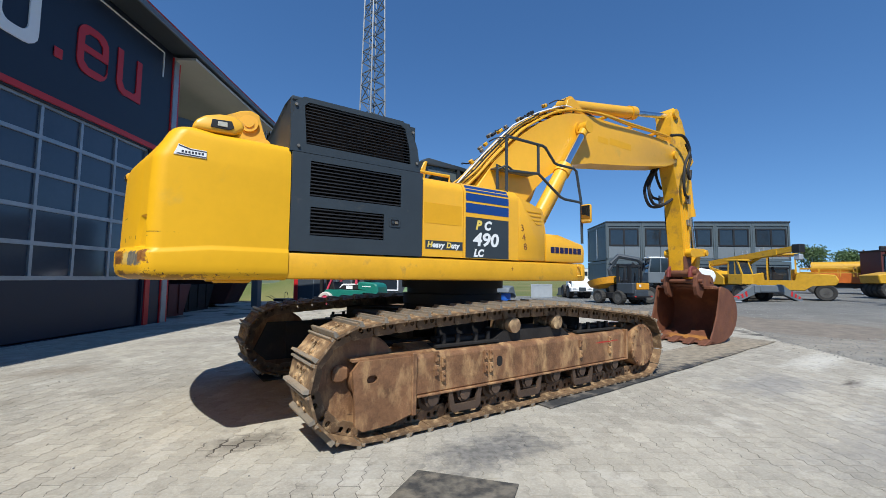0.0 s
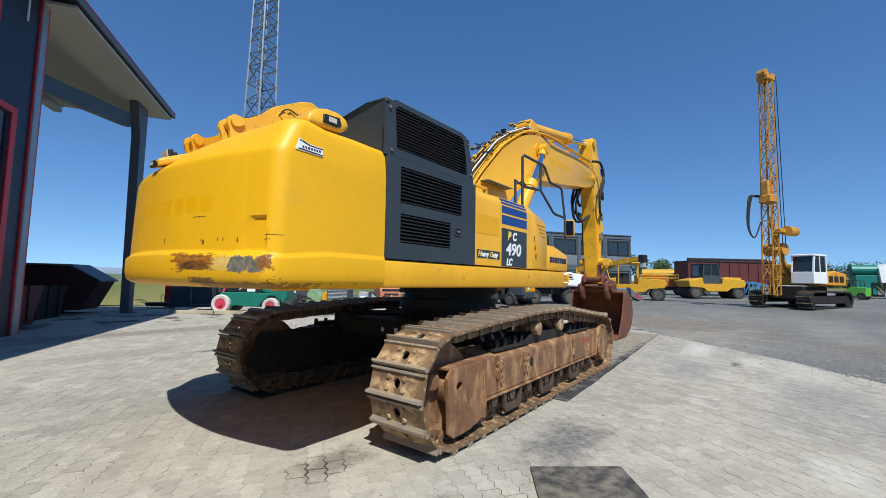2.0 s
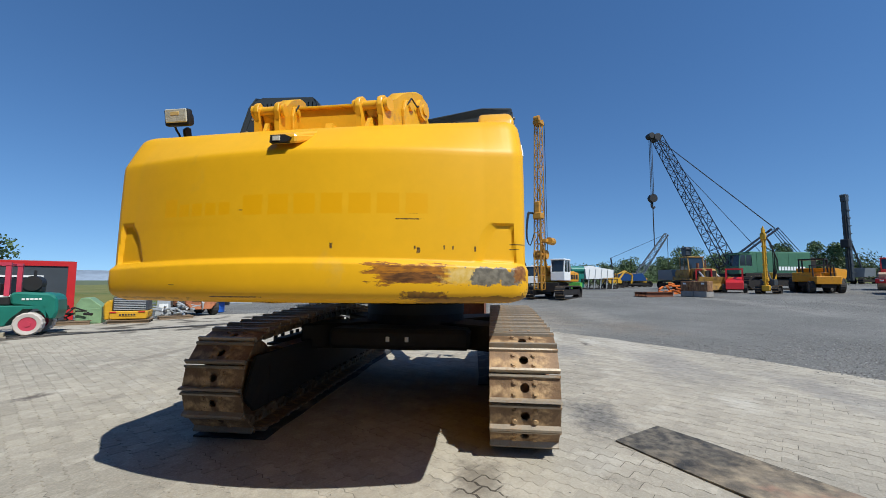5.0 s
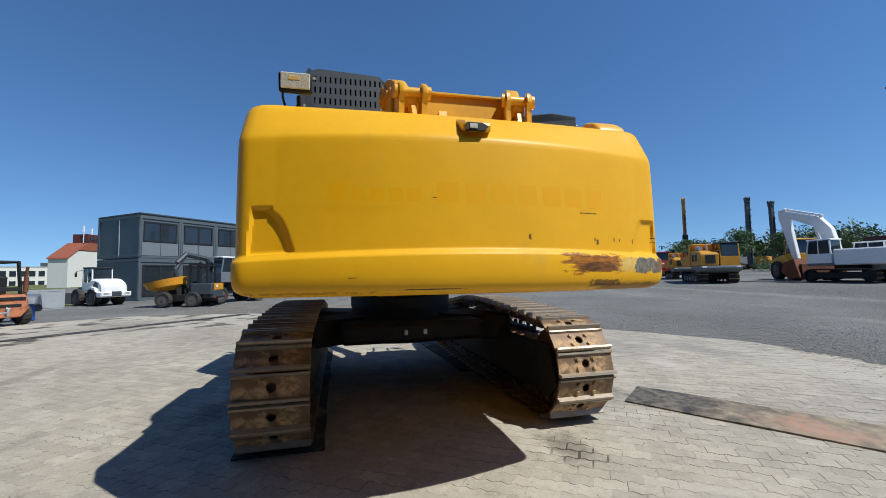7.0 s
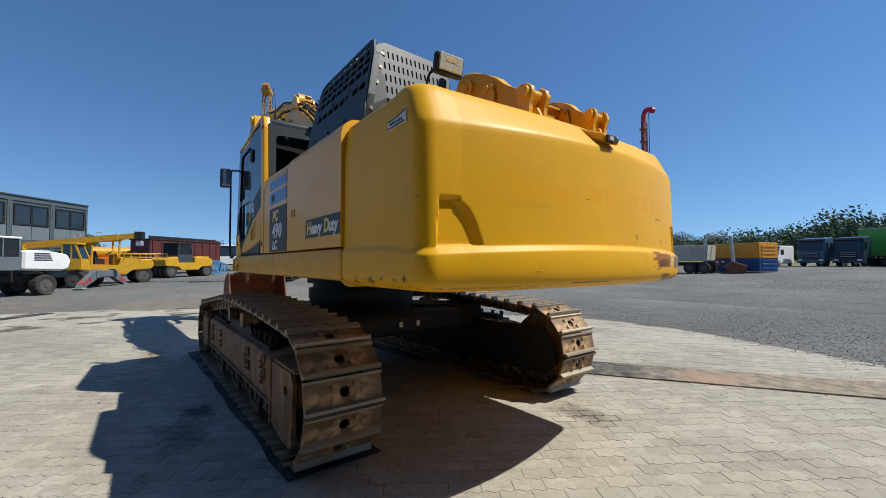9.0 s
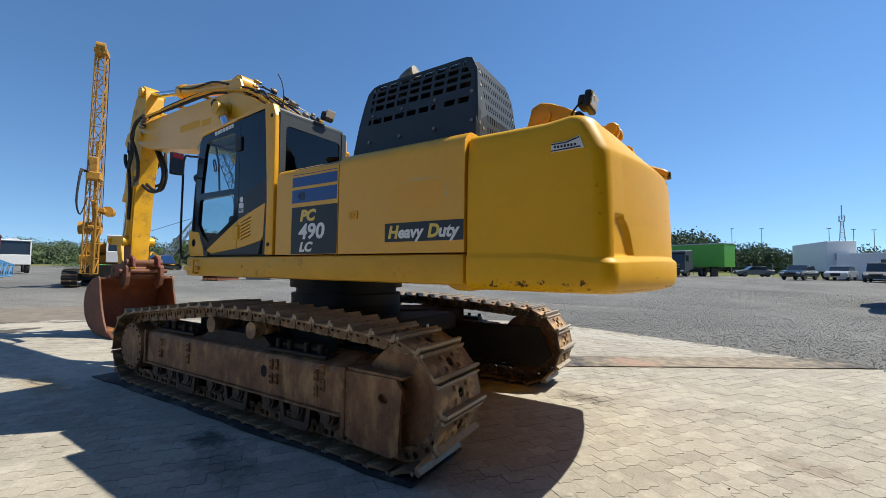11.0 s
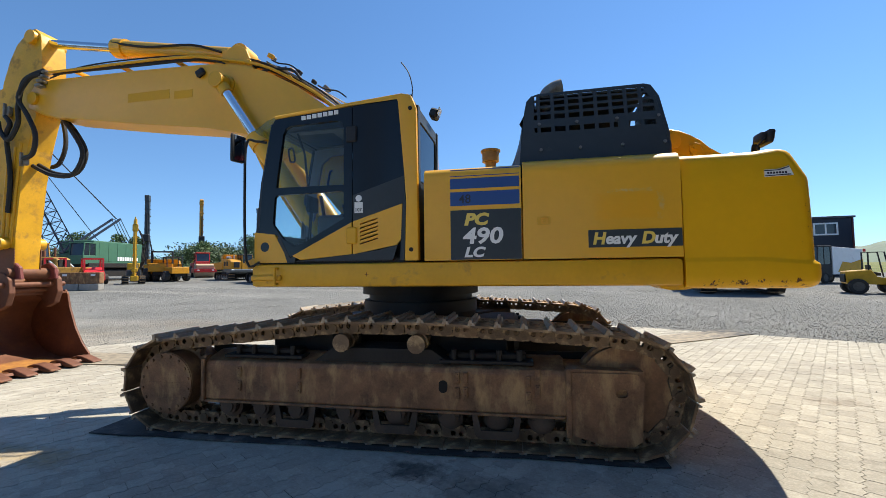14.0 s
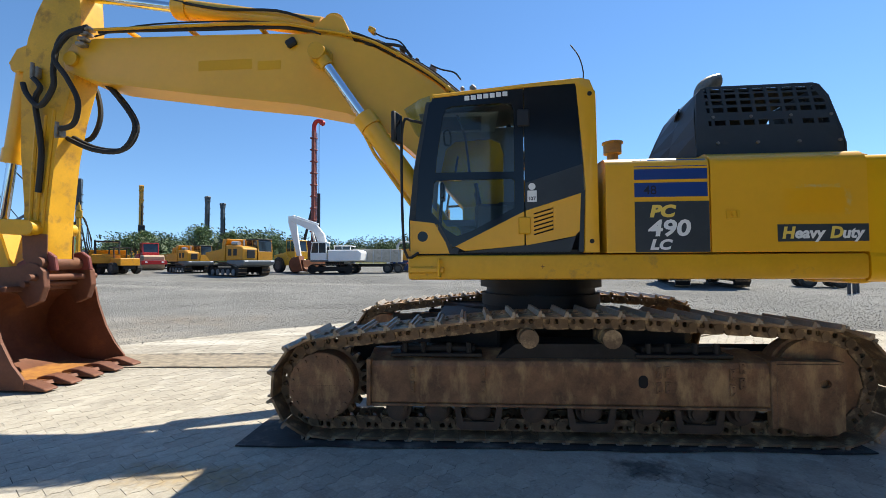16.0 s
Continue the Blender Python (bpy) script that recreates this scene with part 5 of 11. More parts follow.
def lean_rear(bm):
    for v in bm.verts:
        v.co.x += 0.20 * max(0.0, v.co.z - 2.85)


guard["label"] = "dark grey perforated guard box over the engine"
holes = []
for z0, z1, sparse in ((3.305, 3.350, 0), (3.238, 3.284, 0), (3.168, 3.212, 0), (3.085, 3.138, 0), (2.945, 3.0, 1)):
    for c in range(-1, 8):
        x0 = -1.632 - 0.137 * c
        x1 = x0 - 0.104
        if c == -1:
            x0, x1 = -1.572, -1.602
        if z0 > 3.29 and c == 7:
            x1 = x0 - 0.045
        if sparse and c in (5,):
            x1 = x0 - 0.04
        holes.append([(x1, z0), (x0, z0), (x0, z1), (x1, z1)])
bm = bmesh.new()
plate(bm, [(-1.42, 2.63), (-2.80, 2.63), (-2.80, 2.85), (-2.745, 3.24), (-2.68, 3.365), (-2.62, 3.385), (-1.62, 3.375), (-1.55, 3.355), (-1.50, 3.30), (-1.475, 3.18), (-1.45, 2.95)], holes, 1.24, 1.255)
lean_side(bm)
part("side_plate", bm, GREY, guard)
holes = []
for r in range(6):
    z = 3.28 - 0.105 * r
    for c in range(15):
        y0 = 1.06 - 0.043 * c
        if z - 0.06 < 2.66 or y0 > 1.235 - 0.21 * max(0.0, z - 2.72) - 0.04:
            continue
        holes.append([(y0 - 0.015, z - 0.06), (y0, z - 0.06), (y0, z), (y0 - 0.015, z)])
bm = bmesh.new()
plate(bm, [(1.255, 2.63), (1.255, 2.74), (1.15, 3.24), (1.10, 3.32), (1.03, 3.355), (0.50, 3.33), (0.40, 3.20), (0.36, 2.63)], holes, -2.80, -2.785, 'x')
lean_rear(bm)
part("rear_plate", bm, GREY, guard)
bm = bmesh.new()
prism(bm, [(-2.80, 2.63), (-2.80, 2.86), (-2.74, 3.22), (-2.66, 3.34), (-2.60, 3.34), (-2.70, 3.18), (-2.76, 2.85), (-2.76, 2.63)], 1.20, 1.252)
lean_side(bm)
prism(bm, [(1.10, 3.352), (1.03, 3.360), (0.50, 3.335), (0.40, 3.21), (0.385, 3.19), (0.385, 3.17), (0.50, 3.315), (1.03, 3.34), (1.10, 3.335)], -2.66, -1.60, 'x')
span(bm, (-2.70, 0.36, 2.63), (-1.49, 0.375, 3.17))
part("cover", bm, GREY, guard)
bm = bmesh.new()
# the front leans forward towards the middle of the machine
for yy, prof in ((1.235, ((-1.50, 3.33), (-1.44, 2.95), (-1.425, 2.62))), ):
    inner = ((-1.60, 3.33), (-1.51, 3.22), (-1.42, 3.04), (-1.34, 2.86), (-1.22, 2.62))
    outer = ((-1.56, 3.36), (-1.50, 3.30), (-1.455, 3.06), (-1.435, 2.86), (-1.425, 2.62))
    cols = [[bm.verts.new((x, y_, z)) for x, z in row] for row, y_ in ((outer, yy), ([((a[0] * 0.55 + b[0] * 0.45), (a[1] + b[1]) / 2) for a, b in zip(outer, inner)], 0.80), (inner, 0.42))]
    backs = [[bm.verts.new((v.co.x - 0.02, v.co.y, v.co.z)) for v in col] for col in cols]
    for U, V, flip in ((cols[0], cols[1], 0), (cols[1], cols[2], 0), (backs[0], backs[1], 1), (backs[1], backs[2], 1)):
        for k in range(4):
            f4 = (U[k], U[k + 1], V[k + 1], V[k])
            bm.faces.new(f4[::-1] if flip else f4)
for v in bm.verts:
    if v.co.y > 1.2:
        v.co.y -= 0.21 * max(0.0, v.co.z - 2.72)
prism(bm, [(-1.60, 3.33), (-1.50, 3.21), (-1.41, 3.03), (-1.33, 2.85), (-1.22, 2.62), (-1.70, 2.62)], 0.40, 0.42)
part("front_slope", bm, GREY, guard, "sloping dark front of the guard")
bm = bmesh.new()
# the tear is a black plate, its shade painted rather than cut
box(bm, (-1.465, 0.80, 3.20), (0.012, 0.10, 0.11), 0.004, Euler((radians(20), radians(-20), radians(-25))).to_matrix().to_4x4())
part("torn_hole", bm, SHADEIN, guard, "plate painted black as the shade in a torn hole of the guard")
for x, z in ((-1.62, 3.035), (-1.98, 3.035), (-2.35, 3.035), (-2.72, 3.035), (-1.63, 2.76), (-2.0, 2.76), (-2.38, 2.76), (-2.75, 2.765)):
    bm = bmesh.new()
    rod(bm, (x, 1.25, z), (x, 1.265, z), 0.016, 8)
    lean_side(bm)
    part("bolt", bm, SCRAPE, guard)
for y, z in ((1.20, 2.75), (1.14, 2.98), (1.14, 2.72), (1.09, 3.12), (1.06, 3.25), (0.48, 3.0), (0.46, 2.75)):
    bm = bmesh.new()
    rod(bm, (-2.805, y, z), (-2.79, y, z), 0.017, 8)
    lean_rear(bm)
    part("bolt", bm, SCRAPE, guard)
bm = bmesh.new()
rod(bm, (-1.80, 0.85, 2.6), (-1.80, 0.85, 3.25), 0.16, 20)
part("muffler", bm, UNDER, guard, smooth=True)
bm = bmesh.new()
tube(bm, [(-1.70, 0.85, 3.2), (-1.70, 0.85, 3.40), (-1.73, 0.85, 3.48), (-1.80, 0.85, 3.53), (-1.88, 0.85, 3.55)], 0.075, 14, 3)
part("exhaust_pipe", bm, SCRAPE, guard, smooth=True)

# --- cab
cab = new("cab")
cab.parent = upper
cab["label"] = "operator cab with dark glass, black door frame and yellow trim"
CY, CI = 1.425, 0.42
outline = [(1.385, 1.69), (1.39, 2.02), (1.34, 2.55), (1.225, 3.20), (1.17, 3.27), (0.30, 3.335), (-0.26, 3.385), (-0.36, 3.36), (-0.415, 3.22), (-0.43, 1.69)]
bm = bmesh.new()
win_u = [(0.365, 2.485), (1.137, 2.49), (1.125, 2.62), (1.06, 3.06), (1.03, 3.125), (0.97, 3.15), (0.44, 3.165), (0.385, 3.145), (0.365, 3.09)]
win_l = [(0.365, 2.135), (0.365, 2.40), (0.39, 2.42), (1.13, 2.41), (1.155, 2.385), (1.175, 2.10), (1.05, 1.94), (0.93, 1.86), (0.78, 1.91)]
plate(bm, [(1.34, 2.0), (1.30, 2.55), (1.20, 3.165), (1.15, 3.235), (0.275, 3.30), (0.275, 2.02), (0.89, 1.77), (0.97, 1.75), (1.12, 1.98), (1.33, 2.0)], [win_u, win_l], CY - 0.045, CY - 0.002)
door = part("cab_door", bm, BLACKG, cab, "black cab door frame with two windows")
for w in (win_u, win_l):
    bm = bmesh.new()
    bm.faces.new([bm.verts.new((x, CY - 0.02, z)) for x, z in w])
    ob = part("window_pane", bm, GLASS, door)
    ob.visible_shadow = False
bm = bmesh.new()
plate(bm, [(0.265, 2.37), (0.265, 3.30), (-0.23, 3.338), (-0.285, 2.545)], [], CY - 0.04, CY)
part("rear_side_glass", bm, BLACKG, cab, "dark tinted rear side window")
bm = bmesh.new()
prism(bm, [(0.265, 2.37), (-0.285, 2.545), (-0.292, 2.275), (0.265, 2.105)], CY - 0.04, CY + 0.001)
prism(bm, [(1.10, 1.98), (0.97, 1.74), (0.90, 1.76), (0.92, 1.69), (1.02, 1.69), (1.13, 1.90)], CY - 0.04, CY + 0.001)
prism(bm, [(0.92, 1.70), (0.87, 1.70), (0.32, 1.70), (-0.16, 1.70), (-0.21, 1.85), (0.0, 1.80), (0.62, 1.73)], CY - 0.04, CY + 0.001)
prism(bm, [(-0.270, 2.29), (-0.235, 1.70), (-0.28, 1.70), (-0.300, 2.29)], CY - 0.04, CY + 0.0015)
part("dark_trim", bm, GREY, cab)
bm = bmesh.new()
prism(bm, [(0.275, 2.095), (0.275, 1.765), (0.85, 1.715), (0.945, 1.76)], CY - 0.04, CY + 0.004, 'y', 0.004)
part("door_kick_panel", bm, YEL, cab)
bm = bmesh.new()
plate(bm, [(0.262, 2.10), (-0.262, 2.262), (-0.245, 1.90), (-0.20, 1.85), (0.262, 1.765)], [[(0.186, z), (-0.004, z + 0.055), (-0.004, z + 0.070), (0.186, z + 0.015)] for z in (1.86, 1.90, 1.94, 1.98, 2.02, 2.06)], CY - 0.03, CY + 0.004)
kick = part("vent_panel", bm, YEL, cab, "yellow panel with slanted vent slots")
bm = bmesh.new()
# black sheet that paints the shade behind the vent slots
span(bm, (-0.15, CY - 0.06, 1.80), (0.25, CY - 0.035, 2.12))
part("vent_back", bm, SHADEIN, kick)
bm = bmesh.new()
plate(bm, [(1.385, 1.69), (1.39, 2.02), (1.15, 1.99), (1.04, 1.80), (1.0, 1.69)], [circle(1.265, 1.86, 0.052, 14)], CY - 0.05, CY + 0.002)
fl = part("front_corner_panel", bm, YEL, cab)
bm = bmesh.new()
rod(bm, (1.265, CY - 0.04, 1.86), (1.265, CY - 0.002, 1.86), 0.06, 18)
part("side_lamp", bm, BLACKG, fl)
bm = bmesh.new()
prism(bm, [(-0.285, 1.69), (-0.305, 2.3), (-0.290, 2.55), (-0.240, 3.30), (-0.225, 3.337), (0.33, 3.302), (1.15, 3.235), (1.17, 3.27), (0.30, 3.335), (-0.26, 3.385), (-0.36, 3.36), (-0.415, 3.22), (-0.43, 1.69)], CY - 0.07, CY + 0.012, 'y', 0.012, 2)
pillar = part("rear_pillar", bm, YEL, cab, "yellow rear pillar and roof rail", smooth=True)
for z in (3.22, 1.80):
    bm = bmesh.new()
    rod(bm, (-0.355, CY + 0.008, z), (-0.355, CY + 0.018, z), 0.022, 12)
    part("bolt", bm, UNDER, pillar)
bm = bmesh.new()
prism(bm, [(1.18, 3.265), (0.30, 3.335), (-0.26, 3.385), (-0.38, 3.33), (-0.38, 3.25), (0.30, 3.27), (1.18, 3.18)], CI, CY - 0.05, 'y', 0.02, 2)
part("roof", bm, GREY, cab, "dark grey cab roof", smooth=True)
bm = bmesh.new()
span(bm, (-0.38, CI, 1.66), (1.36, CY - 0.05, 1.72))
part("floor_plate", bm, BLACK, cab)
posts = []
for y in (CI + 0.03, CY - 0.08):
    posts += [((1.375, y, 1.72), (1.38, y, 2.02), 0.06), ((1.38, y, 2.02), (1.325, y, 2.55), 0.06), ((1.325, y, 2.55), (1.205, y, 3.20), 0.06), ((-0.39, y, 1.72), (-0.39, y, 3.27), 0.07)]
posts += [((0.33, CI + 0.03, 1.72), (0.33, CI + 0.03, 3.28), 0.06), ((0.30, CY - 0.07, 2.0), (0.30, CY - 0.07, 3.28), 0.05), ((1.36, CI, 1.98), (1.36, CY - 0.06, 1.98), 0.06), ((1.20, CI, 3.19), (1.20, CY - 0.06, 3.19), 0.06)]
for a, b, w in posts:
    bm = bmesh.new()
    bar(bm, a, b, w)
    part("cab_post", bm, GREY, cab)
for lo, hi in (((-0.38, CI, 1.70), (1.36, CI + 0.03, 2.05)), ((1.35, CI, 1.70), (1.385, CY - 0.05, 1.96))):
    bm = bmesh.new()
    span(bm, lo, hi)
    part("cab_panel", bm, GREY, cab)
bm = bmesh.new()
tube(bm, [(0.80, CY - 0.06, 2.50), (0.84, CY - 0.06, 2.85), (0.92, CY - 0.06, 3.08)], 0.012, 6)
part("wiper", bm, BLACK, cab)
bm = bmesh.new()
tube(bm, [(1.05, 1.30, 2.80), (1.06, 1.32, 2.92), (1.0, 1.33, 2.93), (0.99, 1.31, 2.80), (1.05, 1.30, 2.80)], 0.010, 6, 3)
part("grab_loop", bm, BLACK, cab)
bm = bmesh.new()
box(bm, (1.12, 0.70, 2.42), (0.05, 0.26, 0.20), 0.02)
rod(bm, (1.16, 0.70, 1.98), (1.13, 0.70, 2.36), 0.02, 8)
part("monitor", bm, BLACK, cab)
bm = bmesh.new()
rows_ = [[bm.verts.new((x, y, z)) for y in (CI + 0.05, CY - 0.08)] for x, z in ((1.37, 2.0), (1.315, 2.55), (1.20, 3.18))]
for a, b in zip(rows_, rows_[1:]):
    bm.faces.new((a[0], a[1], b[1], b[0]))
part("front_window", bm, GLASS, cab).visible_shadow = False
bm = bmesh.new()
bm.faces.new([bm.verts.new((x, CI + 0.015, z)) for x, z in ((-0.35, 2.05), (1.33, 2.05), (1.30, 2.55), (1.19, 3.2), (-0.35, 3.27))])
part("side_window", bm, GLASS, cab).visible_shadow = False
bm = bmesh.new()
plate(bm, [(CI + 0.03, 1.70), (CY - 0.06, 1.70), (CY - 0.06, 3.26), (CI + 0.03, 3.26)], [rrect(CI + 0.09, 2.50, CY - 0.13, 3.14, 0.05)], -0.415, -0.385, 'x')
part("rear_wall", bm, GREY, cab)
bm = bmesh.new()
span(bm, (-0.404, CI + 0.08, 2.49), (-0.398, CY - 0.12, 3.15))
part("rear_window", bm, TINT, cab, "dark rear window")
bm = bmesh.new()
prism(bm, [(-0.44, 1.75), (-0.42, 3.18), (-0.36, 3.30), (-0.30, 3.31), (-0.36, 3.15), (-0.38, 1.75)], CI - 0.03, CI + 0.03, 'y', 0.01)
part("rear_pillar", bm, YEL, cab)
bm = bmesh.new()
span(bm, (0.0, 0.72, 1.72), (0.55, 1.12, 2.05), 0.05)
prism(bm, [(0.0, 2.0), (0.14, 2.0), (0.02, 2.75), (-0.10, 2.75)], 0.74, 1.10, 'y', 0.03)
seat = part("operator_seat", bm, BLACK, cab, "dark operator seat")
bm = bmesh.new()
for y in (0.62, 1.20):
    span(bm, (0.2, y - 0.08, 1.72), (0.75, y + 0.08, 2.20), 0.03)
    rod(bm, (0.7, y, 2.2), (0.74, y, 2.42), 0.02, 8)
part("console", bm, BLACK, cab)
bm = bmesh.new()
for k in range(7):
    span(bm, (0.845 - 0.062 * k - 0.048, CY - 0.001, 3.200 + 0.005 * k), (0.845 - 0.062 * k, CY + 0.002, 3.245 + 0.005 * k))
part("name_bars", bm, LETTER, cab, "row of pale bars")
bm = bmesh.new()
span(bm, (0.155, CY, 2.185), (0.245, CY + 0.003, 2.295))
sticker = part("noise_sticker", bm, LETTER, cab, "white noise level sticker")
text("lettering", "107", on(LEFT_FACE, 0.24, CY + 0.0035, 2.20), 0.05, INK, sticker, 0, 0.001)
bm = bmesh.new()
rod(bm, (0.200, CY, 2.335), (0.200, CY + 0.003, 2.335), 0.034, 16)
part("round_sticker", bm, LETTER, cab)
for z0 in (1.87, 2.92):
    bm = bmesh.new()
    span(bm, (0.215, CY - 0.0, z0), (0.335, CY + 0.022, z0 + 0.17), 0.012)
    part("hinge", bm, YELW if z0 < 2 else BLACK, cab)
bm = bmesh.new()
tube(bm, [(1.30, 1.46, 1.70), (1.43, 1.50, 1.72), (1.46, 1.50, 2.6), (1.44, 1.50, 2.98), (1.36, 1.46, 3.0), (1.26, 1.42, 2.99)], 0.014, 8, 4)
mir = part("mirror_arm", bm, BLACK, cab)
bm = bmesh.new()
box(bm, (1.50, 1.57, 2.90), (0.045, 0.15, 0.30), 0.022, Euler((0, 0, radians(-18))).to_matrix().to_4x4(), 2)
mh = part("mirror_housing", bm, BLACK, mir, smooth=True)
bm = bmesh.new()
box(bm, (1.474, 1.562, 2.90), (0.004, 0.125, 0.265), 0.0, Euler((0, 0, radians(-18))).to_matrix().to_4x4())
part("mirror_glass", bm, MIRROR, mir)
bm = bmesh.new()
tube(bm, [(-0.33, 1.29, 3.36), (-0.34, 1.29, 3.50), (-0.30, 1.29, 3.66), (-0.22, 1.29, 3.78)], 0.006, 6, 3)
rod(bm, (-0.33, 1.29, 3.34), (-0.33, 1.29, 3.42), 0.014, 8)
part("antenna", bm, BLACK, cab)
bm = bmesh.new()
box(bm, (-0.46, 0.76, 3.40), (0.10, 0.15, 0.11), 0.02, Euler((0, radians(-20), 0)).to_matrix().to_4x4())
cl = part("roof_lamp", bm, BLACK, cab, "small work lamp at the rear of the roof")
bm = bmesh.new()
box(bm, (-0.515, 0.76, 3.42), (0.012, 0.13, 0.09), 0.004, Euler((0, radians(-20), 0)).to_matrix().to_4x4())
part("lens", bm, LAMP, cl)
bm = bmesh.new()
prism(bm, [(1.18, 3.22), (1.42, 3.12), (1.46, 3.16), (1.30, 3.26), (1.2, 3.29)], 0.55, 1.35)
part("rain_visor", bm, GLASS, cab).visible_shadow = False

INT = mat("cab_lining", (0.16, 0.165, 0.165), 0.75, var=0.15, bump=0.1)
bm = bmesh.new()
plate(bm, [(-0.37, 2.04), (1.33, 2.04), (1.30, 2.55), (1.19, 3.20), (-0.37, 3.26)],
      [rrect(-0.26, 2.12, 0.22, 3.12, 0.10), [(0.40, 2.12), (1.22, 2.12), (1.19, 2.55), (1.10, 2.98), (0.98, 3.08), (0.56, 3.10), (0.44, 3.05), (0.40, 2.92)]], CI + 0.035, CI + 0.075)
part("inner_frame", bm, INT, cab, "grey inner window frame")
bm = bmesh.new()
plate(bm, [(CI + 0.08, 1.15), (CY - 0.09, 1.15), (CY - 0.09, -0.36), (CI + 0.08, -0.36)], [[(CI + 0.25, 1.05), (CY - 0.28, 1.05), (CY - 0.28, 0.55), (CI + 0.25, 0.55)]], 3.175, 3.185, 'z')
part("headliner", bm, INT, cab)
bm = bmesh.new()
span(bm, (-0.37, CI + 0.08, 1.75), (-0.34, CY - 0.09, 2.48), 0.01)
part("rear_lining", bm, INT, cab)
bm = bmesh.new()
span(bm, (-0.09, 0.80, 2.74), (0.04, 1.04, 2.95), 0.04)
span(bm, (0.02, 0.62, 2.16), (0.52, 0.70, 2.22), 0.02)
span(bm, (0.02, 1.14, 2.16), (0.52, 1.22, 2.22), 0.02)
part("headrest", bm, BLACK, seat)
bm = bmesh.new()
tube(bm, [(0.98, CI + 0.09, 2.62), (0.98, CI + 0.15, 2.66), (0.95, CI + 0.15, 2.84), (0.95, CI + 0.09, 2.88)], 0.014, 6, 3)
part("grab_loop", bm, BLACK, cab)

# --- hand rail and mirror on the right front
bm = bmesh.new()
tube(bm, [(-0.21, -1.35, 2.52), (-0.21, -1.35, 3.20), (-0.16, -1.35, 3.235), (0.44, -1.35, 3.235), (0.50, -1.35, 3.22), (0.68, -1.35, 3.04), (0.74, -1.35, 3.025), (1.08, -1.35, 3.025), (1.13, -1.36, 2.99), (1.20, -1.38, 2.55), (1.21, -1.38, 1.95)], 0.019, 8)
tube(bm, [(0.36, -1.35, 3.23), (0.36, -1.35, 2.84)], 0.019, 8)
tube(bm, [(-0.32, -1.30, 2.55), (-0.32, -1.30, 2.86), (-0.18, -1.35, 2.79), (0.36, -1.35, 2.84), (0.78, -1.36, 2.575), (0.86, -1.37, 2.55), (1.20, -1.38, 2.54)], 0.019, 8)
tube(bm, [(-0.32, -1.30, 2.80), (-0.21, -1.35, 2.86), (-0.10, -1.35, 2.81), (0.36, -1.35, 2.84)], 0.014, 8)
part("hand_rail", bm, GREY, upper, "grey tubular hand rail", smooth=True)
bm = bmesh.new()
box(bm, (1.21, -1.46, 2.37), (0.06, 0.15, 0.27), 0.028, Euler((0, 0, radians(15))).to_matrix().to_4x4(), 2)
mir = part("mirror_housing", bm, YELW, upper, smooth=True)
bm = bmesh.new()
box(bm, (1.178, -1.47, 2.37), (0.004, 0.12, 0.23), 0.0, Euler((0, 0, radians(15))).to_matrix().to_4x4())
part("mirror_glass", bm, MIRROR, mir)

# ---------------------------------------------------------------- boom, arm and bucket
BY = 0.03
boom_prof = [(0.10, 2.10), (0.25, 1.92), (0.50, 1.90), (0.66, 2.02), (1.20, 2.66), (1.48, 2.97), (1.75, 3.23), (2.05, 3.42), (2.40, 3.56), (3.05, 3.70), (4.20, 3.85), (5.80, 4.09),
             (6.10, 4.16), (6.40, 4.30), (6.44, 4.48), (6.30, 4.67), (5.95, 4.73), (4.24, 4.69), (3.30, 4.66), (2.85, 4.64), (2.45, 4.56), (2.05, 4.42), (1.60, 4.17), (1.20, 3.88), (0.60, 3.33), (0.20, 2.82), (0.05, 2.45)]
bm = bmesh.new()
prism(bm, boom_prof, BY - 0.225, BY + 0.225, 'y', 0.018, 2)
boom = part("boom", bm, YEL, upper, "yellow bent boom with faded lettering and hydraulic lines", smooth=True)
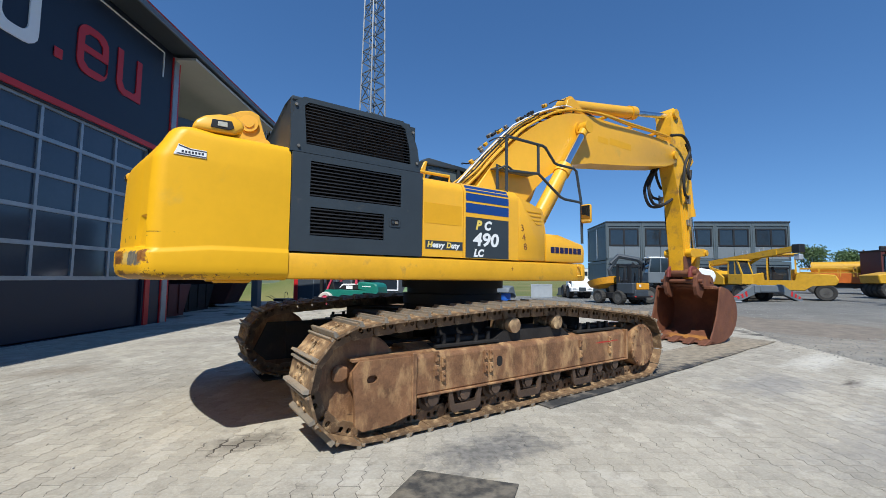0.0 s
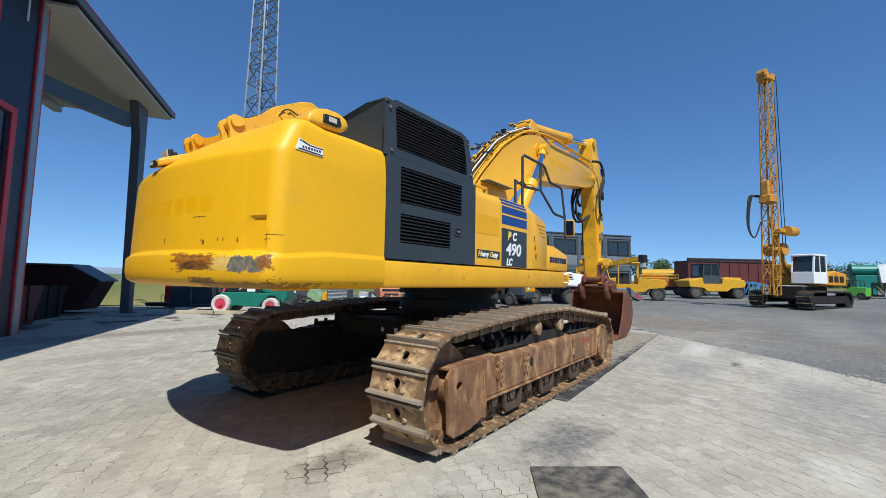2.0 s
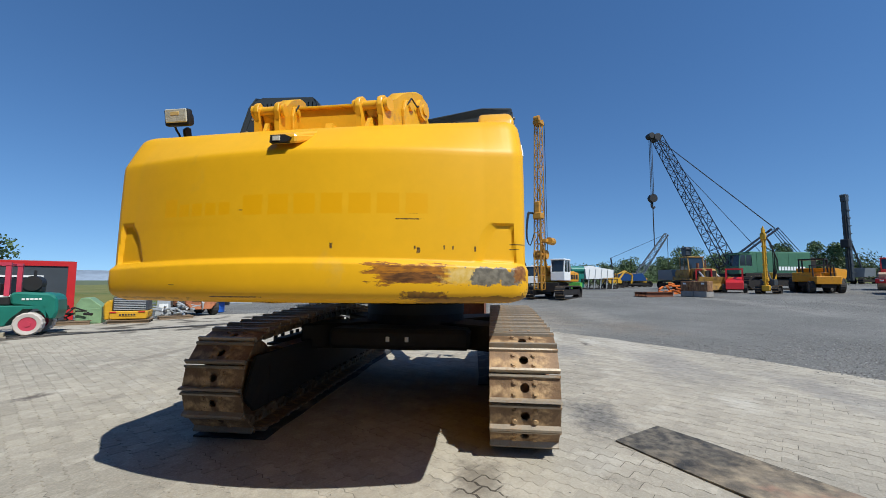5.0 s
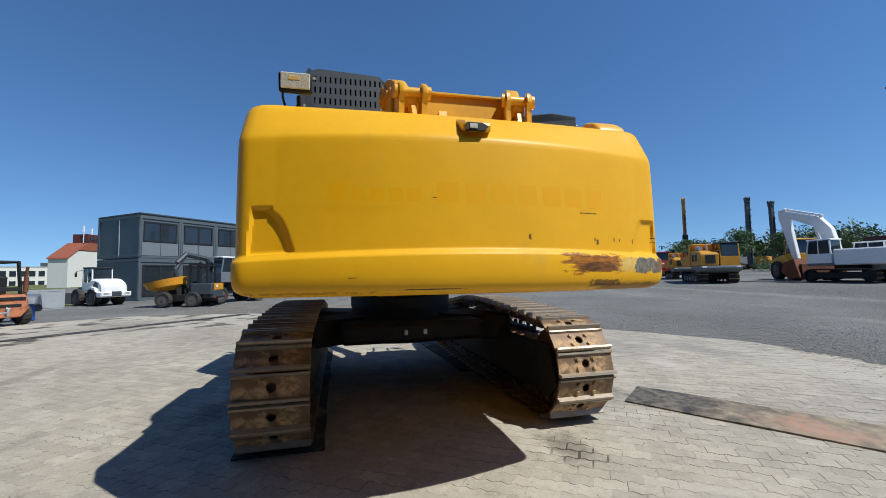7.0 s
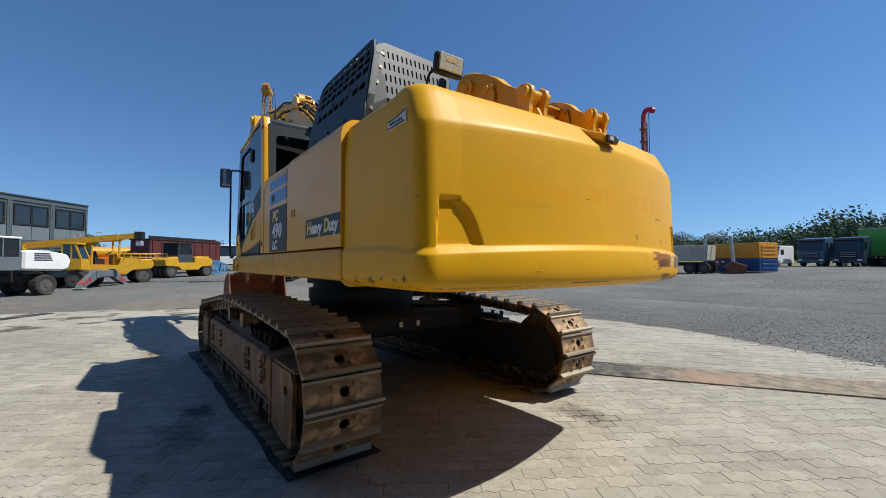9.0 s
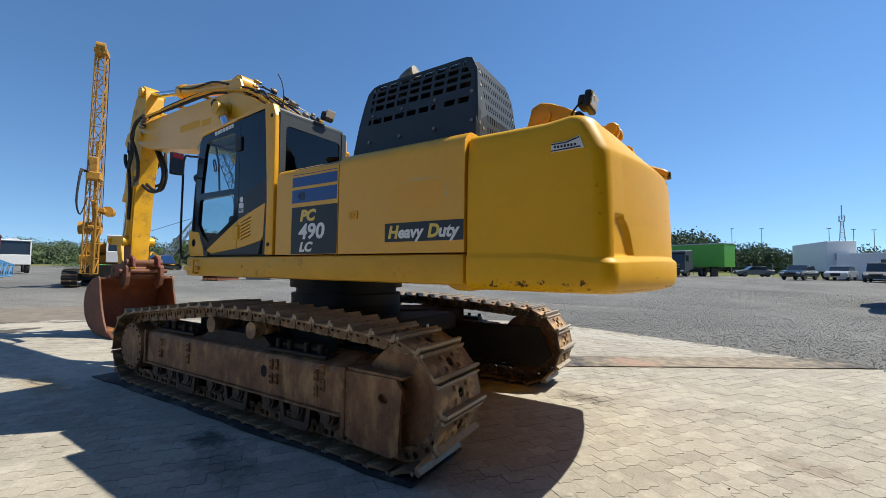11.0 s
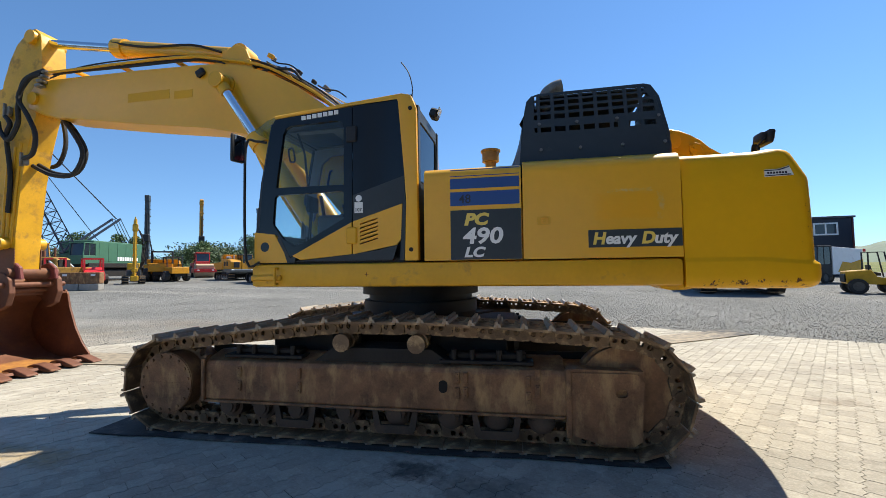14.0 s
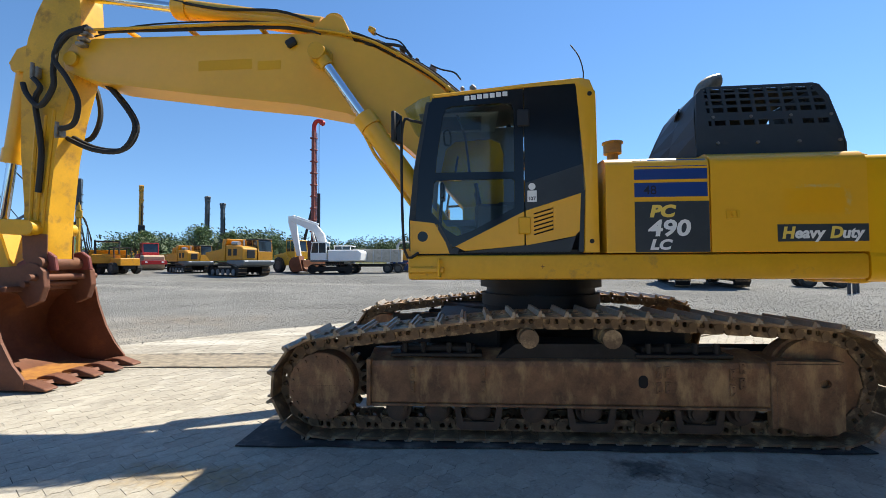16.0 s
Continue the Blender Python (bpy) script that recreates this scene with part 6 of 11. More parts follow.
for s in (1, -1):
    bm = bmesh.new()
    for x0, x1, z0, z1 in ((3.3, 3.62, 4.18, 4.30), (3.70, 4.45, 4.20, 4.34)):
        span(bm, (x0, BY + s * 0.224, z0), (x1, BY + s * 0.2268, z1))
    part("ghost_bar", bm, YELB, boom)
    bm = bmesh.new()
    rod(bm, (2.74, BY + s * 0.22, 4.30), (2.74, BY + s * 0.42, 4.30), 0.085, 18)
    rod(bm, (2.74, BY + s * 0.22, 4.30), (2.74, BY + s * 0.25, 4.30), 0.15, 18)
    rod(bm, (2.74, BY + s * 0.42, 4.30), (2.74, BY + s * 0.445, 4.30), 0.11, 18)
    part("cylinder_pin", bm, YELW, boom, smooth=True)
    a, b = Vector((1.06, BY + s * 0.35, 1.92)), Vector((2.74, BY + s * 0.35, 4.30))
    d = (b - a).normalized()
    bm = bmesh.new()
    rod(bm, a, a + d * 1.85, 0.125, 22)
    rod(bm, a + d * 1.70, a + d * 1.88, 0.145, 22)
    rod(bm, a - Vector((0, 0.10, 0)), a + Vector((0, 0.10, 0)), 0.15, 18)
    tube(bm, [a + d * 0.3 + Vector((0.14, 0, -0.08)), a + d * 1.4 + Vector((0.14, 0, -0.08)), a + d * 1.72 + Vector((0.10, 0, -0.06))], 0.022, 8)
    cyl = part("boom_cylinder", bm, YEL, boom, "yellow boom cylinder", smooth=True)
    bm = bmesh.new()
    rod(bm, a + d * 1.86, b, 0.068, 18)
    part("piston_rod", bm, CHROME, cyl, smooth=True)
    bm = bmesh.new()
    rod(bm, b - Vector((0, 0.07, 0)), b + Vector((0, 0.07, 0)), 0.115, 18)
    rod(bm, b - d * 0.22, b, 0.085, 14)
    part("rod_eye", bm, YELW, cyl, smooth=True)
# arm cylinder on top of the boom
a, b = Vector((2.62, BY, 4.82)), Vector((6.42, BY, 5.50))
d = (b - a).normalized()
bm = bmesh.new()
rod(bm, a + d * 0.2, a + d * 2.32, 0.128, 22)
rod(bm, a + d * 2.16, a + d * 2.36, 0.15, 22)
rod(bm, a - Vector((0, 0.13, 0)), a + Vector((0, 0.13, 0)), 0.15, 18)
cyl = part("arm_cylinder", bm, YEL, boom, "yellow arm cylinder", smooth=True)
bm = bmesh.new()
rod(bm, a + d * 2.34, b, 0.07, 18)
part("piston_rod", bm, CHROME, cyl, smooth=True)
for s in (1, -1):
    bm = bmesh.new()
    prism(bm, [(2.30, 4.48), (2.46, 4.84), (2.60, 4.92), (2.74, 4.87), (3.05, 4.60)], BY + s * 0.16 - 0.025, BY + s * 0.16 + 0.025, 'y', 0.006)
    part("cylinder_bracket", bm, YEL, boom)
# hydraulic lines along the boom back
rnd = random.Random(5)
BACK = [(-0.10, 2.62), (0.0, 2.75), (0.3, 3.02), (0.62, 3.36), (1.2, 3.90), (1.62, 4.19), (2.06, 4.44), (2.45, 4.58), (2.86, 4.66)]
for k in range(19):
    low = k < 9
    off = -0.245 + 0.061 * k if low else -0.20 + 0.046 * (k - 9)
    mtl = (YELW, YELW, YELW, BLACK)[k % 4] if low else (RUBBER, YELW, RUBBER, SCRAPE, YELW)[k % 5]
    r = 0.020 if low else (0.014, 0.018, 0.017, 0.011, 0.016)[k % 5]
    lift = rnd.uniform(0.030, 0.045) if low else rnd.uniform(0.070, 0.110)
    wob = 0.006 if low else 0.018
    pts = [(x - (lift + rnd.uniform(-wob, wob)) * 0.7, BY + off * 0.9 + rnd.uniform(-wob, wob), z + lift + rnd.uniform(-wob, wob)) for x, z in BACK[:9 if low or k % 3 else 7]]
    if abs(off) > 0.13 and (low or k % 2):
        s = 1 if off > 0 else -1
        e = lift * 0.6
        pts += [(3.3, BY + off + s * 0.06, 4.71 + e + rnd.uniform(-0.02, 0.02)), (4.3, BY + off + s * 0.05, 4.75 + e + rnd.uniform(-0.02, 0.02)), (5.3, BY + off + s * 0.04, 4.78 + e), (5.9, BY + off + s * 0.05, 4.78 + e)]
    bm = bmesh.new()
    tube(bm, pts, r, 7, 3)
    part("hydraulic_line", bm, mtl, boom, smooth=True)
bm = bmesh.new()
tube(bm, [(-0.14, BY - 0.22, 2.86), (1.02, BY - 0.21, 4.02), (2.1, BY - 0.20, 4.60), (2.5, BY - 0.18, 4.72), (2.8, BY - 0.16, 4.70)], 0.012, 7, 2)
part("conduit", bm, LETTER, boom, "thin pale conduit", smooth=True)
for k in range(16):
    u = rnd.uniform(0.2, 2.3)
    z = 2.93 + 1.04 * u if u < 0.9 else 3.87 + 0.62 * (u - 0.9)
    bm = bmesh.new()
    box(bm, (u - 0.10, BY + rnd.uniform(-0.2, 0.2), z + 0.05), (rnd.uniform(0.05, 0.11), rnd.uniform(0.05, 0.09), rnd.uniform(0.04, 0.07)), 0.008, Euler((0, radians(-42 if u < 1.4 else -28), 0)).to_matrix().to_4x4())
    part("fitting", bm, (SCRAPE, BLACK, YELW)[k % 3], boom)
for k in range(6):
    u = 0.3 + 0.36 * k
    z = 2.93 + 1.04 * u if u < 0.9 else 3.87 + 0.62 * (u - 0.9)
    s = -1 if k % 2 else 1
    bm = bmesh.new()
    tube(bm, [(u - 0.1, BY + s * 0.12, z + 0.05), (u - 0.02, BY + s * 0.22, z + 0.10), (u + 0.14, BY + s * 0.25, z + 0.13), (u + 0.28, BY + s * 0.20, z + 0.22)], 0.011, 6, 4)
    part("cable", bm, BLACK, boom, smooth=True)
for x, z, sl in ((0.55, 3.28, 42), (1.1, 3.80, 40), (1.75, 4.27, 30), (2.4, 4.57, 16), (3.6, 4.70, 1), (4.6, 4.73, 1), (5.5, 4.76, 1)):
    bm = bmesh.new()
    box(bm, (x - 0.02, BY, z + 0.05), (0.06, 0.47, 0.05), 0.008, Euler((0, radians(-sl), 0)).to_matrix().to_4x4())
    part("pipe_clamp", bm, YELW, boom)
for k in range(5):
    bm = bmesh.new()
    x0 = 1.55 + 0.25 * k
    z0 = 4.25 + 0.12 * k - 0.012 * k * k
    tube(bm, [(x0, BY + 0.22 - 0.1 * k, z0 + 0.02), (x0 + 0.15, BY + 0.22 - 0.1 * k, z0 + 0.17), (x0 + 0.5, BY + 0.2 - 0.08 * k, z0 + 0.22), (x0 + 0.8, BY + 0.2 - 0.08 * k, z0 + 0.18)], 0.020, 7, 4)
    part("hose", bm, RUBBER, boom, smooth=True)
bm = bmesh.new()
tube(bm, [(2.9, BY + 0.14, 4.86), (3.4, BY + 0.16, 5.02), (4.2, BY + 0.15, 5.09), (4.9, BY + 0.13, 5.26)], 0.018, 7, 4)
part("hose", bm, RUBBER, boom, smooth=True)
bm = bmesh.new()
tube(bm, [(2.75, BY + 0.24, 4.62), (3.4, BY + 0.25, 4.80), (4.3, BY + 0.25, 4.86), (5.3, BY + 0.24, 4.86), (5.95, BY + 0.24, 4.74)], 0.011, 7, 4)
part("hose", bm, RUBBER, boom, smooth=True)
bm = bmesh.new()
box(bm, (3.15, BY + 0.25, 4.52), (0.14, 0.07, 0.11), 0.02, Euler((0, radians(30), 0)).to_matrix().to_4x4())
part("boom_lamp", bm, BLACK, boom)

# arm
arm_prof = [(6.25, 5.40), (6.28, 5.55), (6.40, 5.66), (6.55, 5.62), (6.78, 5.42), (6.92, 5.15), (7.02, 4.80), (7.07, 4.50), (7.10, 4.00), (7.08, 3.20), (7.00, 2.40), (7.02, 1.95), (6.98, 1.68),
            (6.88, 1.54), (6.74, 1.54), (6.64, 1.66), (6.64, 2.20), (6.56, 3.10), (6.46, 3.65), (6.30, 4.20), (6.25, 4.70), (6.22, 5.00)]
bm = bmesh.new()
prism(bm, arm_prof, BY - 0.18, BY + 0.18, 'y', 0.016, 2)
ARMY = mat("scuffed_arm_paint", (0.70, 0.36, 0.010), 0.48, var=0.20, scale=3.0, bump=0.12, dirt=(0.30, 0.15, 0.04), amount=0.46, dscale=4.0)
arm = part("arm", bm, ARMY, upper, "yellow dipper arm with worn ribs", smooth=True)
for s in (1, -1):
    for k in range(3):
        bm = bmesh.new()
        tube(bm, [(6.58 + 0.13 * k, BY + s * 0.18, 3.75 - 0.06 * k), (6.66 + 0.11 * k, BY + s * 0.185, 2.80), (6.72 + 0.09 * k, BY + s * 0.18, 2.10)], 0.026, 6)
        part("rib", bm, YELW, arm, smooth=True)
    bm = bmesh.new()
    prism(bm, [(6.63, 2.02), (7.01, 2.06), (6.99, 1.70), (6.88, 1.55), (6.74, 1.55), (6.63, 1.67)], BY + s * 0.18, BY + s * 0.192)
    part("wear_plate", bm, RUST, arm)
    bm = bmesh.new()
    rod(bm, (6.28, BY + s * 0.22, 4.44), (6.28, BY + s * 0.27, 4.44), 0.10, 18)
    part("boom_pin", bm, YELW, arm, smooth=True)
    bm = bmesh.new()
    rod(bm, (6.42, BY + s * 0.12, 5.50), (6.42, BY + s * 0.24, 5.50), 0.11, 18)
    part("cylinder_pin", bm, YELW, arm, smooth=True)
# bucket cylinder in front of the arm
a, b = Vector((7.24, BY, 4.46)), Vector((7.56, BY, 2.14))
d = (b - a).normalized()
bm = bmesh.new()
rod(bm, a, a + d * 1.35, 0.105, 20)
rod(bm, a + d * 1.20, a + d * 1.40, 0.125, 20)
rod(bm, a - Vector((0, 0.12, 0)), a + Vector((0, 0.12, 0)), 0.12, 16)
cyl = part("bucket_cylinder", bm, YEL, arm, "yellow bucket cylinder", smooth=True)
bm = bmesh.new()
rod(bm, a + d * 1.38, b, 0.058, 16)
part("piston_rod", bm, CHROME, cyl, smooth=True)
for s in (1, -1):
    bm = bmesh.new()
    prism(bm, [(7.02, 4.32), (7.02, 4.72), (7.20, 4.66), (7.32, 4.46), (7.22, 4.36)], BY + s * 0.15 - 0.02, BY + s * 0.15 + 0.02)
    part("cylinder_bracket", bm, YELW, arm)
    bm = bmesh.new()
    prism(bm, [(6.72, 2.08), (6.76, 2.22), (7.50, 2.24), (7.61, 2.14), (7.54, 2.05), (6.80, 2.0)], BY + s * 0.26 - 0.03, BY + s * 0.26 + 0.03, 'y', 0.01)
    rod(bm, (6.80, BY + s * 0.18, 2.11), (6.80, BY + s * 0.32, 2.11), 0.10, 16)
    rod(bm, (7.54, BY + s * 0.10, 2.14), (7.54, BY + s * 0.32, 2.14), 0.075, 16)
    part("tipping_link", bm, YELW, arm, smooth=True)
bm = bmesh.new()
prism(bm, [(7.46, 2.20), (7.66, 2.18), (7.44, 1.50), (7.30, 1.40), (7.20, 1.50)], BY - 0.14, BY + 0.14, 'y', 0.02)
part("bucket_link", bm, YELW, arm)
for pts in ([(6.05, 0.30, 4.78), (6.24, 0.34, 4.72), (6.42, 0.35, 4.42), (6.24, 0.34, 4.13), (6.08, 0.33, 3.81), (6.16, 0.30, 3.52), (6.40, 0.26, 3.46)],
            [(6.0, 0.29, 4.85), (6.34, 0.33, 4.70), (6.45, 0.33, 4.30), (6.46, 0.32, 4.02), (6.66, 0.31, 3.77), (6.88, 0.29, 3.95), (6.98, 0.26, 4.12)],
            [(6.85, 0.25, 4.2), (6.72, 0.26, 4.05), (6.80, 0.25, 3.85), (6.70, 0.24, 3.2), (6.74, 0.23, 2.6)],
            [(6.00, 0.06, 4.22), (5.66, 0.08, 3.86), (5.47, 0.08, 3.52), (5.66, 0.08, 3.20), (6.10, 0.07, 3.22), (6.52, 0.06, 3.40)],
            [(6.02, -0.01, 4.22), (5.69, 0.0, 3.88), (5.51, 0.0, 3.54), (5.69, 0.0, 3.24), (6.12, -0.01, 3.26), (6.50, -0.02, 3.43)],
            [(6.0, -0.30, 4.85), (6.45, -0.36, 4.90), (6.72, -0.37, 4.60), (6.50, -0.36, 4.25), (6.42, -0.35, 3.85), (6.52, -0.32, 3.52), (6.74, -0.28, 3.46)],
            [(6.6, -0.34, 4.75), (6.78, -0.35, 4.45), (6.66, -0.33, 4.10), (6.80, -0.31, 3.92), (6.92, -0.28, 4.15)]):
    bm = bmesh.new()
    tube(bm, [(x, y + BY, z) for x, y, z in pts], 0.034, 8, 6)
    part("hose", bm, RUBBER, arm, smooth=True)
for k in range(4):
    bm = bmesh.new()
    box(bm, (6.02 + 0.03 * k, BY + 0.26, 4.83 - 0.07 * k), (0.12, 0.12, 0.05), 0.012)
    part("hose_fitting", bm, SCRAPE, arm)
for x, y, z in ((6.80, -0.24, 3.40), (6.86, -0.22, 2.85), (6.84, 0.22, 4.28), (6.45, 0.22, 3.44)):
    bm = bmesh.new()
    box(bm, (x, BY + y, z), (0.13, 0.07, 0.16), 0.014)
    rod(bm, (x, BY + y * 1.2, z - 0.10), (x, BY + y * 1.2, z + 0.12), 0.022, 8)
    part("valve_block", bm, SCRAPE, arm)

# bucket: curved shell, opening towards the machine
BK = -0.07
BW0, BW1 = -0.79, 0.66
shell = [(6.42, 0.055), (6.75, 0.03), (7.10, 0.06), (7.42, 0.18), (7.66, 0.38), (7.77, 0.64), (7.73, 0.90), (7.58, 1.10), (7.34, 1.24), (7.08, 1.29), (6.92, 1.28)]
thick = 0.035
bm = bmesh.new()
inner = []
for i, p in enumerate(shell):
    q, r = Vector(shell[min(i + 1, len(shell) - 1)]), Vector(shell[max(i - 1, 0)])
    d = (q - r).normalized()
    inner.append((p[0] - d.y * thick, p[1] + d.x * thick))
prism(bm, shell + inner[::-1], BW0, BW1)
bucket = part("bucket", bm, RUST, upper, "rust-brown digging bucket with worn teeth", smooth=True)
for y in (BW0 - 0.02, BW1 - 0.01):
    bm = bmesh.new()
    prism(bm, [(6.36, 0.04)] + shell[1:-1] + [(6.96, 1.31), (6.90, 1.24), (6.84, 0.98), (6.70, 0.62), (6.54, 0.34), (6.38, 0.16)], y, y + 0.035, 'y', 0.004)
    part("side_plate", bm, RUST, bucket)
bm = bmesh.new()
prism(bm, [(6.30, 0.05), (6.50, 0.03), (6.54, 0.075), (6.34, 0.085)], BW0 - 0.02, BW1 + 0.02)
part("cutting_edge", bm, RUST, bucket)
for k in range(5):
    y = BW0 + 0.07 + (BW1 - BW0 - 0.14) * k / 4
    bm = bmesh.new()
    prism(bm, [(6.56, 0.02), (6.60, 0.10), (6.46, 0.135), (6.34, 0.13), (6.10, 0.05), (6.08, 0.02)], y - 0.085, y + 0.085, 'y', 0.02, 2)
    part("tooth", bm, RUST, bucket, "worn bucket tooth")
for s in (1, -1):
    bm = bmesh.new()
    y = BK + s * 0.34
    prism(bm, [(6.62, 1.10), (6.55, 1.30), (6.58, 1.52), (6.68, 1.62), (6.80, 1.64), (6.90, 1.58), (7.14, 1.56), (7.30, 1.58), (7.44, 1.46), (7.46, 1.20), (7.1, 1.26), (6.92, 1.22), (6.80, 1.02)], y - 0.045, y + 0.045, 'y', 0.014, 2)
    part("hanger", bm, RUST, bucket)
    bm = bmesh.new()
    prism(bm, [(6.50, 1.52), (6.54, 1.72), (6.66, 1.80), (6.84, 1.76), (7.10, 1.62), (7.12, 1.52)], BK + s * 0.25 - 0.03, BK + s * 0.25 + 0.03, 'y', 0.012)
    part("coupler_plate", bm, RED2, bucket, "dull red plate of the quick coupler")
for x, z, r, w in ((6.70, 1.62, 0.09, 0.36), (7.30, 1.46, 0.08, 0.40), (6.68, 1.43, 0.045, 0.48), (6.80, 1.34, 0.04, 0.44)):
    bm = bmesh.new()
    rod(bm, (x, BK - w, z), (x, BK + w, z), r, 18)
    part("bucket_pin", bm, RUST, bucket, smooth=True)
bm = bmesh.new()
span(bm, (6.86, BK - 0.6, 1.24), (7.12, BK + 0.6, 1.32), 0.012)
part("top_bar", bm, RUST, bucket)

# mats that the tracks stand on
def mat_strip(corners, z, label):
    bm = bmesh.new()
    n = 14
    (x0, y0), (x1, y1), (x2, y2), (x3, y3) = corners
    rnd = random.Random(len(label))
    L = [(x0 + (x1 - x0) * k / n, y0 + (y1 - y0) * k / n) for k in range(n + 1)]
    R = [(x3 + (x2 - x3) * k / n, y3 + (y2 - y3) * k / n) for k in range(n + 1)]
    A = [bm.verts.new((x + rnd.uniform(-0.015, 0.015), y + rnd.uniform(-0.02, 0.02), z + rnd.uniform(0, 0.006))) for x, y in L]
    B = [bm.verts.new((x + rnd.uniform(-0.015, 0.015), y + rnd.uniform(-0.02, 0.02), z + rnd.uniform(0, 0.006))) for x, y in R]
    for k in range(n):
        bm.faces.new((A[k], A[k + 1], B[k + 1], B[k]))
    r = bmesh.ops.extrude_face_region(bm, geom=list(bm.faces))
    for v in r["geom"]:
        if isinstance(v, bmesh.types.BMVert):
            v.co.z -= 0.012
    return tagged(obj("rubber_mat", bm, MATS), label, "mat")


MATS = mat("dusty_rubber_mat", (0.036, 0.035, 0.034), 0.85, var=0.5, scale=3, bump=0.5, bscale=30, dirt=(0.21, 0.18, 0.145), amount=0.50, dscale=3.0)
stain(MATS, (-4.4, -4.15, 0.0), (2.3, 1.7, 1.0), (0.37, 0.30, 0.205), (0.20, 0.165, 0.12), 0.5, 0.9, 4.0, 0.9, "Position")
stain(MATS, (-3.35, -3.45, 0.0), (0.45, 0.35, 1.0), (0.42, 0.22, 0.15), (0.34, 0.24, 0.17), 0.6, 0.9, 6.0, 0.7, "Position")
stain(MATS, (-1.9, -2.75, 0.0), (0.75, 0.6, 1.0), (0.040, 0.038, 0.035), (0.20, 0.175, 0.135), 0.6, 0.9, 6.0, 0.7, "Position")
stain(MATS, (6.0, -1.12, 0.0), (3.6, 0.62, 1.0), (0.34, 0.285, 0.205), (0.21, 0.175, 0.125), 0.35, 0.9, 5.0, 0.92, "Position")
mat_strip([(-0.1, -1.93), (8.42, -1.50), (8.36, -0.62), (-0.1, -0.95)], 0.016, "long dark rubber mat under the crawler track and bucket")
mat_strip([(2.9, 1.06), (-2.5, 1.02), (-2.5, 1.78), (2.9, 1.86)], 0.016, "dark rubber mat under the other crawler track")
mat_strip([(3.2, 11.75), (12.35, 4.55), (12.62, 4.86), (3.47, 12.08)], 0.012, "narrow dark rubber mat strip across the paving")
mat_strip([(-2.10, -2.34), (-6.75, -5.30), (-6.40, -6.02), (-1.62, -2.92)], 0.014, "dusty dark rubber mat strip lying on the paving")

# ---------------------------------------------------------------- materials of the yard
OR = mat("orange_machine_paint", (0.62, 0.27, 0.012), 0.45, var=0.18, bump=0.05, dirt=(0.17, 0.10, 0.045), amount=0.36, dscale=3.0)
ORD = mat("deep_orange_paint", (0.55, 0.13, 0.012), 0.5, var=0.2, bump=0.05, dirt=(0.2, 0.1, 0.05), amount=0.25)
YM = mat("machine_yellow_paint", (0.58, 0.315, 0.014), 0.45, var=0.22, bump=0.05, dirt=(0.20, 0.125, 0.05), amount=0.36, dscale=3.0)
DG = mat("anthracite_panel", (0.045, 0.055, 0.065), 0.5, var=0.12, bump=0.03)
MG = mat("mid_grey_panel", (0.13, 0.15, 0.165), 0.5, var=0.12, bump=0.03)
LG = mat("light_grey_metal", (0.42, 0.44, 0.45), 0.45, var=0.12, metal=0.3, bump=0.03)
GALV = mat("galvanised_steel", (0.33, 0.35, 0.37), 0.45, metal=0.6, var=0.2, bump=0.05)
HALLB = mat("dark_navy_cladding", (0.010, 0.015, 0.030), 0.45, var=0.1, bump=0.02)
DOORG = mat("door_pane", (0.035, 0.045, 0.065), 0.08, var=0.2, scale=1, bump=0.0, coat=0.5)
SOFFIT = mat("pale_soffit", (0.50, 0.49, 0.44), 0.7, var=0.1, scale=1, bump=0.03)
GREEN = mat("teal_green_paint", (0.012, 0.155, 0.115), 0.45, var=0.15, bump=0.04)
CRGREEN = mat("crane_green_paint", (0.055, 0.15, 0.085), 0.5, var=0.15, bump=0.04)
LIME = mat("lime_green_paint", (0.12, 0.42, 0.05), 0.5, var=0.12, bump=0.03)
PINK = mat("faded_red_paint", (0.52, 0.05, 0.09), 0.5, var=0.15, bump=0.03)
DKRED = mat("dark_red_steel", (0.10, 0.022, 0.018), 0.6, var=0.3, bump=0.1)
BLUEM = mat("blue_machine_paint", (0.012, 0.06, 0.20), 0.45, var=0.15, bump=0.03)
SKYB = mat("light_blue_paint", (0.10, 0.30, 0.55), 0.5, var=0.15, bump=0.03)
PANE = mat("window_glass_dark", (0.02, 0.028, 0.036), 0.05, var=0.2, bump=0.0, coat=0.4)
CONC = mat("grey_concrete", (0.28, 0.265, 0.24), 0.85, var=0.25, bump=0.3, dirt=(0.14, 0.12, 0.10), amount=0.35)
WOOD = mat("weathered_wood", (0.20, 0.14, 0.085), 0.8, var=0.3, bump=0.2)
BARK = mat("bark", (0.07, 0.05, 0.035), 0.9, var=0.3, bump=0.3)
ROOFR = mat("red_roof_tiles", (0.28, 0.085, 0.045), 0.7, var=0.2, bump=0.1)
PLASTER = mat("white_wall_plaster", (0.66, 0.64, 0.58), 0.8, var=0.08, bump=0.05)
LEAF = mat("leaves", (0.085, 0.135, 0.042), 0.6, var=0.5, scale=0.4, bump=0.0)
LEAFD = mat("far_leaves", (0.078, 0.115, 0.050), 0.7, var=0.55, scale=0.15, bump=0.0)


def thing(name, x, y, heading, label, category, group="", z=None):
    return empty(name, pose(x, y, rise(x, y) - 0.03 if z is None else z, 0, 0, heading), label, category, group)


def shrink(t, s):
    t.scale = (s, s, s)


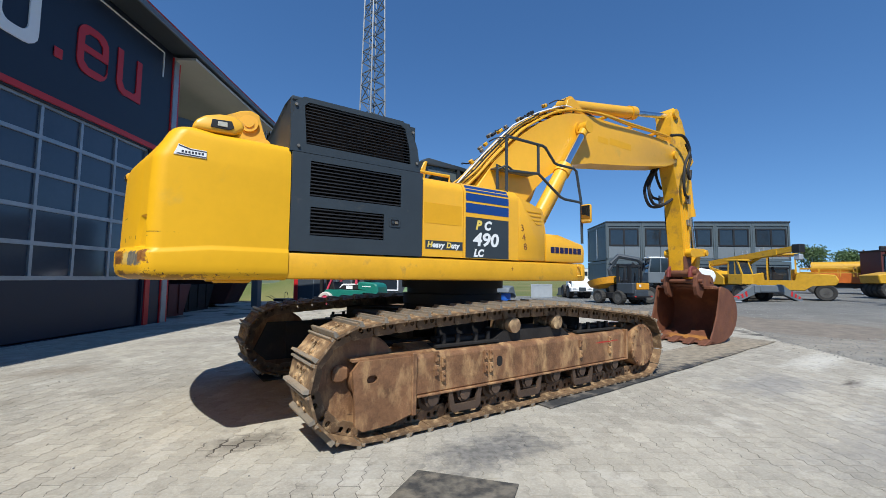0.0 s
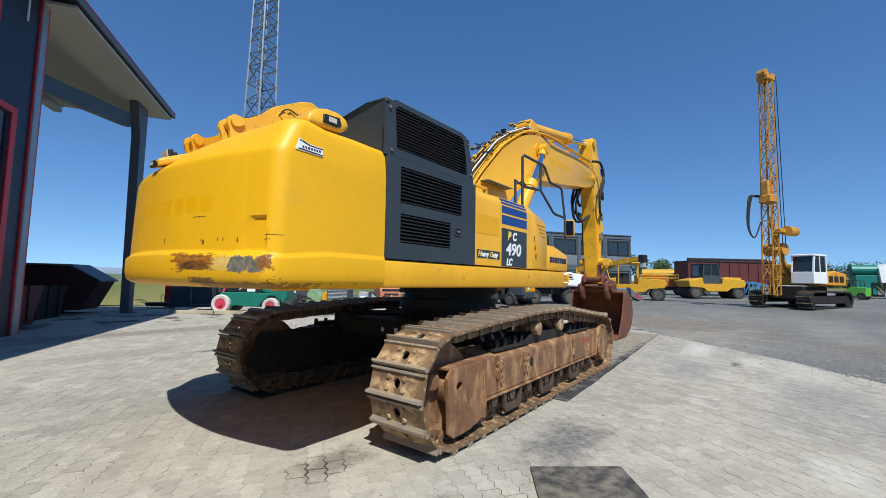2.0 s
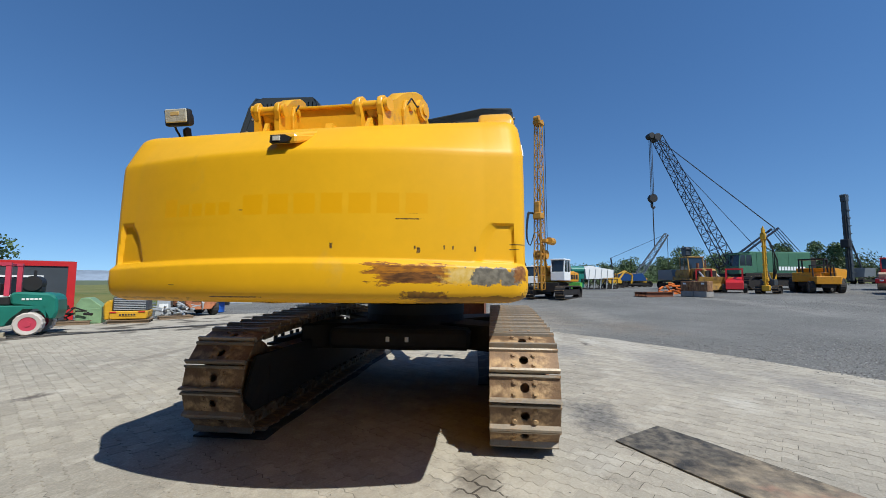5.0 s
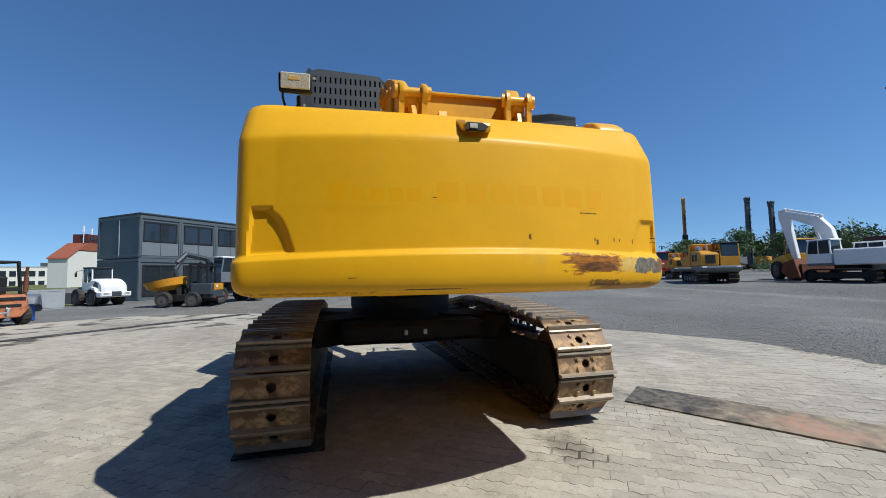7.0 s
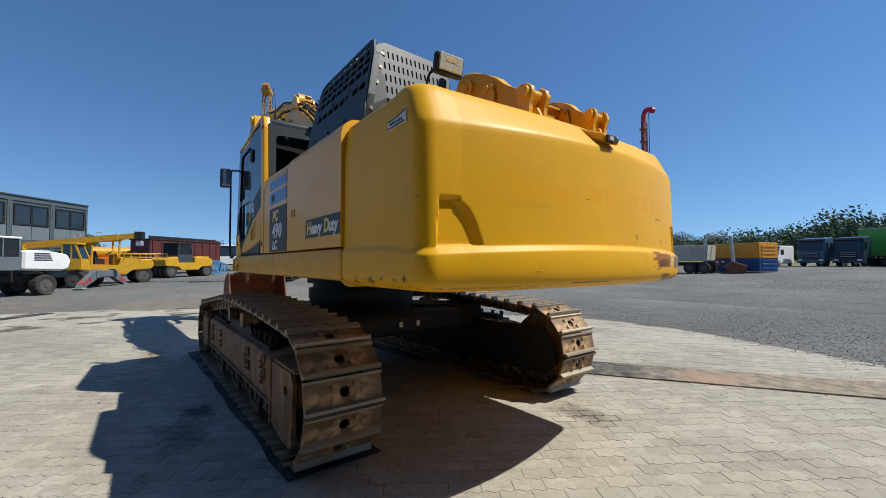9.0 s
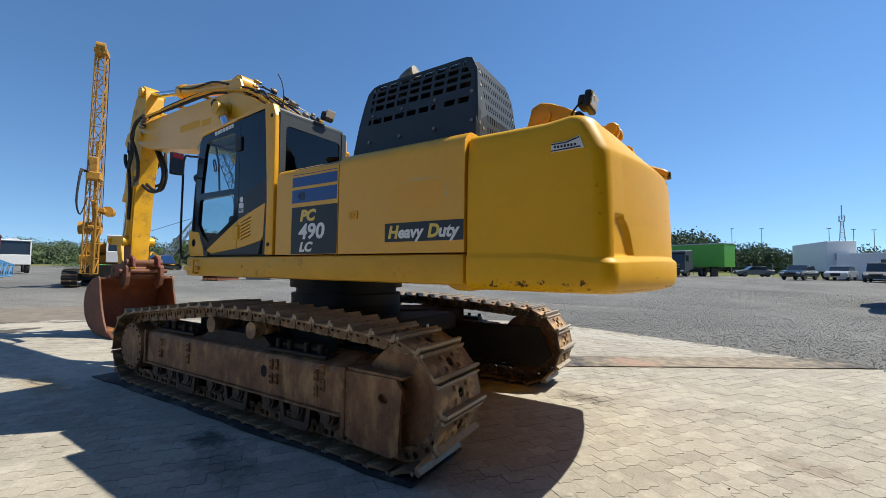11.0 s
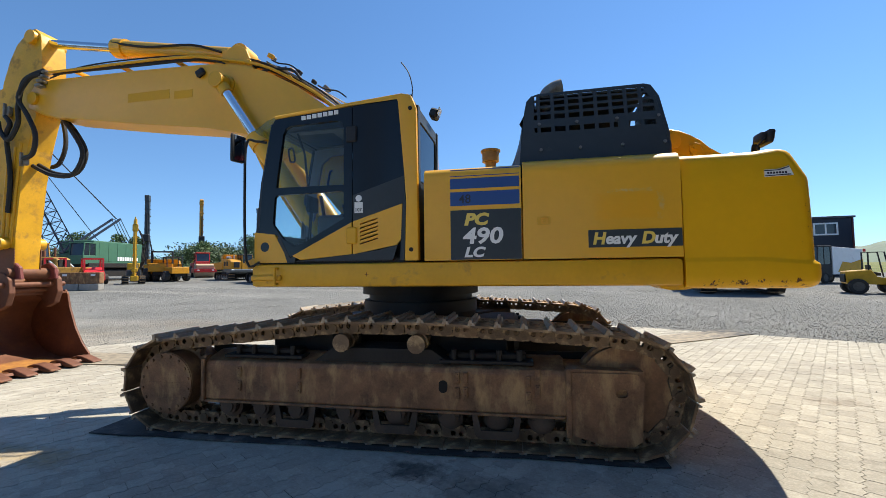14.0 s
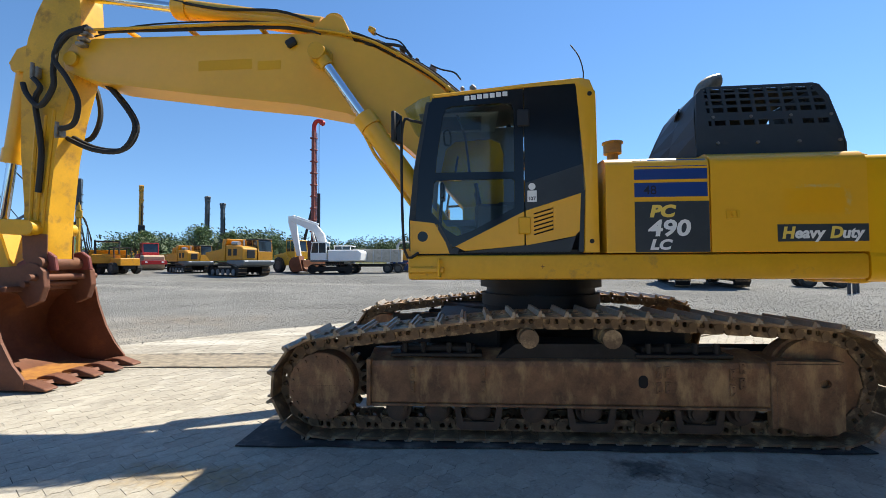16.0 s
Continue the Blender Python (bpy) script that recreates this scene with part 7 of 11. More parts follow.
def blk(name, parent, lo, hi, material, bevel=0.03, label=""):
    bm = bmesh.new()
    span(bm, lo, hi, bevel)
    return part(name, bm, material, parent, label)


def pro(name, parent, prof, lo, hi, material, axis='y', bevel=0.02, label=""):
    bm = bmesh.new()
    prism(bm, prof, lo, hi, axis, bevel)
    return part(name, bm, material, parent, label)


RIM = mat("dirty_wheel_rim", (0.10, 0.095, 0.085), 0.7, metal=0.2, var=0.35, bump=0.1, dirt=(0.05, 0.042, 0.035), amount=0.4)


def wheel(parent, x, y, r, w, rim=None, z=None):
    """A wheel across y: treaded tyre and dished rim."""
    z = r if z is None else z
    bm = bmesh.new()
    prof = [(0.60 * r, 0.45 * w), (0.9 * r, 0.5 * w), (r, 0.38 * w), (r, -0.38 * w), (0.9 * r, -0.5 * w), (0.60 * r, -0.45 * w)]
    n = 32
    ringsw = [[bm.verts.new((x + q * math.cos(2 * math.pi * k / n) * (0.965 if k % 2 and q > 0.85 * r else 1), y + h, z + q * math.sin(2 * math.pi * k / n) * (0.965 if k % 2 and q > 0.85 * r else 1))) for k in range(n)] for q, h in prof]
    for A, B in zip(ringsw, ringsw[1:] + ringsw[:1]):
        for k in range(n):
            bm.faces.new((A[k], A[(k + 1) % n], B[(k + 1) % n], B[k]))
    wh = part("wheel", bm, TYRE, parent)
    bm = bmesh.new()
    rod(bm, (x, y - 0.40 * w, z), (x, y + 0.40 * w, z), 0.60 * r, 16)
    rod(bm, (x, y - 0.46 * w, z), (x, y + 0.46 * w, z), 0.22 * r, 10)
    part("rim", bm, rim or RIM, wh)
    return wh


def crawler(parent, x0, x1, y, w, h, material=UNDER):
    """One closed crawler belt with its frame and visible pads."""
    bm = bmesh.new()
    r = h / 2
    prof = [(x1 - r + r * math.cos(radians(a)), r + r * math.sin(radians(a))) for a in range(-90, 91, 30)] + [(x0 + r + r * math.cos(radians(a)), r + r * math.sin(radians(a))) for a in range(90, 271, 30)]
    inner = [((px - (x0 + x1) / 2) * 0.94 + (x0 + x1) / 2, (pz - r) * 0.82 + r) for px, pz in prof]
    plate(bm, prof, [inner], y - w / 2, y + w / 2)
    belt = part("crawler_belt", bm, material, parent)
    bm = bmesh.new()
    n = int((x1 - x0 - h) / 0.22)
    for k in range(n):
        px = x0 + r + (x1 - x0 - 2 * r) * (k + 0.5) / n
        for z in (h + 0.006, 0.0):
            box(bm, (px, y, z), (0.05, w * 1.02, 0.03))
    for e, xc in ((1, x1 - r), (-1, x0 + r)):
        for a in (-60, -20, 20, 60):
            box(bm, (xc + e * r * math.cos(radians(a)), y, r + r * math.sin(radians(a))), (0.05, w * 1.02, 0.05))
    part("pads", bm, STEEL, belt)
    bm = bmesh.new()
    span(bm, (x0 + r * 1.1, y - w * 0.3, h * 0.28), (x1 - r * 1.1, y + w * 0.3, h * 0.75), 0.03)
    for xc in (x0 + r, x1 - r):
        rod(bm, (xc, y - w * 0.32, r), (xc, y + w * 0.32, r), r * 0.72, 16)
    part("track_frame", bm, material, belt)


def lattice(bm, a, b, w0, w1, bays, t=0.06, diag=True):
    """A square lattice beam from a to b."""
    a, b = Vector(a), Vector(b)
    d = (b - a).normalized()
    n = d.cross(Vector((0.13, 0.98, 0.05))).normalized()
    m = d.cross(n)
    pts = []
    for k in range(bays + 1):
        u = k / bays
        c, w = a.lerp(b, u), (w0 + (w1 - w0) * u) / 2
        pts.append([c + w * (sx * n + sy * m) for sx, sy in ((1, 1), (1, -1), (-1, -1), (-1, 1))])
    for i in range(4):
        for k in range(bays):
            bar(bm, pts[k][i], pts[k + 1][i], t)
    for k in range(bays + 1):
        for i in range(4):
            bar(bm, pts[k][i], pts[k][(i + 1) % 4], t * 0.6)
            if diag and k < bays:
                p, q = (pts[k][i], pts[k + 1][(i + 1) % 4]) if k % 2 else (pts[k][(i + 1) % 4], pts[k + 1][i])
                bar(bm, p, q, t * 0.6)


def cabin(parent, lo, hi, material, slope=0.15, roof=None, name="cab"):
    """A glazed cab: posts, roof, sill and panes."""
    (x0, y0, z0), (x1, y1, z1) = lo, hi
    zs = z0 + (z1 - z0) * 0.42
    bm = bmesh.new()
    prism(bm, [(x0, z0), (x1, z0), (x1, zs), (x0, zs)], y0, y1, 'y', 0.02)
    c = part(name, bm, material, parent)
    for y in (y0 + 0.04, y1 - 0.04):
        for a, b, w in (((x0 + 0.04, y, zs), (x0 + 0.08, y, z1), 0.08), ((x1 - 0.04, y, zs), (x1 - 0.04 - slope, y, z1), 0.08), (((x0 + x1) / 2, y, zs), ((x0 + x1) / 2, y, z1), 0.06)):
            bm = bmesh.new()
            bar(bm, a, b, w)
            part("post", bm, material, c)
    bm = bmesh.new()
    span(bm, (x0 - 0.03, y0 - 0.02, z1 - 0.03), (x1 - slope + 0.10, y1 + 0.02, z1 + 0.08), 0.03)
    part("roof", bm, roof or material, c)
    bm = bmesh.new()
    prism(bm, [(x0 + 0.03, zs), (x1 - 0.03, zs), (x1 - 0.03 - slope, z1 - 0.02), (x0 + 0.06, z1 - 0.02)], y0 + 0.03, y1 - 0.03)
    part("window_pane", bm, PANE, c)
    return c


# ---------------------------------------------------------------- the hall with its open bay
HU, HN = Vector((0.56, 0.828, 0)), Vector((0.828, -0.56, 0))
HM = Matrix(((HU.x, HN.x, 0, -6.2), (HU.y, HN.y, 0, 6.45), (0, 0, 1, -0.012), (0, 0, 0, 1)))    # local x along the front, y towards the yard
hall = new("hall")
hall.matrix_world = HM
tagged(hall, "dark navy workshop hall with a big glazed door and open bay", "building")
bm = bmesh.new()
plate(bm, [(-14, 0), (4.45, 0), (4.45, 8.45), (-14, 8.45)], [rect(-1.6, 0.02, 3.72, 5.12)], -0.25, 0.0)
wall = part("front_wall", bm, HALLB, hall)
bm = bmesh.new()
span(bm, (-14, -14, 0), (-13.7, -0.25, 8.4))
span(bm, (4.2, -14, 0), (4.45, -0.26, 8.4))
span(bm, (-13.7, -14, 0), (12, -13.7, 8.4))
part("side_wall", bm, HALLB, hall)
bm = bmesh.new()
prism(bm, [(0.75, 8.42), (0.75, 8.62), (-14.5, 9.6), (-14.5, 9.4)], -14.4, 12.45, 'x')
part("roof", bm, DG, hall, "dark eaves of the hall roof")
bm = bmesh.new()
span(bm, (-14.4, 0.74, 8.42), (12.5, 0.80, 8.60), 0.01)
part("gutter", bm, MG, hall, "grey gutter")
bm = bmesh.new()
span(bm, (-14.4, 0.70, 8.605), (12.5, 0.80, 8.65), 0.01)
part("roof_edge", bm, RED, hall, "thin red roof edge")
bm = bmesh.new()
span(bm, (4.5, -13.5, 8.28), (12.3, 0.70, 8.36))
part("soffit", bm, SOFFIT, hall, "pale underside of the open bay roof")
for k in range(3):
    blk("purlin", hall, (4.5, -3.4 - 3.2 * k, 8.02), (12.3, -3.1 - 3.2 * k, 8.28), GALV)
bm = bmesh.new()
prism(bm, [(4.45, 6.10), (4.45, 6.55), (10.5, 7.75), (10.5, 7.20)], -0.35, -0.1, 'y', 0.02)
part("bay_beam", bm, DG, hall)
bm = bmesh.new()
prism(bm, [(11.10, 0), (11.52, 0), (11.55, 8.3), (10.45, 8.3), (10.90, 7.0)], -0.20, 0.10, 'y', 0.02)
part("bay_post", bm, mat("grey_post_paint", (0.085, 0.10, 0.11), 0.5, var=0.12, bump=0.03), hall, "dark steel post of the open bay")
bm = bmesh.new()
span(bm, (4.5, -0.12, 0), (4.72, 0.06, 8.4), 0.01)
part("corner_post", bm, GALV, hall)
bm = bmesh.new()
span(bm, (4.73, -0.10, 0), (4.82, 0.03, 8.35))
span(bm, (4.46, -0.02, 0), (4.50, 0.03, 8.35))
part("corner_trim", bm, RED, hall)
bm = bmesh.new()
span(bm, (-14, 0.0, 5.16), (3.98, 0.04, 5.30))
span(bm, (3.80, 0.0, 0.0), (3.98, 0.04, 5.16))
part("door_trim", bm, RED, hall, "red band round the big door")
door = new("sectional_door")
door.parent = hall
door["label"] = "closed sectional door with rows of dark panes"
blk("bottom_panel", door, (-1.6, -0.16, 0.04), (3.7, -0.08, 1.32), HALLB, 0.01)
bm = bmesh.new()
zs = [1.36, 2.10, 2.86, 3.62, 4.38, 5.10]
xs = [-1.6, -0.52, 0.53, 1.52, 2.56, 3.70]
for z in zs:
    span(bm, (-1.6, -0.15, z - 0.045), (3.7, -0.07, z + 0.045))
for x in xs:
    span(bm, (x - 0.035, -0.15, 1.36), (x + 0.035, -0.068, 5.10))
part("door_frame", bm, GALV, door)
for a, b in zip(zs, zs[1:]):
    for c, d in zip(xs, xs[1:]):
        blk("pane", door, (c + 0.03, -0.125, a + 0.04), (d - 0.03, -0.115, b - 0.04), DOORG, 0)
hall_face = Matrix(((1, 0, 0, 0), (0, 0, 1, 0), (0, 1, 0, 0), (0, 0, 0, 1)))
bm = bmesh.new()
ring = rrect(1.12, 6.22, 2.0, 7.42, 0.3)
plate(bm, ring, [[(1.30, 6.92), (1.82, 6.92), (1.82, 7.12), (1.68, 7.24), (1.44, 7.24), (1.30, 7.12)], [(1.30, 6.52), (1.44, 6.40), (1.92, 6.40), (1.995, 6.55), (1.995, 6.76), (1.30, 6.76)]], 0.0, 0.03)
part("letter_e", bm, RED, hall, "red rounded letter e of the sign")
bm = bmesh.new()
prism(bm, [(2.30, 7.42), (2.48, 7.42), (2.48, 6.58), (2.58, 6.42), (2.90, 6.42), (2.98, 6.50), (2.98, 7.42), (3.16, 7.42), (3.16, 6.24), (2.55, 6.24), (2.38, 6.32), (2.30, 6.50)], 0.0, 0.03)
part("letter_u", bm, RED, hall, "red rounded letter u of the sign")
blk("dot", hall, (0.58, 0.0, 6.22), (0.78, 0.03, 6.45), RED, 0.01)
bm = bmesh.new()
plate(bm, rrect(-0.75, 6.15, 0.22, 7.65, 0.28), [rrect(-0.52, 6.38, 0.0, 7.42, 0.18)], 0.0, 0.03)
part("sign_ring", bm, LETTER, hall, "white rounded ring of the sign")
bm = bmesh.new()
span(bm, (0.8, 0.0, 8.25), (4.05, 0.03, 8.28))
span(bm, (4.02, 0.0, 7.5), (4.05, 0.03, 8.28))
part("sign_line", bm, LETTER, hall)
blk("bay_back_wall", hall, (4.5, -13.4, 0), (12.3, -13.1, 2.6), MG)
for i, (x, y, w, d, h, mt, lab) in enumerate(((6.2, -1.6, 2.6, 1.5, 1.15, DKRED, "dark red steel skip under the bay roof"), (9.0, -2.2, 2.4, 1.5, 1.1, UNDER, "dark scrap skip under the bay roof"), (5.6, -5.5, 2.6, 1.6, 1.3, DKRED, "dark red steel skip under the bay roof"), (8.3, -6.5, 2.4, 1.7, 1.5, DKRED, "dark red steel skip under the bay roof"), (6.9, -2.8, 0.5, 0.5, 0.6, LG, "grey drum under the bay roof"))):
    p = HM @ Vector((x, y, 0))
    t = thing("skip" if w > 1 else "drum", p.x, p.y, 56, lab, "skip" if w > 1 else "drum", z=-0.03)
    bm = bmesh.new()
    if w > 1:
        prism(bm, [(-w / 2 + 0.4, 0.1), (w / 2 - 0.4, 0.1), (w / 2, h), (w / 2 - 0.05, h), (w / 2 - 0.43, 0.15), (-w / 2 + 0.43, 0.15), (-w / 2 + 0.05, h), (-w / 2, h)], -d / 2, d / 2)
        for sy in (-d / 2, d / 2 - 0.05):
            pro("side_wall", t, [(-w / 2 + 0.4, 0.1), (w / 2 - 0.4, 0.1), (w / 2, h), (-w / 2, h)], sy, sy + 0.05, mt)
            for k in (-0.6, 0, 0.6):
                blk("rib", t, (k - 0.05, sy - 0.05, 0.1), (k + 0.05, sy + 0.10, h), mt, 0.01)
        blk("skid", t, (-w / 2 + 0.4, -d / 2, 0.0), (w / 2 - 0.4, d / 2, 0.1), mt, 0.01)
    else:
        rod(bm, (0, 0, 0), (0, 0, h), 0.25, 16)
    part("body", bm, mt, t)

end = HM @ Vector((11.9, 0, 0))
# red made darker than DKRED: the shade under the roof is in the colour
SKIPRED = mat("shade_darkened_red_steel", (0.048, 0.013, 0.012), 0.65, var=0.3, bump=0.1)
hl = thing("roll_off_container", end.x, end.y, 0, "dark red roll-off container with a sloping end under the bay roof", "container", z=-0.02)
hl.matrix_world = Matrix(((HU.x, HN.x, 0, end.x), (HU.y, HN.y, 0, end.y), (0, 0, 1, 0.0), (0, 0, 0, 1)))
pro("body", hl, [(-12.0, 0.15), (-12.0, 1.78), (-1.75, 1.78), (-0.80, 1.22), (-1.30, 0.15)], -1.1, 0.3, SKIPRED, 'x', 0.03)
for k in range(7):
    blk("rib", hl, (-1.16, -11.4 + 1.25 * k, 0.2), (0.36, -11.28 + 1.25 * k, 1.74), SKIPRED, 0.01)
pro("lid", hl, [(-12.0, 1.79), (-1.74, 1.79), (-0.72, 1.20), (-0.72, 1.25), (-1.72, 1.85), (-12.0, 1.85)], -1.14, 0.34, MG, 'x', 0.01, "dark grey sheet lid")
blk("notice", hl, (0.305, -2.9, 1.15), (0.315, -2.45, 1.38), LG, 0)
blk("skid", hl, (-0.9, -11.9, 0.0), (0.1, -2.3, 0.15), BLACK, 0.01)

# ---------------------------------------------------------------- lattice mast, site cabin, forklift and clutter by the hall
def members(name, bm, material, parent):
    """Each bar of a lattice as a part of its own."""
    seen = set()
    for start in list(bm.verts):
        if start in seen:
            continue
        island, queue = [], [start]
        seen.add(start)
        while queue:
            v = queue.pop()
            island.append(v)
            for e in v.link_edges:
                o = e.other_vert(v)
                if o not in seen:
                    seen.add(o)
                    queue.append(o)
        piece = bmesh.new()
        twin = {v: piece.verts.new(v.co) for v in island}
        for f in {f for v in island for f in v.link_faces}:
            piece.faces.new([twin[v] for v in f.verts])
        bmesh.ops.recalc_face_normals(piece, faces=piece.faces)
        part(name, piece, material, parent)
    bm.free()


mast = thing("lattice_mast", 11.3, 27.85, 20, "tall grey galvanised lattice mast", "mast")
bm = bmesh.new()
MAST = mat("weathered_galvanised_steel", (0.17, 0.18, 0.19), 0.5, metal=0.4, var=0.25, bump=0.05)
lattice(bm, (0, 0, 0), (0, 0, 19), 2.1, 1.5, 13, 0.12)
members("strut", bm, MAST, mast)
bm = bmesh.new()
lattice(bm, (0, 0, 19), (0, 0, 38), 1.5, 0.95, 18, 0.10)
members("strut", bm, MAST, mast)
bm = bmesh.new()
for s in (-0.2, 0.2):
    bar(bm, (s, 0.35, 0), (s, 0.35, 36), 0.04)
for k in range(70):
    bar(bm, (-0.2, 0.35, 0.5 + 0.5 * k), (0.2, 0.35, 0.5 + 0.5 * k), 0.03)
part("ladder", bm, LG, mast)

cabx = thing("site_cabin", 6.13, 19.4, -41, "grey site cabin with red edge frame, sign and door", "container", z=-0.25)
blk("body", cabx, (-3.4, -0.02, 0.1), (3.9, 2.5, 2.62), DG, 0.02)
for nm, lo, hi in (("edge_frame", (-3.45, -0.07, 2.50), (3.95, 0.10, 2.72)), ("edge_frame", (-3.45, -0.07, 0.0), (-3.20, 0.10, 2.52)), ("edge_frame", (3.70, -0.07, 0.0), (3.95, 0.10, 2.52)), ("edge_frame", (0.7, -0.07, 2.46), (0.9, 0.10, 2.55)), ("edge_frame", (-3.45, -0.07, 0.0), (3.95, 0.10, 0.10))):
    blk(nm, cabx, lo, hi, RED if hi[2] > 0.2 else DG, 0.01)
blk("roof", cabx, (-3.4, -0.02, 2.62), (3.9, 2.5, 2.74), MG, 0.02)
bm = bmesh.new()
plate(bm, rect(-2.25, 0.15, -0.75, 2.12), [rect(-2.19, 0.2, -0.81, 2.06)], -0.04, -0.02)
rod(bm, (-0.9, -0.08, 1.1), (-0.9, -0.03, 1.1), 0.03, 8)
part("cabin_door", bm, MG, cabx)
blk("sign_plate", cabx, (-2.22, -0.045, 2.20), (-0.72, -0.03, 2.38), LETTER, 0)
text("lettering", "Workshopoffice", Matrix.Translation((-2.16, -0.048, 2.235)) @ RIGHT_FACE, 0.17, INK, cabx)
bm = bmesh.new()
plate(bm, rect(1.0, 0.9, 3.0, 2.1), [rect(1.08, 0.98, 2.92, 2.02)], -0.06, -0.02)
w = part("window_frame", bm, WHITE, cabx)
blk("pane", w, (1.07, -0.035, 0.97), (2.93, -0.025, 2.03), PANE, 0)
for x in (-3.1, -0.1):
    blk("flood_lamp", cabx, (x, -0.16, 2.15), (x + 0.2, -0.03, 2.42), BLACK, 0.02)
cabx.scale = (1.05, 1.0, 0.97)
PALEW = mat("pale_sawn_timber", (0.40, 0.345, 0.245), 0.85, var=0.25, bump=0.25, dirt=(0.20, 0.16, 0.11), amount=0.35)
tb = thing("timber_beams", 2.37, 13.48, -46, "row of pale timber beams lying on the ground", "timber", z=-0.008)
for k in range(2):
    blk("beam", tb, (-1.70 + 1.72 * k, -0.09, 0), (-0.02 + 1.72 * k, 0.09, 0.13), PALEW, 0.012)
rp_ = thing("rubber_strip", 4.15, 12.0, -20, "flat black rubber strip under the forklift wheel", "strip", z=-0.008)
blk("strip", rp_, (-0.6, -0.16, 0.0), (0.65, 0.16, 0.035), RUBBER, 0.01)
wb = thing("wheelbarrow", 1.75, 17.7, -38, "dark steel wheelbarrow with bent tube handles", "wheelbarrow", z=-0.03)
pro("tray", wb, [(-0.55, 0.22), (0.50, 0.20), (0.80, 0.42), (0.76, 0.46), (-0.66, 0.44)], -0.36, 0.36, BLACK, bevel=0.04)
wheel(wb, 0.85, 0.0, 0.19, 0.09)
for y in (-0.27, 0.27):
    bm = bmesh.new()
    tube(bm, [(0.86, y * 0.3, 0.19), (0.3, y, 0.26), (-0.55, y, 0.36), (-1.05, y * 1.1, 0.62), (-1.2, y * 1.1, 0.60)], 0.02, 8, 3)
    part("handle", bm, DG, wb)
    bm = bmesh.new()
    tube(bm, [(-0.1, y, 0.30), (-0.2, y, 0.0), (-0.42, y, 0.0), (-0.50, y, 0.34)], 0.018, 8, 3)
    part("leg", bm, DG, wb)
bm = bmesh.new()
tube(bm, [(0.30, -0.3, 0.42), (0.25, -0.2, 0.90), (0.25, 0.2, 0.90), (0.30, 0.3, 0.42)], 0.02, 8, 3)
part("hoop", bm, BLACK, wb)
shrink(wb, 0.68)

fork = thing("forklift", 3.62, 13.16, 127, "teal green forklift with faded red guard and white tyres", "forklift", z=0.0)
WT = mat("pale_tyre", (0.55, 0.50, 0.45), 0.8, var=0.15, bump=0.1)
for x, r in ((1.05, 0.45), (-1.35, 0.39)):
    for y in (0.62, -0.62):
        wh = wheel(fork, x, y, r, 0.36, PINK)
        wh.data.materials[0] = WT
pro("lower_body", fork, [(-1.75, 0.55), (-1.75, 1.0), (1.15, 1.02), (1.45, 0.55), (1.45, 0.3), (0.65, 0.28), (0.45, 0.42), (-0.75, 0.32), (-0.85, 0.60), (-1.15, 0.92), (-1.55, 0.92)], -0.6, 0.6, GREEN, bevel=0.03)
pro("counterweight", fork, [(-0.85, 1.02), (-0.80, 1.42), (-1.0, 1.47), (-1.85, 1.40), (-2.02, 1.25), (-2.05, 0.75), (-1.95, 0.50), (-1.78, 0.50), (-1.74, 1.02)], -0.6, 0.6, GREEN, bevel=0.07, label="rounded green rear weight")
pro("seat_deck", fork, [(-0.82, 1.02), (-0.80, 1.30), (0.10, 1.28), (0.32, 1.05)], -0.52, 0.52, BLACK, bevel=0.03)
pro("dashboard", fork, [(0.62, 1.02), (0.75, 1.45), (0.95, 1.45), (1.25, 1.02)], -0.5, 0.5, BLACK, bevel=0.03)
bm = bmesh.new()
tube(bm, [(0.52 + 0.16 * math.cos(a), 0.17 * math.sin(a), 1.62 + 0.08 * math.cos(a)) for a in (2 * math.pi * k / 12 for k in range(13))], 0.016, 6)
rod(bm, (0.75, 0, 1.35), (0.52, 0, 1.62), 0.02, 6)
part("steering_wheel", bm, BLACK, fork)
for y in (0.5, -0.5):
    for name, pts in (("guard_post", [(1.06, y, 1.02), (0.72, y, 1.75), (0.50, y, 2.18), (0.28, y, 2.36), (0.02, y, 2.40)]), ("guard_post", [(-0.72, y, 1.35), (-0.72, y, 2.40)]), ("guard_rail", [(0.06, y, 2.40), (-0.77, y, 2.40)])):
        bm = bmesh.new()
        for a, b in zip(pts, pts[1:]):
            d = (Vector(b) - Vector(a)).normalized() * 0.02
            bar(bm, Vector(a) - d, Vector(b) + d, 0.13, 0.10)
        part(name, bm, PINK, fork)
for k in range(5):
    bm = bmesh.new()
    bar(bm, (0.16 - 0.19 * k, -0.45, 2.40), (0.16 - 0.19 * k, 0.45, 2.40), 0.06)
    part("guard_bar", bm, PINK, fork)
for y in (0.30, -0.30):
    bm = bmesh.new()
    rod(bm, (-0.28, y, 1.25), (-0.22, y, 2.34), 0.02, 8)
    part("grab_handle", bm, LG, fork)
for s in (1, -1):
    bm = bmesh.new()
    rod(bm, (1.05, s * 0.80, 0.45), (1.05, s * 0.83, 0.45), 0.10, 12)
    part("hub", bm, PINK, fork)
for y in (0.61, -0.61):
    bm = bmesh.new()
    for k in range(5):
        span(bm, (-1.62 + 0.105 * k, y - 0.004, 1.19), (-1.54 + 0.105 * k, y + 0.004, 1.25))
    part("marking_bars", bm, LETTER, fork)
bm = bmesh.new()
for y in (0.36, -0.36):
    span(bm, (1.45, y - 0.07, 0.1), (1.62, y + 0.07, 2.35))
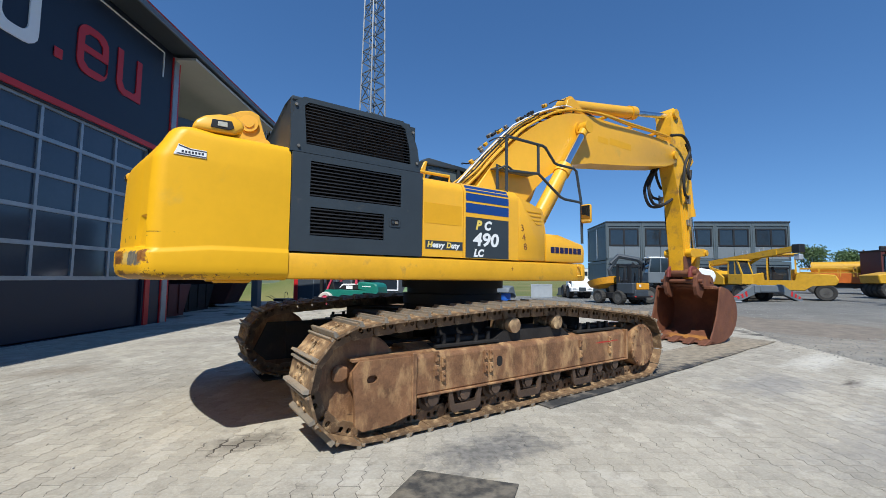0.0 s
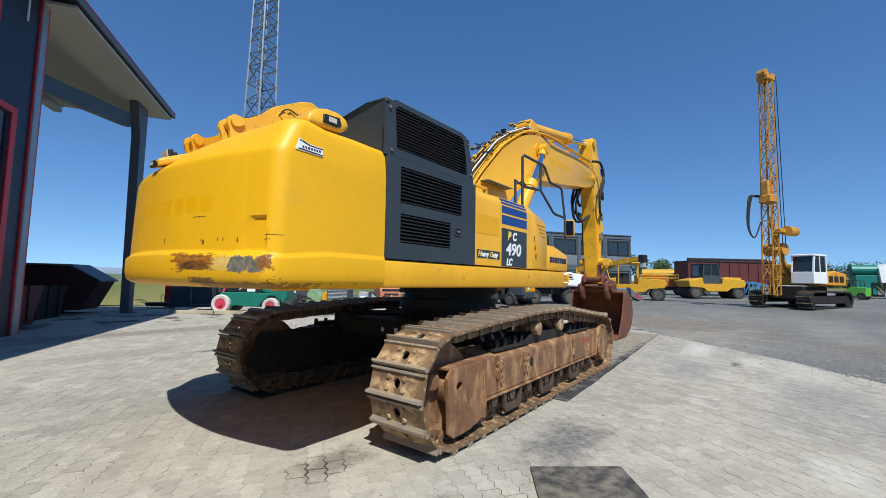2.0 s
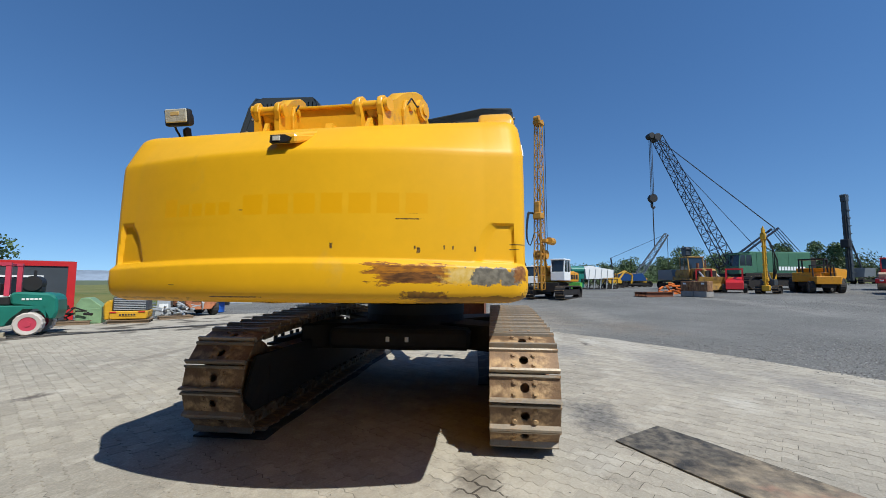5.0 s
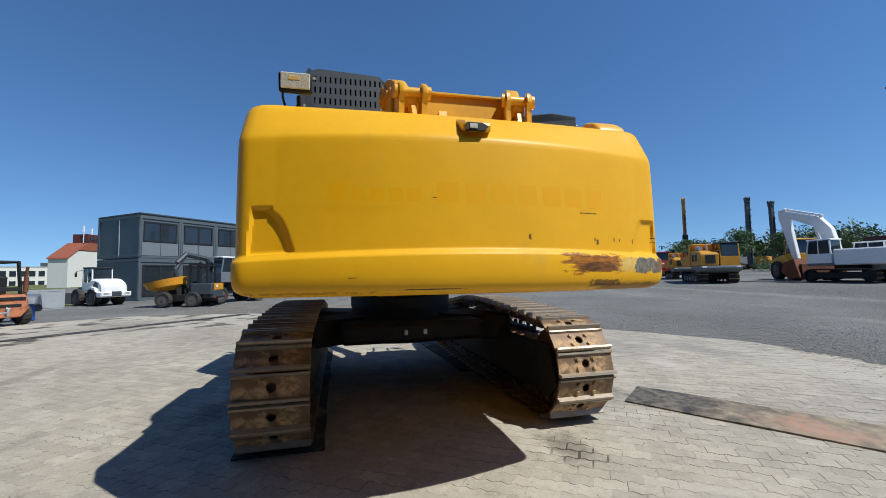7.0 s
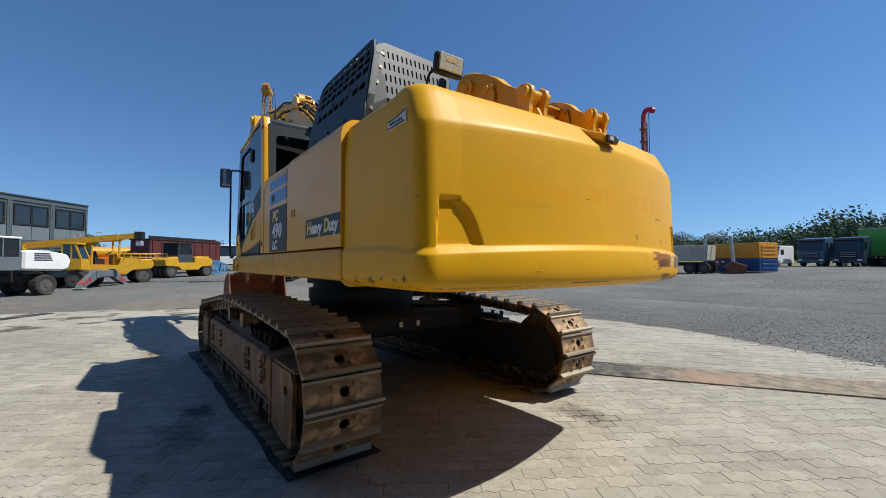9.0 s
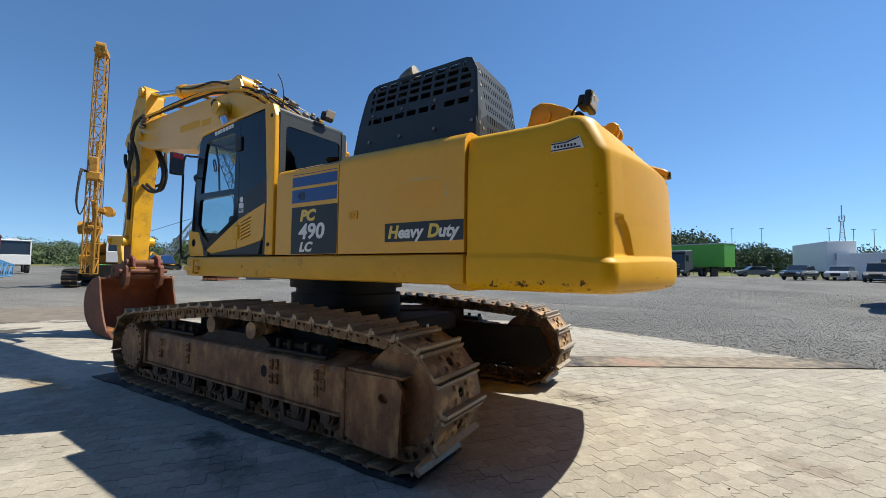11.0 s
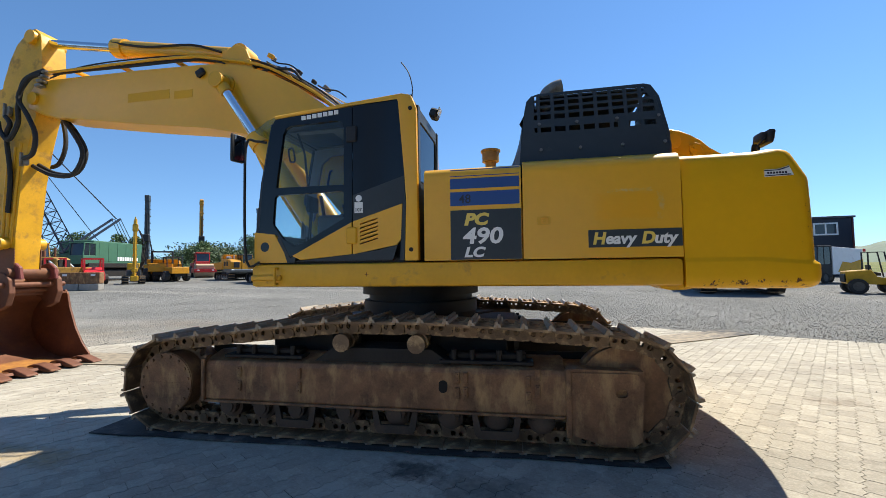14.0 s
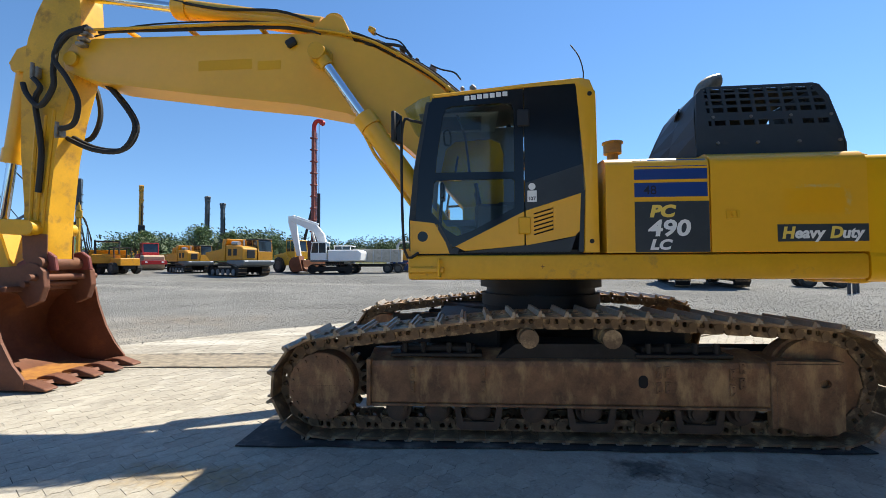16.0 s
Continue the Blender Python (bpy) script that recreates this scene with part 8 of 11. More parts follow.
for z in (0.3, 0.9, 1.6, 2.3):
    span(bm, (1.46, -0.36, z), (1.60, 0.36, z + 0.1))
part("mast", bm, BLACK, fork)
for y in (0.3, -0.3):
    pro("fork_tine", fork, [(1.64, 0.06), (2.75, 0.05), (2.75, 0.09), (1.70, 0.12), (1.70, 0.7), (1.64, 0.7)], y - 0.06, y + 0.06, BLACK, bevel=0.004)
pro("seat", fork, [(-0.45, 1.12), (0.05, 1.12), (0.05, 1.25), (-0.3, 1.28), (-0.4, 1.75), (-0.5, 1.75)], -0.25, 0.25, BLACK)
bm = bmesh.new()
rod(bm, (-1.25, -0.25, 1.75), (-1.25, 0.25, 1.75), 0.26, 16)
span(bm, (-1.5, -0.2, 1.45), (-1.0, 0.2, 1.62), 0.02)
rod(bm, (-1.25, 0.0, 1.9), (-1.25, 0.0, 2.2), 0.04, 8)
part("gas_tank", bm, BLACK, fork)
for s in (-1, 1):
    blk("white_label", fork, (-0.5, s * 0.526 - 0.004, 1.06), (-0.1, s * 0.526 + 0.004, 1.25), LETTER, 0)
    pro("white_trim", fork, [(-0.80, 1.29), (0.10, 1.27), (0.30, 1.10), (0.30, 1.16), (0.12, 1.34), (-0.80, 1.36)], s * 0.50 - 0.03, s * 0.50 + 0.03, LETTER, bevel=0.01)
bm = bmesh.new()
rod(bm, (1.50, -0.2, 2.05), (1.50, 0.2, 2.05), 0.20, 14)
rod(bm, (1.40, -0.12, 1.2), (1.40, -0.12, 2.1), 0.05, 8)
rod(bm, (1.40, 0.12, 1.2), (1.40, 0.12, 2.1), 0.05, 8)
part("mast_chain_wheel", bm, BLACK, fork)
shrink(fork, 0.845)

def pallet(x, y, h, seed, label, mtl):
    t = thing("scrap_pallet", x, y, h, label, "pallet", z=-0.008)
    bm = bmesh.new()
    for k in range(5):
        span(bm, (-0.6, -0.4 + 0.18 * k, 0.11), (0.6, -0.30 + 0.18 * k, 0.135))
    for yy in (-0.38, 0.0, 0.34):
        span(bm, (-0.6, yy, 0.0), (0.6, yy + 0.1, 0.11))
    part("pallet", bm, WOOD, t)
    rnd = random.Random(seed)
    bm = bmesh.new()
    for k in range(26):
        a = Vector((rnd.uniform(-0.55, 0.55), rnd.uniform(-0.35, 0.35), rnd.uniform(0.16, 0.6)))
        rod(bm, a, a + Vector((rnd.uniform(-0.35, 0.35), rnd.uniform(-0.25, 0.25), rnd.uniform(-0.08, 0.2))), rnd.uniform(0.02, 0.05), 6)
    part("scrap", bm, mtl, t)


pallet(6.75, 13.9, -52, 2, "pallet heaped with dark scrap parts", UNDER)
pallet(9.5, 12.1, -40, 9, "pallet heaped with grey scrap parts", LG)
gb = thing("green_cabinet", 7.35, 13.75, -55, "pale green machine cabinet on the paving", "cabinet", z=-0.008)
PGREEN = mat("pale_green_paint", (0.20, 0.32, 0.17), 0.5)
pro("body", gb, [(-0.35, 0), (0.40, 0), (0.40, 0.62), (0.02, 0.95), (-0.22, 0.95), (-0.35, 0.70)], -0.4, 0.4, PGREEN)
for k in range(2):
    blk("door", gb, (-0.30 + 0.34 * k, -0.412, 0.06), (0.0 + 0.34 * k, -0.398, 0.56), PGREEN, 0.006)
yw = thing("yellow_compressor", 7.75, 12.45, -58, "yellow towed compressor with grey grille and red lights", "compressor", z=-0.008)
for yy in (-0.40, -0.05, 0.30):
    blk("skid", yw, (-0.62, yy, 0.0), (0.62, yy + 0.1, 0.10), WOOD, 0.005)
blk("deck", yw, (-0.64, -0.45, 0.10), (0.64, 0.45, 0.13), WOOD, 0.005)
pro("body", yw, [(-0.55, 0.16), (0.55, 0.16), (0.58, 0.24), (0.58, 0.46), (-0.58, 0.46), (-0.58, 0.24)], -0.42, 0.5, YM, bevel=0.03)
pro("fender", yw, [(-0.74, 0.14), (-0.58, 0.14), (-0.52, 0.46), (-0.52, 0.86), (-0.62, 0.88), (-0.78, 0.70)], -0.38, 0.45, YM, bevel=0.05)
hs_ = blk("radiator_housing", yw, (-0.50, -0.36, 0.46), (0.55, 0.48, 0.98), DG, 0.03)
for k in range(7):
    blk("slat", hs_, (-0.46, -0.385, 0.50 + 0.066 * k), (0.51, -0.355, 0.53 + 0.066 * k), LG, 0.004)
for x in (-0.46, 0.40):
    bm = bmesh.new()
    span(bm, (x - 0.10, -0.45, 0.40), (x + 0.10, -0.415, 0.45), 0.008)
    part("tail_light", bm, RED, yw)
blk("number_plate", yw, (-0.30, -0.435, 0.27), (0.24, -0.42, 0.38), YM, 0.004)
bm = bmesh.new()
for k in range(6):
    span(bm, (-0.27 + 0.085 * k, -0.439, 0.295), (-0.215 + 0.085 * k, -0.433, 0.355))
part("number_bars", bm, INK, yw)
ct = thing("control_cabinet", 9.6, 12.75, -50, "pale grey control cabinet with dark side grille", "cabinet", z=-0.008)
pro("body", ct, [(-0.28, 0.0), (0.35, 0.0), (0.28, 0.12), (0.24, 0.8), (-0.2, 0.85), (-0.28, 0.12)], -0.3, 0.3, LG, bevel=0.02)
blk("notice", ct, (-0.14, -0.315, 0.32), (0.18, -0.303, 0.62), LETTER, 0)
for k in range(5):
    blk("slat", ct, (-0.55, -0.2, 0.12 + 0.12 * k), (-0.27, 0.25, 0.18 + 0.12 * k), MG, 0.01)
bk = thing("blue_drum", 13.4, 13.0, 20, "bright blue plastic drum under a grey tarpaulin", "drum", z=-0.008)
bm = bmesh.new()
rod(bm, (0, 0, 0), (0, 0, 0.62), 0.34, 20)
for z in (0.2, 0.42):
    rod(bm, (0, 0, z), (0, 0, z + 0.03), 0.355, 20)
part("barrel", bm, mat("bright_blue_plastic", (0.02, 0.10, 0.42), 0.4, var=0.1, bump=0.02), bk, smooth=True)
bm = bmesh.new()
prism(bm, [(-0.50, 0.60), (-0.30, 0.95), (0.25, 1.05), (0.55, 0.62), (0.68, 0.28), (0.50, 0.35), (0.38, 0.62), (0.0, 0.68), (-0.36, 0.62)], -0.45, 0.45, 'y', 0.06)
part("tarpaulin", bm, MG, bk, "crumpled grey tarpaulin", smooth=True)

# ---------------------------------------------------------------- container office and the machines before it
OPANEL = mat("blue_grey_panel", (0.16, 0.185, 0.20), 0.5, var=0.1, bump=0.03)
OFFICE = mat("dark_blue_grey_panel", (0.085, 0.108, 0.118), 0.5, var=0.12, scale=1.5, bump=0.03, dirt=(0.11, 0.12, 0.12), amount=0.25)
OC, OA = (25.7, 14.2), -39.0
office = thing("office_block", OC[0], OC[1], OA, "two-storey grey container office with dark window bands", "building", z=0.0)
for st in range(2):
    for k in range(5):
        x0, z0 = 3.42 * k, 2.78 * st
        mod = blk("module", office, (x0, 0.05, z0 + 0.02), (x0 + 3.40, 4.3, z0 + 2.76), OFFICE, 0.02)
        bm = bmesh.new()
        span(bm, (x0, 0.0, z0 + 2.52), (x0 + 3.40, 0.06, z0 + 2.76))
        span(bm, (x0, 0.0, z0), (x0 + 0.16, 0.06, z0 + 2.52))
        span(bm, (x0 + 3.24, 0.0, z0), (x0 + 3.40, 0.06, z0 + 2.52))
        span(bm, (x0, 0.0, z0), (x0 + 3.40, 0.06, z0 + 0.14))
        part("frame", bm, OFFICE, mod)
        lo, hi = (1.05, 2.35) if st else (0.35, 2.35)
        bm = bmesh.new()
        plate(bm, rect(x0 + 0.30, z0 + lo, x0 + 3.10, z0 + hi), [rect(x0 + 0.42, z0 + lo + 0.1, x0 + 1.62, z0 + hi - 0.1), rect(x0 + 1.78, z0 + lo + 0.1, x0 + 2.98, z0 + hi - 0.1)], 0.0, 0.05)
        win = part("window", bm, BLACK, mod)
        for a in (0.42, 1.78):
            blk("pane", win, (x0 + a, 0.030, z0 + lo + 0.1), (x0 + a + 1.2, 0.036, z0 + hi - 0.1), PANE, 0)
        if st:
            for a in (0.2, 1.72):
                blk("panel", mod, (x0 + a, 0.01, z0 + 0.16), (x0 + a + 1.48, 0.05, z0 + 1.0), OPANEL, 0.005)
blk("roof", office, (-0.05, -0.05, 5.54), (17.15, 4.35, 5.66), DG)
blk("downpipe", office, (-0.06, 2.0, 2.9), (0.0, 2.08, 5.3), LG, 0.01)
for y in (0.0, 4.10):
    for z0 in (0.0, 2.78):
        blk("corner_post", office, (-0.05, y + 0.02, z0 + 0.02), (0.0, y + 0.20, z0 + 2.5), OFFICE, 0.01)
for z0 in (0.0, 2.52, 2.78, 5.30):
    blk("end_beam", office, (-0.055, 0.02, z0 + 0.02), (0.0, 4.3, z0 + 0.22), OFFICE, 0.01)
office.scale = (0.82, 1.2, 1.09)

dp = thing("site_dumper", 18.9, 9.05, 80, "small site dumper with an orange skip", "dumper", "machines by the office")
bm = bmesh.new()
rim_pts = []
for k in range(20):
    a = 2 * math.pi * k / 20
    rim_pts.append((math.cos(a), math.sin(a)))
lo = [bm.verts.new((1.05 + 0.62 * c, 0.55 * s, 1.0 - 0.06 * c)) for c, s in rim_pts]
hi = [bm.verts.new((1.30 + 1.20 * c, 0.95 * s, 1.62 - 0.26 * c)) for c, s in rim_pts]
hi2 = [bm.verts.new((1.30 + 1.12 * c, 0.87 * s, 1.62 - 0.26 * c)) for c, s in rim_pts]
lo2 = [bm.verts.new((1.05 + 0.55 * c, 0.48 * s, 1.1 - 0.06 * c)) for c, s in rim_pts]
mid = [bm.verts.new((1.16 + 1.08 * c, 0.85 * s, 1.22 - 0.20 * c)) for c, s in rim_pts]
for A, B in ((lo, mid), (mid, hi), (hi, hi2), (hi2, lo2)):
    for k in range(20):
        bm.faces.new((A[k], A[(k + 1) % 20], B[(k + 1) % 20], B[k]))
bm.faces.new(lo[::-1])
bm.faces.new(lo2)
part("skip", bm, OR, dp, "orange tipping skip", smooth=True)
for x in (0.95, -0.75):
    for y in (0.72, -0.72):
        wheel(dp, x, y, 0.46, 0.38)
blk("engine_cover", dp, (-1.82, -0.72, 0.72), (-0.55, 0.72, 1.42), DG, 0.05)
blk("rear_panel", dp, (-1.88, -0.70, 1.00), (-1.78, 0.42, 1.42), OR, 0.02)
bm = bmesh.new()
rod(bm, (-1.895, 0.15, 1.24), (-1.88, 0.15, 1.24), 0.10, 16)
part("round_badge", bm, LETTER, dp)
blk("bumper", dp, (-2.0, -0.80, 0.50), (-1.75, 0.80, 0.62), BLACK, 0.03)
for y in (-0.72, 0.72):
    blk("tail_light", dp, (-2.03, y - 0.07, 0.53), (-1.99, y + 0.07, 0.60), RED, 0.006)
blk("rear_grille", dp, (-1.90, -0.6, 0.5), (-1.2, 0.6, 0.98), DG)
blk("chassis", dp, (-1.7, -0.45, 0.35), (1.4, 0.45, 0.75), BLACK)
for y in (-0.5, 0.5):
    for nm, a, b, w in (("roll_post", (-0.45, y, 1.0), (-0.45, y, 2.62), 0.13), ("roll_post", (-1.45, y, 1.4), (-1.45, y, 2.50), 0.11), ("roll_rail", (-0.42, y, 2.62), (-1.48, y, 2.52), 0.10), ("roll_stay", (-0.95, y, 1.4), (-0.95, y, 2.1), 0.07)):
        bm = bmesh.new()
        bar(bm, a, b, w)
        part(nm, bm, BLACK, dp)
for a, b in (((-0.45, -0.5, 2.62), (-0.45, 0.5, 2.62)), ((-1.45, -0.5, 2.52), (-1.45, 0.5, 2.52))):
    bm = bmesh.new()
    bar(bm, a, b, 0.11)
    part("roll_bar", bm, BLACK, dp)
shrink(dp, 0.88)
pro("seat", dp, [(-0.55, 1.0), (-0.1, 1.0), (-0.1, 1.15), (-0.4, 1.2), (-0.5, 1.65), (-0.6, 1.6)], -0.3, 0.3, BLACK)

wl = thing("wheel_loader", 22.9, 15.1, 52, "white compact wheel loader seen from behind", "loader", "machines by the office")
for x in (1.0, -0.9):
    for y in (0.75, -0.75):
        wheel(wl, x, y, 0.6, 0.45)
pro("hood", wl, [(-2.02, 0.82), (-2.06, 1.15), (-1.95, 1.50), (-1.65, 1.78), (-1.1, 1.90), (-0.35, 1.90), (-0.35, 0.7), (-1.0, 0.55), (-1.7, 0.62)], -0.80, 0.80, WHITE, bevel=0.16)
for s in (-1, 1):
    pro("fender", wl, [(-1.55, 0.95), (-1.42, 1.25), (-0.9, 1.36), (-0.35, 1.20), (-0.30, 1.05), (-0.9, 1.22), (-1.35, 1.1)], s * 0.78 - 0.2, s * 0.78 + 0.2, WHITE, bevel=0.02)
    pro("side_vent", wl, [(-1.5, 1.25), (-1.42, 1.6), (-1.1, 1.7), (-0.85, 1.4), (-0.9, 1.25)], s * 0.80 - 0.012, s * 0.80 + 0.012, DG, bevel=0.004)
pro("bumper", wl, [(-2.18, 0.62), (-1.6, 0.58), (-1.5, 0.98), (-2.2, 0.98)], -0.95, 0.95, WHITE, bevel=0.07)
blk("rear_grille", wl, (-2.22, -0.3, 0.66), (-2.0, 0.3, 1.0), DG)
for y in (-0.66, 0.66):
    blk("tail_light", wl, (-2.225, y - 0.14, 0.84), (-2.19, y + 0.14, 0.93), LG, 0.01)
bm = bmesh.new()
tube(bm, [(0.7, 0.62, 2.5), (0.8, 1.0, 2.45), (0.82, 1.02, 2.2)], 0.02, 6, 2)
box(bm, (0.82, 1.04, 2.2), (0.06, 0.14, 0.34), 0.02)
part("mirror", bm, BLACK, wl)
cabin(wl, (-0.4, -0.65, 0.9), (0.85, 0.65, 2.65), WHITE, roof=BLACK)
pro("loader_arm", wl, [(0.6, 0.9), (1.9, 1.3), (2.7, 0.5), (2.5, 0.4), (1.8, 1.05), (0.7, 0.7)], -0.35, 0.35, DG)
pro("loader_bucket", wl, [(2.5, 0.1), (3.4, 0.05), (3.3, 0.2), (2.8, 0.3), (2.7, 0.8), (2.5, 0.9)], -1.0, 1.0, DG)

shrink(wl, 0.84)
cr = thing("mesh_crate", 20.75, 16.65, -47, "grey steel crate with open mesh sides", "crate")
for x in (-0.9, 0.9):
    blk("side", cr, (x - 0.03, -0.5, 0.1), (x + 0.03, 0.5, 1.25), LG, 0.005)
for y in (-0.5, 0.5):
    bm = bmesh.new()
    plate(bm, rect(-0.9, 0.1, 0.9, 1.25), [rect(-0.8, 0.2, -0.05, 1.15), rect(0.05, 0.2, 0.8, 1.15)], y - 0.02, y + 0.02)
    part("mesh_side", bm, LG, cr)
    blk("mesh", cr, (-0.82, y - 0.004, 0.18), (0.82, y + 0.004, 1.17), LG, 0)
shrink(cr, 0.86)
blk("floor_plate", cr, (-0.9, -0.5, 0.0), (0.9, 0.5, 0.1), LG, 0.01)

tf = thing("orange_forklift", 11.35, 12.75, 58, "faded orange rough-terrain forklift with a black roll cage, seen from behind", "forklift", z=-0.008)
FADED = mat("sun_faded_orange_paint", (0.47, 0.17, 0.075), 0.6, var=0.3, scale=3, bump=0.06, dirt=(0.20, 0.09, 0.05), amount=0.5, dscale=4)
pro("rear_body", tf, [(-0.95, 0.42), (-1.02, 0.62), (-0.98, 0.95), (-0.85, 1.08), (0.6, 1.12), (0.7, 0.42)], -0.62, 0.62, FADED, bevel=0.06)
pro("lower_weight", tf, [(-0.42, 0.30), (0.42, 0.30), (0.66, 0.62), (-0.66, 0.62)], -1.0, 0.4, FADED, 'x', 0.03)
blk("chassis", tf, (-0.5, -0.35, 0.25), (1.3, 0.35, 0.5), BLACK)
for z, w in ((0.90, 0.52), (0.66, 0.40)):
    blk("air_slot", tf, (-1.03, -w, z), (-0.96, w, z + 0.10), BLACK, 0.01)
bm = bmesh.new()
tube(bm, [(-1.04, 0, 0.64), (-1.12, 0, 0.58), (-1.12, 0, 0.40), (-1.06, 0, 0.32)], 0.035, 8, 3)
rod(bm, (-1.10, -0.05, 0.60), (-1.10, 0.05, 0.60), 0.05, 10)
part("tow_hook", bm, LG, tf)
for x, r, w in ((-0.55, 0.36, 0.28), (1.05, 0.40, 0.32)):
    for y in (0.66, -0.66):
        wheel(tf, x, y, r, w)
for y in (-0.50, 0.50):
    for nm, a, b in (("cage_post", (-0.72, y, 1.08), (-0.62, y * 0.92, 2.22)), ("cage_post", (0.75, y, 1.0), (0.55, y * 0.92, 2.22)), ("roof_rail", (-0.66, y * 0.92, 2.22), (0.58, y * 0.92, 2.22))):
        bm = bmesh.new()
        bar(bm, a, b, 0.075)
        part(nm, bm, BLACK, tf)
blk("roof", tf, (-0.66, -0.48, 2.22), (0.58, 0.48, 2.27), DG, 0.015)
blk("cross_beam", tf, (-0.76, -0.52, 1.20), (-0.68, 0.52, 1.34), BLACK, 0.01)
blk("roof_lamp", tf, (-0.45, 0.10, 2.28), (-0.2, 0.42, 2.44), BLACK, 0.04)
pro("seat", tf, [(-0.45, 1.1), (0.05, 1.1), (0.05, 1.25), (-0.3, 1.28), (-0.4, 1.72), (-0.5, 1.70)], -0.25, 0.25, BLACK)
bm = bmesh.new()
tube(bm, [(-0.78, -0.60, 1.0), (-0.78, -0.62, 1.75), (-0.82, -0.62, 2.05)], 0.05, 10, 3)
rod(bm, (-0.78, -0.61, 1.15), (-0.78, -0.62, 1.7), 0.07, 12)
part("exhaust_pipe", bm, RUST, tf, smooth=True)
bm = bmesh.new()
tube(bm, [(-0.60, 0.5, 1.12), (-0.72, 0.56, 1.3), (-0.66, 0.62, 1.22), (-0.6, 0.62, 1.05)], 0.03, 8, 3)
part("hose", bm, RED, tf)

me = thing("mobile_excavator", 21.2, 7.4, 137, "white wheeled excavator with folded dark boom", "excavator", "machines by the office")
blk("chassis", me, (-2.0, -0.6, 0.75), (2.0, 0.6, 1.15), UNDER)
for x in (1.4, -1.4):
    for y in (0.85, -0.85):
        wheel(me, x, y, 0.56, 0.5)
blk("turntable", me, (-0.6, -0.6, 1.15), (0.6, 0.6, 1.35), BLACK)
pro("rear_body", me, [(-2.5, 1.4), (-2.65, 1.85), (-2.45, 2.2), (-1.4, 2.38), (-0.2, 2.38), (-0.2, 1.35), (-2.2, 1.3)], -1.15, 1.15, WHITE, bevel=0.1)
bm = bmesh.new()
for k in range(4):
    span(bm, (-1.6 + 0.05 * k, 1.145, 1.85 + 0.11 * k), (-0.7, 1.165, 1.91 + 0.11 * k))
part("vent", bm, BLACK, me)
cabin(me, (-0.1, 0.2, 1.35), (1.45, 1.15, 2.95), MG, roof=WHITE)
blk("front_deck", me, (-0.2, -1.15, 1.35), (1.3, 0.15, 1.75), MG)
bm = bmesh.new()
tube(bm, [(0.6, -0.2, 1.7), (1.6, -0.2, 2.9), (2.9, -0.2, 3.15), (3.4, -0.2, 2.6)], 0.17, 8)
tube(bm, [(2.9, -0.2, 3.15), (3.5, -0.2, 2.2), (3.3, -0.2, 1.3)], 0.14, 8)
rod(bm, (0.9, -0.2, 1.9), (2.0, -0.2, 2.7), 0.08, 8)
part("boom", bm, DG, me)
shrink(me, 0.9)
pro("bucket", me, [(2.9, 0.6), (3.6, 0.55), (3.7, 1.0), (3.4, 1.3), (3.1, 1.2)], -0.6, 0.3, UNDER)

mc = thing("mobile_crane", 27.0, 5.8, 247, "yellow mobile crane with a telescopic boom and grey outriggers", "crane", "machines by the office")
blk("chassis", mc, (-2.7, -0.75, 0.6), (2.3, 0.75, 0.98), MG)
for x in (-1.9, -0.7, 1.1):
    for y in (0.85, -0.85):
        wheel(mc, x, y, 0.5, 0.4)
pro("engine_house", mc, [(-2.7, 1.0), (-2.75, 1.85), (-0.5, 1.9), (0.1, 1.45), (0.1, 1.0)], -1.05, 1.05, YM)
for k in range(2):
    blk("engine_door", mc, (-2.5 + 0.95 * k, -1.07, 1.12), (-1.7 + 0.95 * k, -1.04, 1.72), OR, 0.01)
cabin(mc, (0.45, -1.1, 1.05), (1.45, -0.25, 2.5), YM, 0.30)
for name, a, b, w, h in (("boom_base", (-2.0, 0.2, 2.42), (2.7, 0.2, 2.98), 0.36, 0.44), ("boom_section", (2.6, 0.2, 2.97), (3.6, 0.2, 3.10), 0.30, 0.36)):
    bm = bmesh.new()
    bar(bm, a, b, h, w)
    part(name, bm, YM, mc)
bm = bmesh.new()
for k in range(5):
    x = -0.2 + 0.22 * k
    span(bm, (x, 0.015, 2.62 + 0.119 * 0.22 * k), (x + 0.14, 0.018, 2.78 + 0.119 * 0.22 * k))
part("marking_bars", bm, BLACK, mc, "row of dark bars on the boom")
blk("boom_head", mc, (3.55, 0.0, 2.86), (4.0, 0.4, 3.34), BLACK)
blk("hook_block", mc, (3.6, 0.05, 2.45), (3.95, 0.35, 2.80), LG, 0.05)
bm = bmesh.new()
rod(bm, (-0.4, 0.2, 1.7), (1.5, 0.2, 2.7), 0.10, 10)
part("lift_cylinder", bm, YM, mc)
for k, x in enumerate((0.6, 1.7)):
    bm = bmesh.new()
    tube(bm, [(x - 0.2, 0.2, 2.95 + 0.12 * k), (x - 0.2, 0.2, 3.12 + 0.12 * k), (x + 0.1, 0.2, 3.16 + 0.12 * k), (x + 0.1, 0.2, 3.0 + 0.12 * k)], 0.02, 6)
    part("guide_loop", bm, LG, mc)
for k in range(3):
    bm = bmesh.new()
    tube(bm, [(-1.8 + 0.1 * k, 0.1, 2.6), (-1.9, -0.1, 2.3), (-1.5 + 0.2 * k, -0.3, 2.0), (-1.2 + 0.2 * k, -0.2, 1.9)], 0.03, 6, 4)
    part("hose", bm, YM, mc)
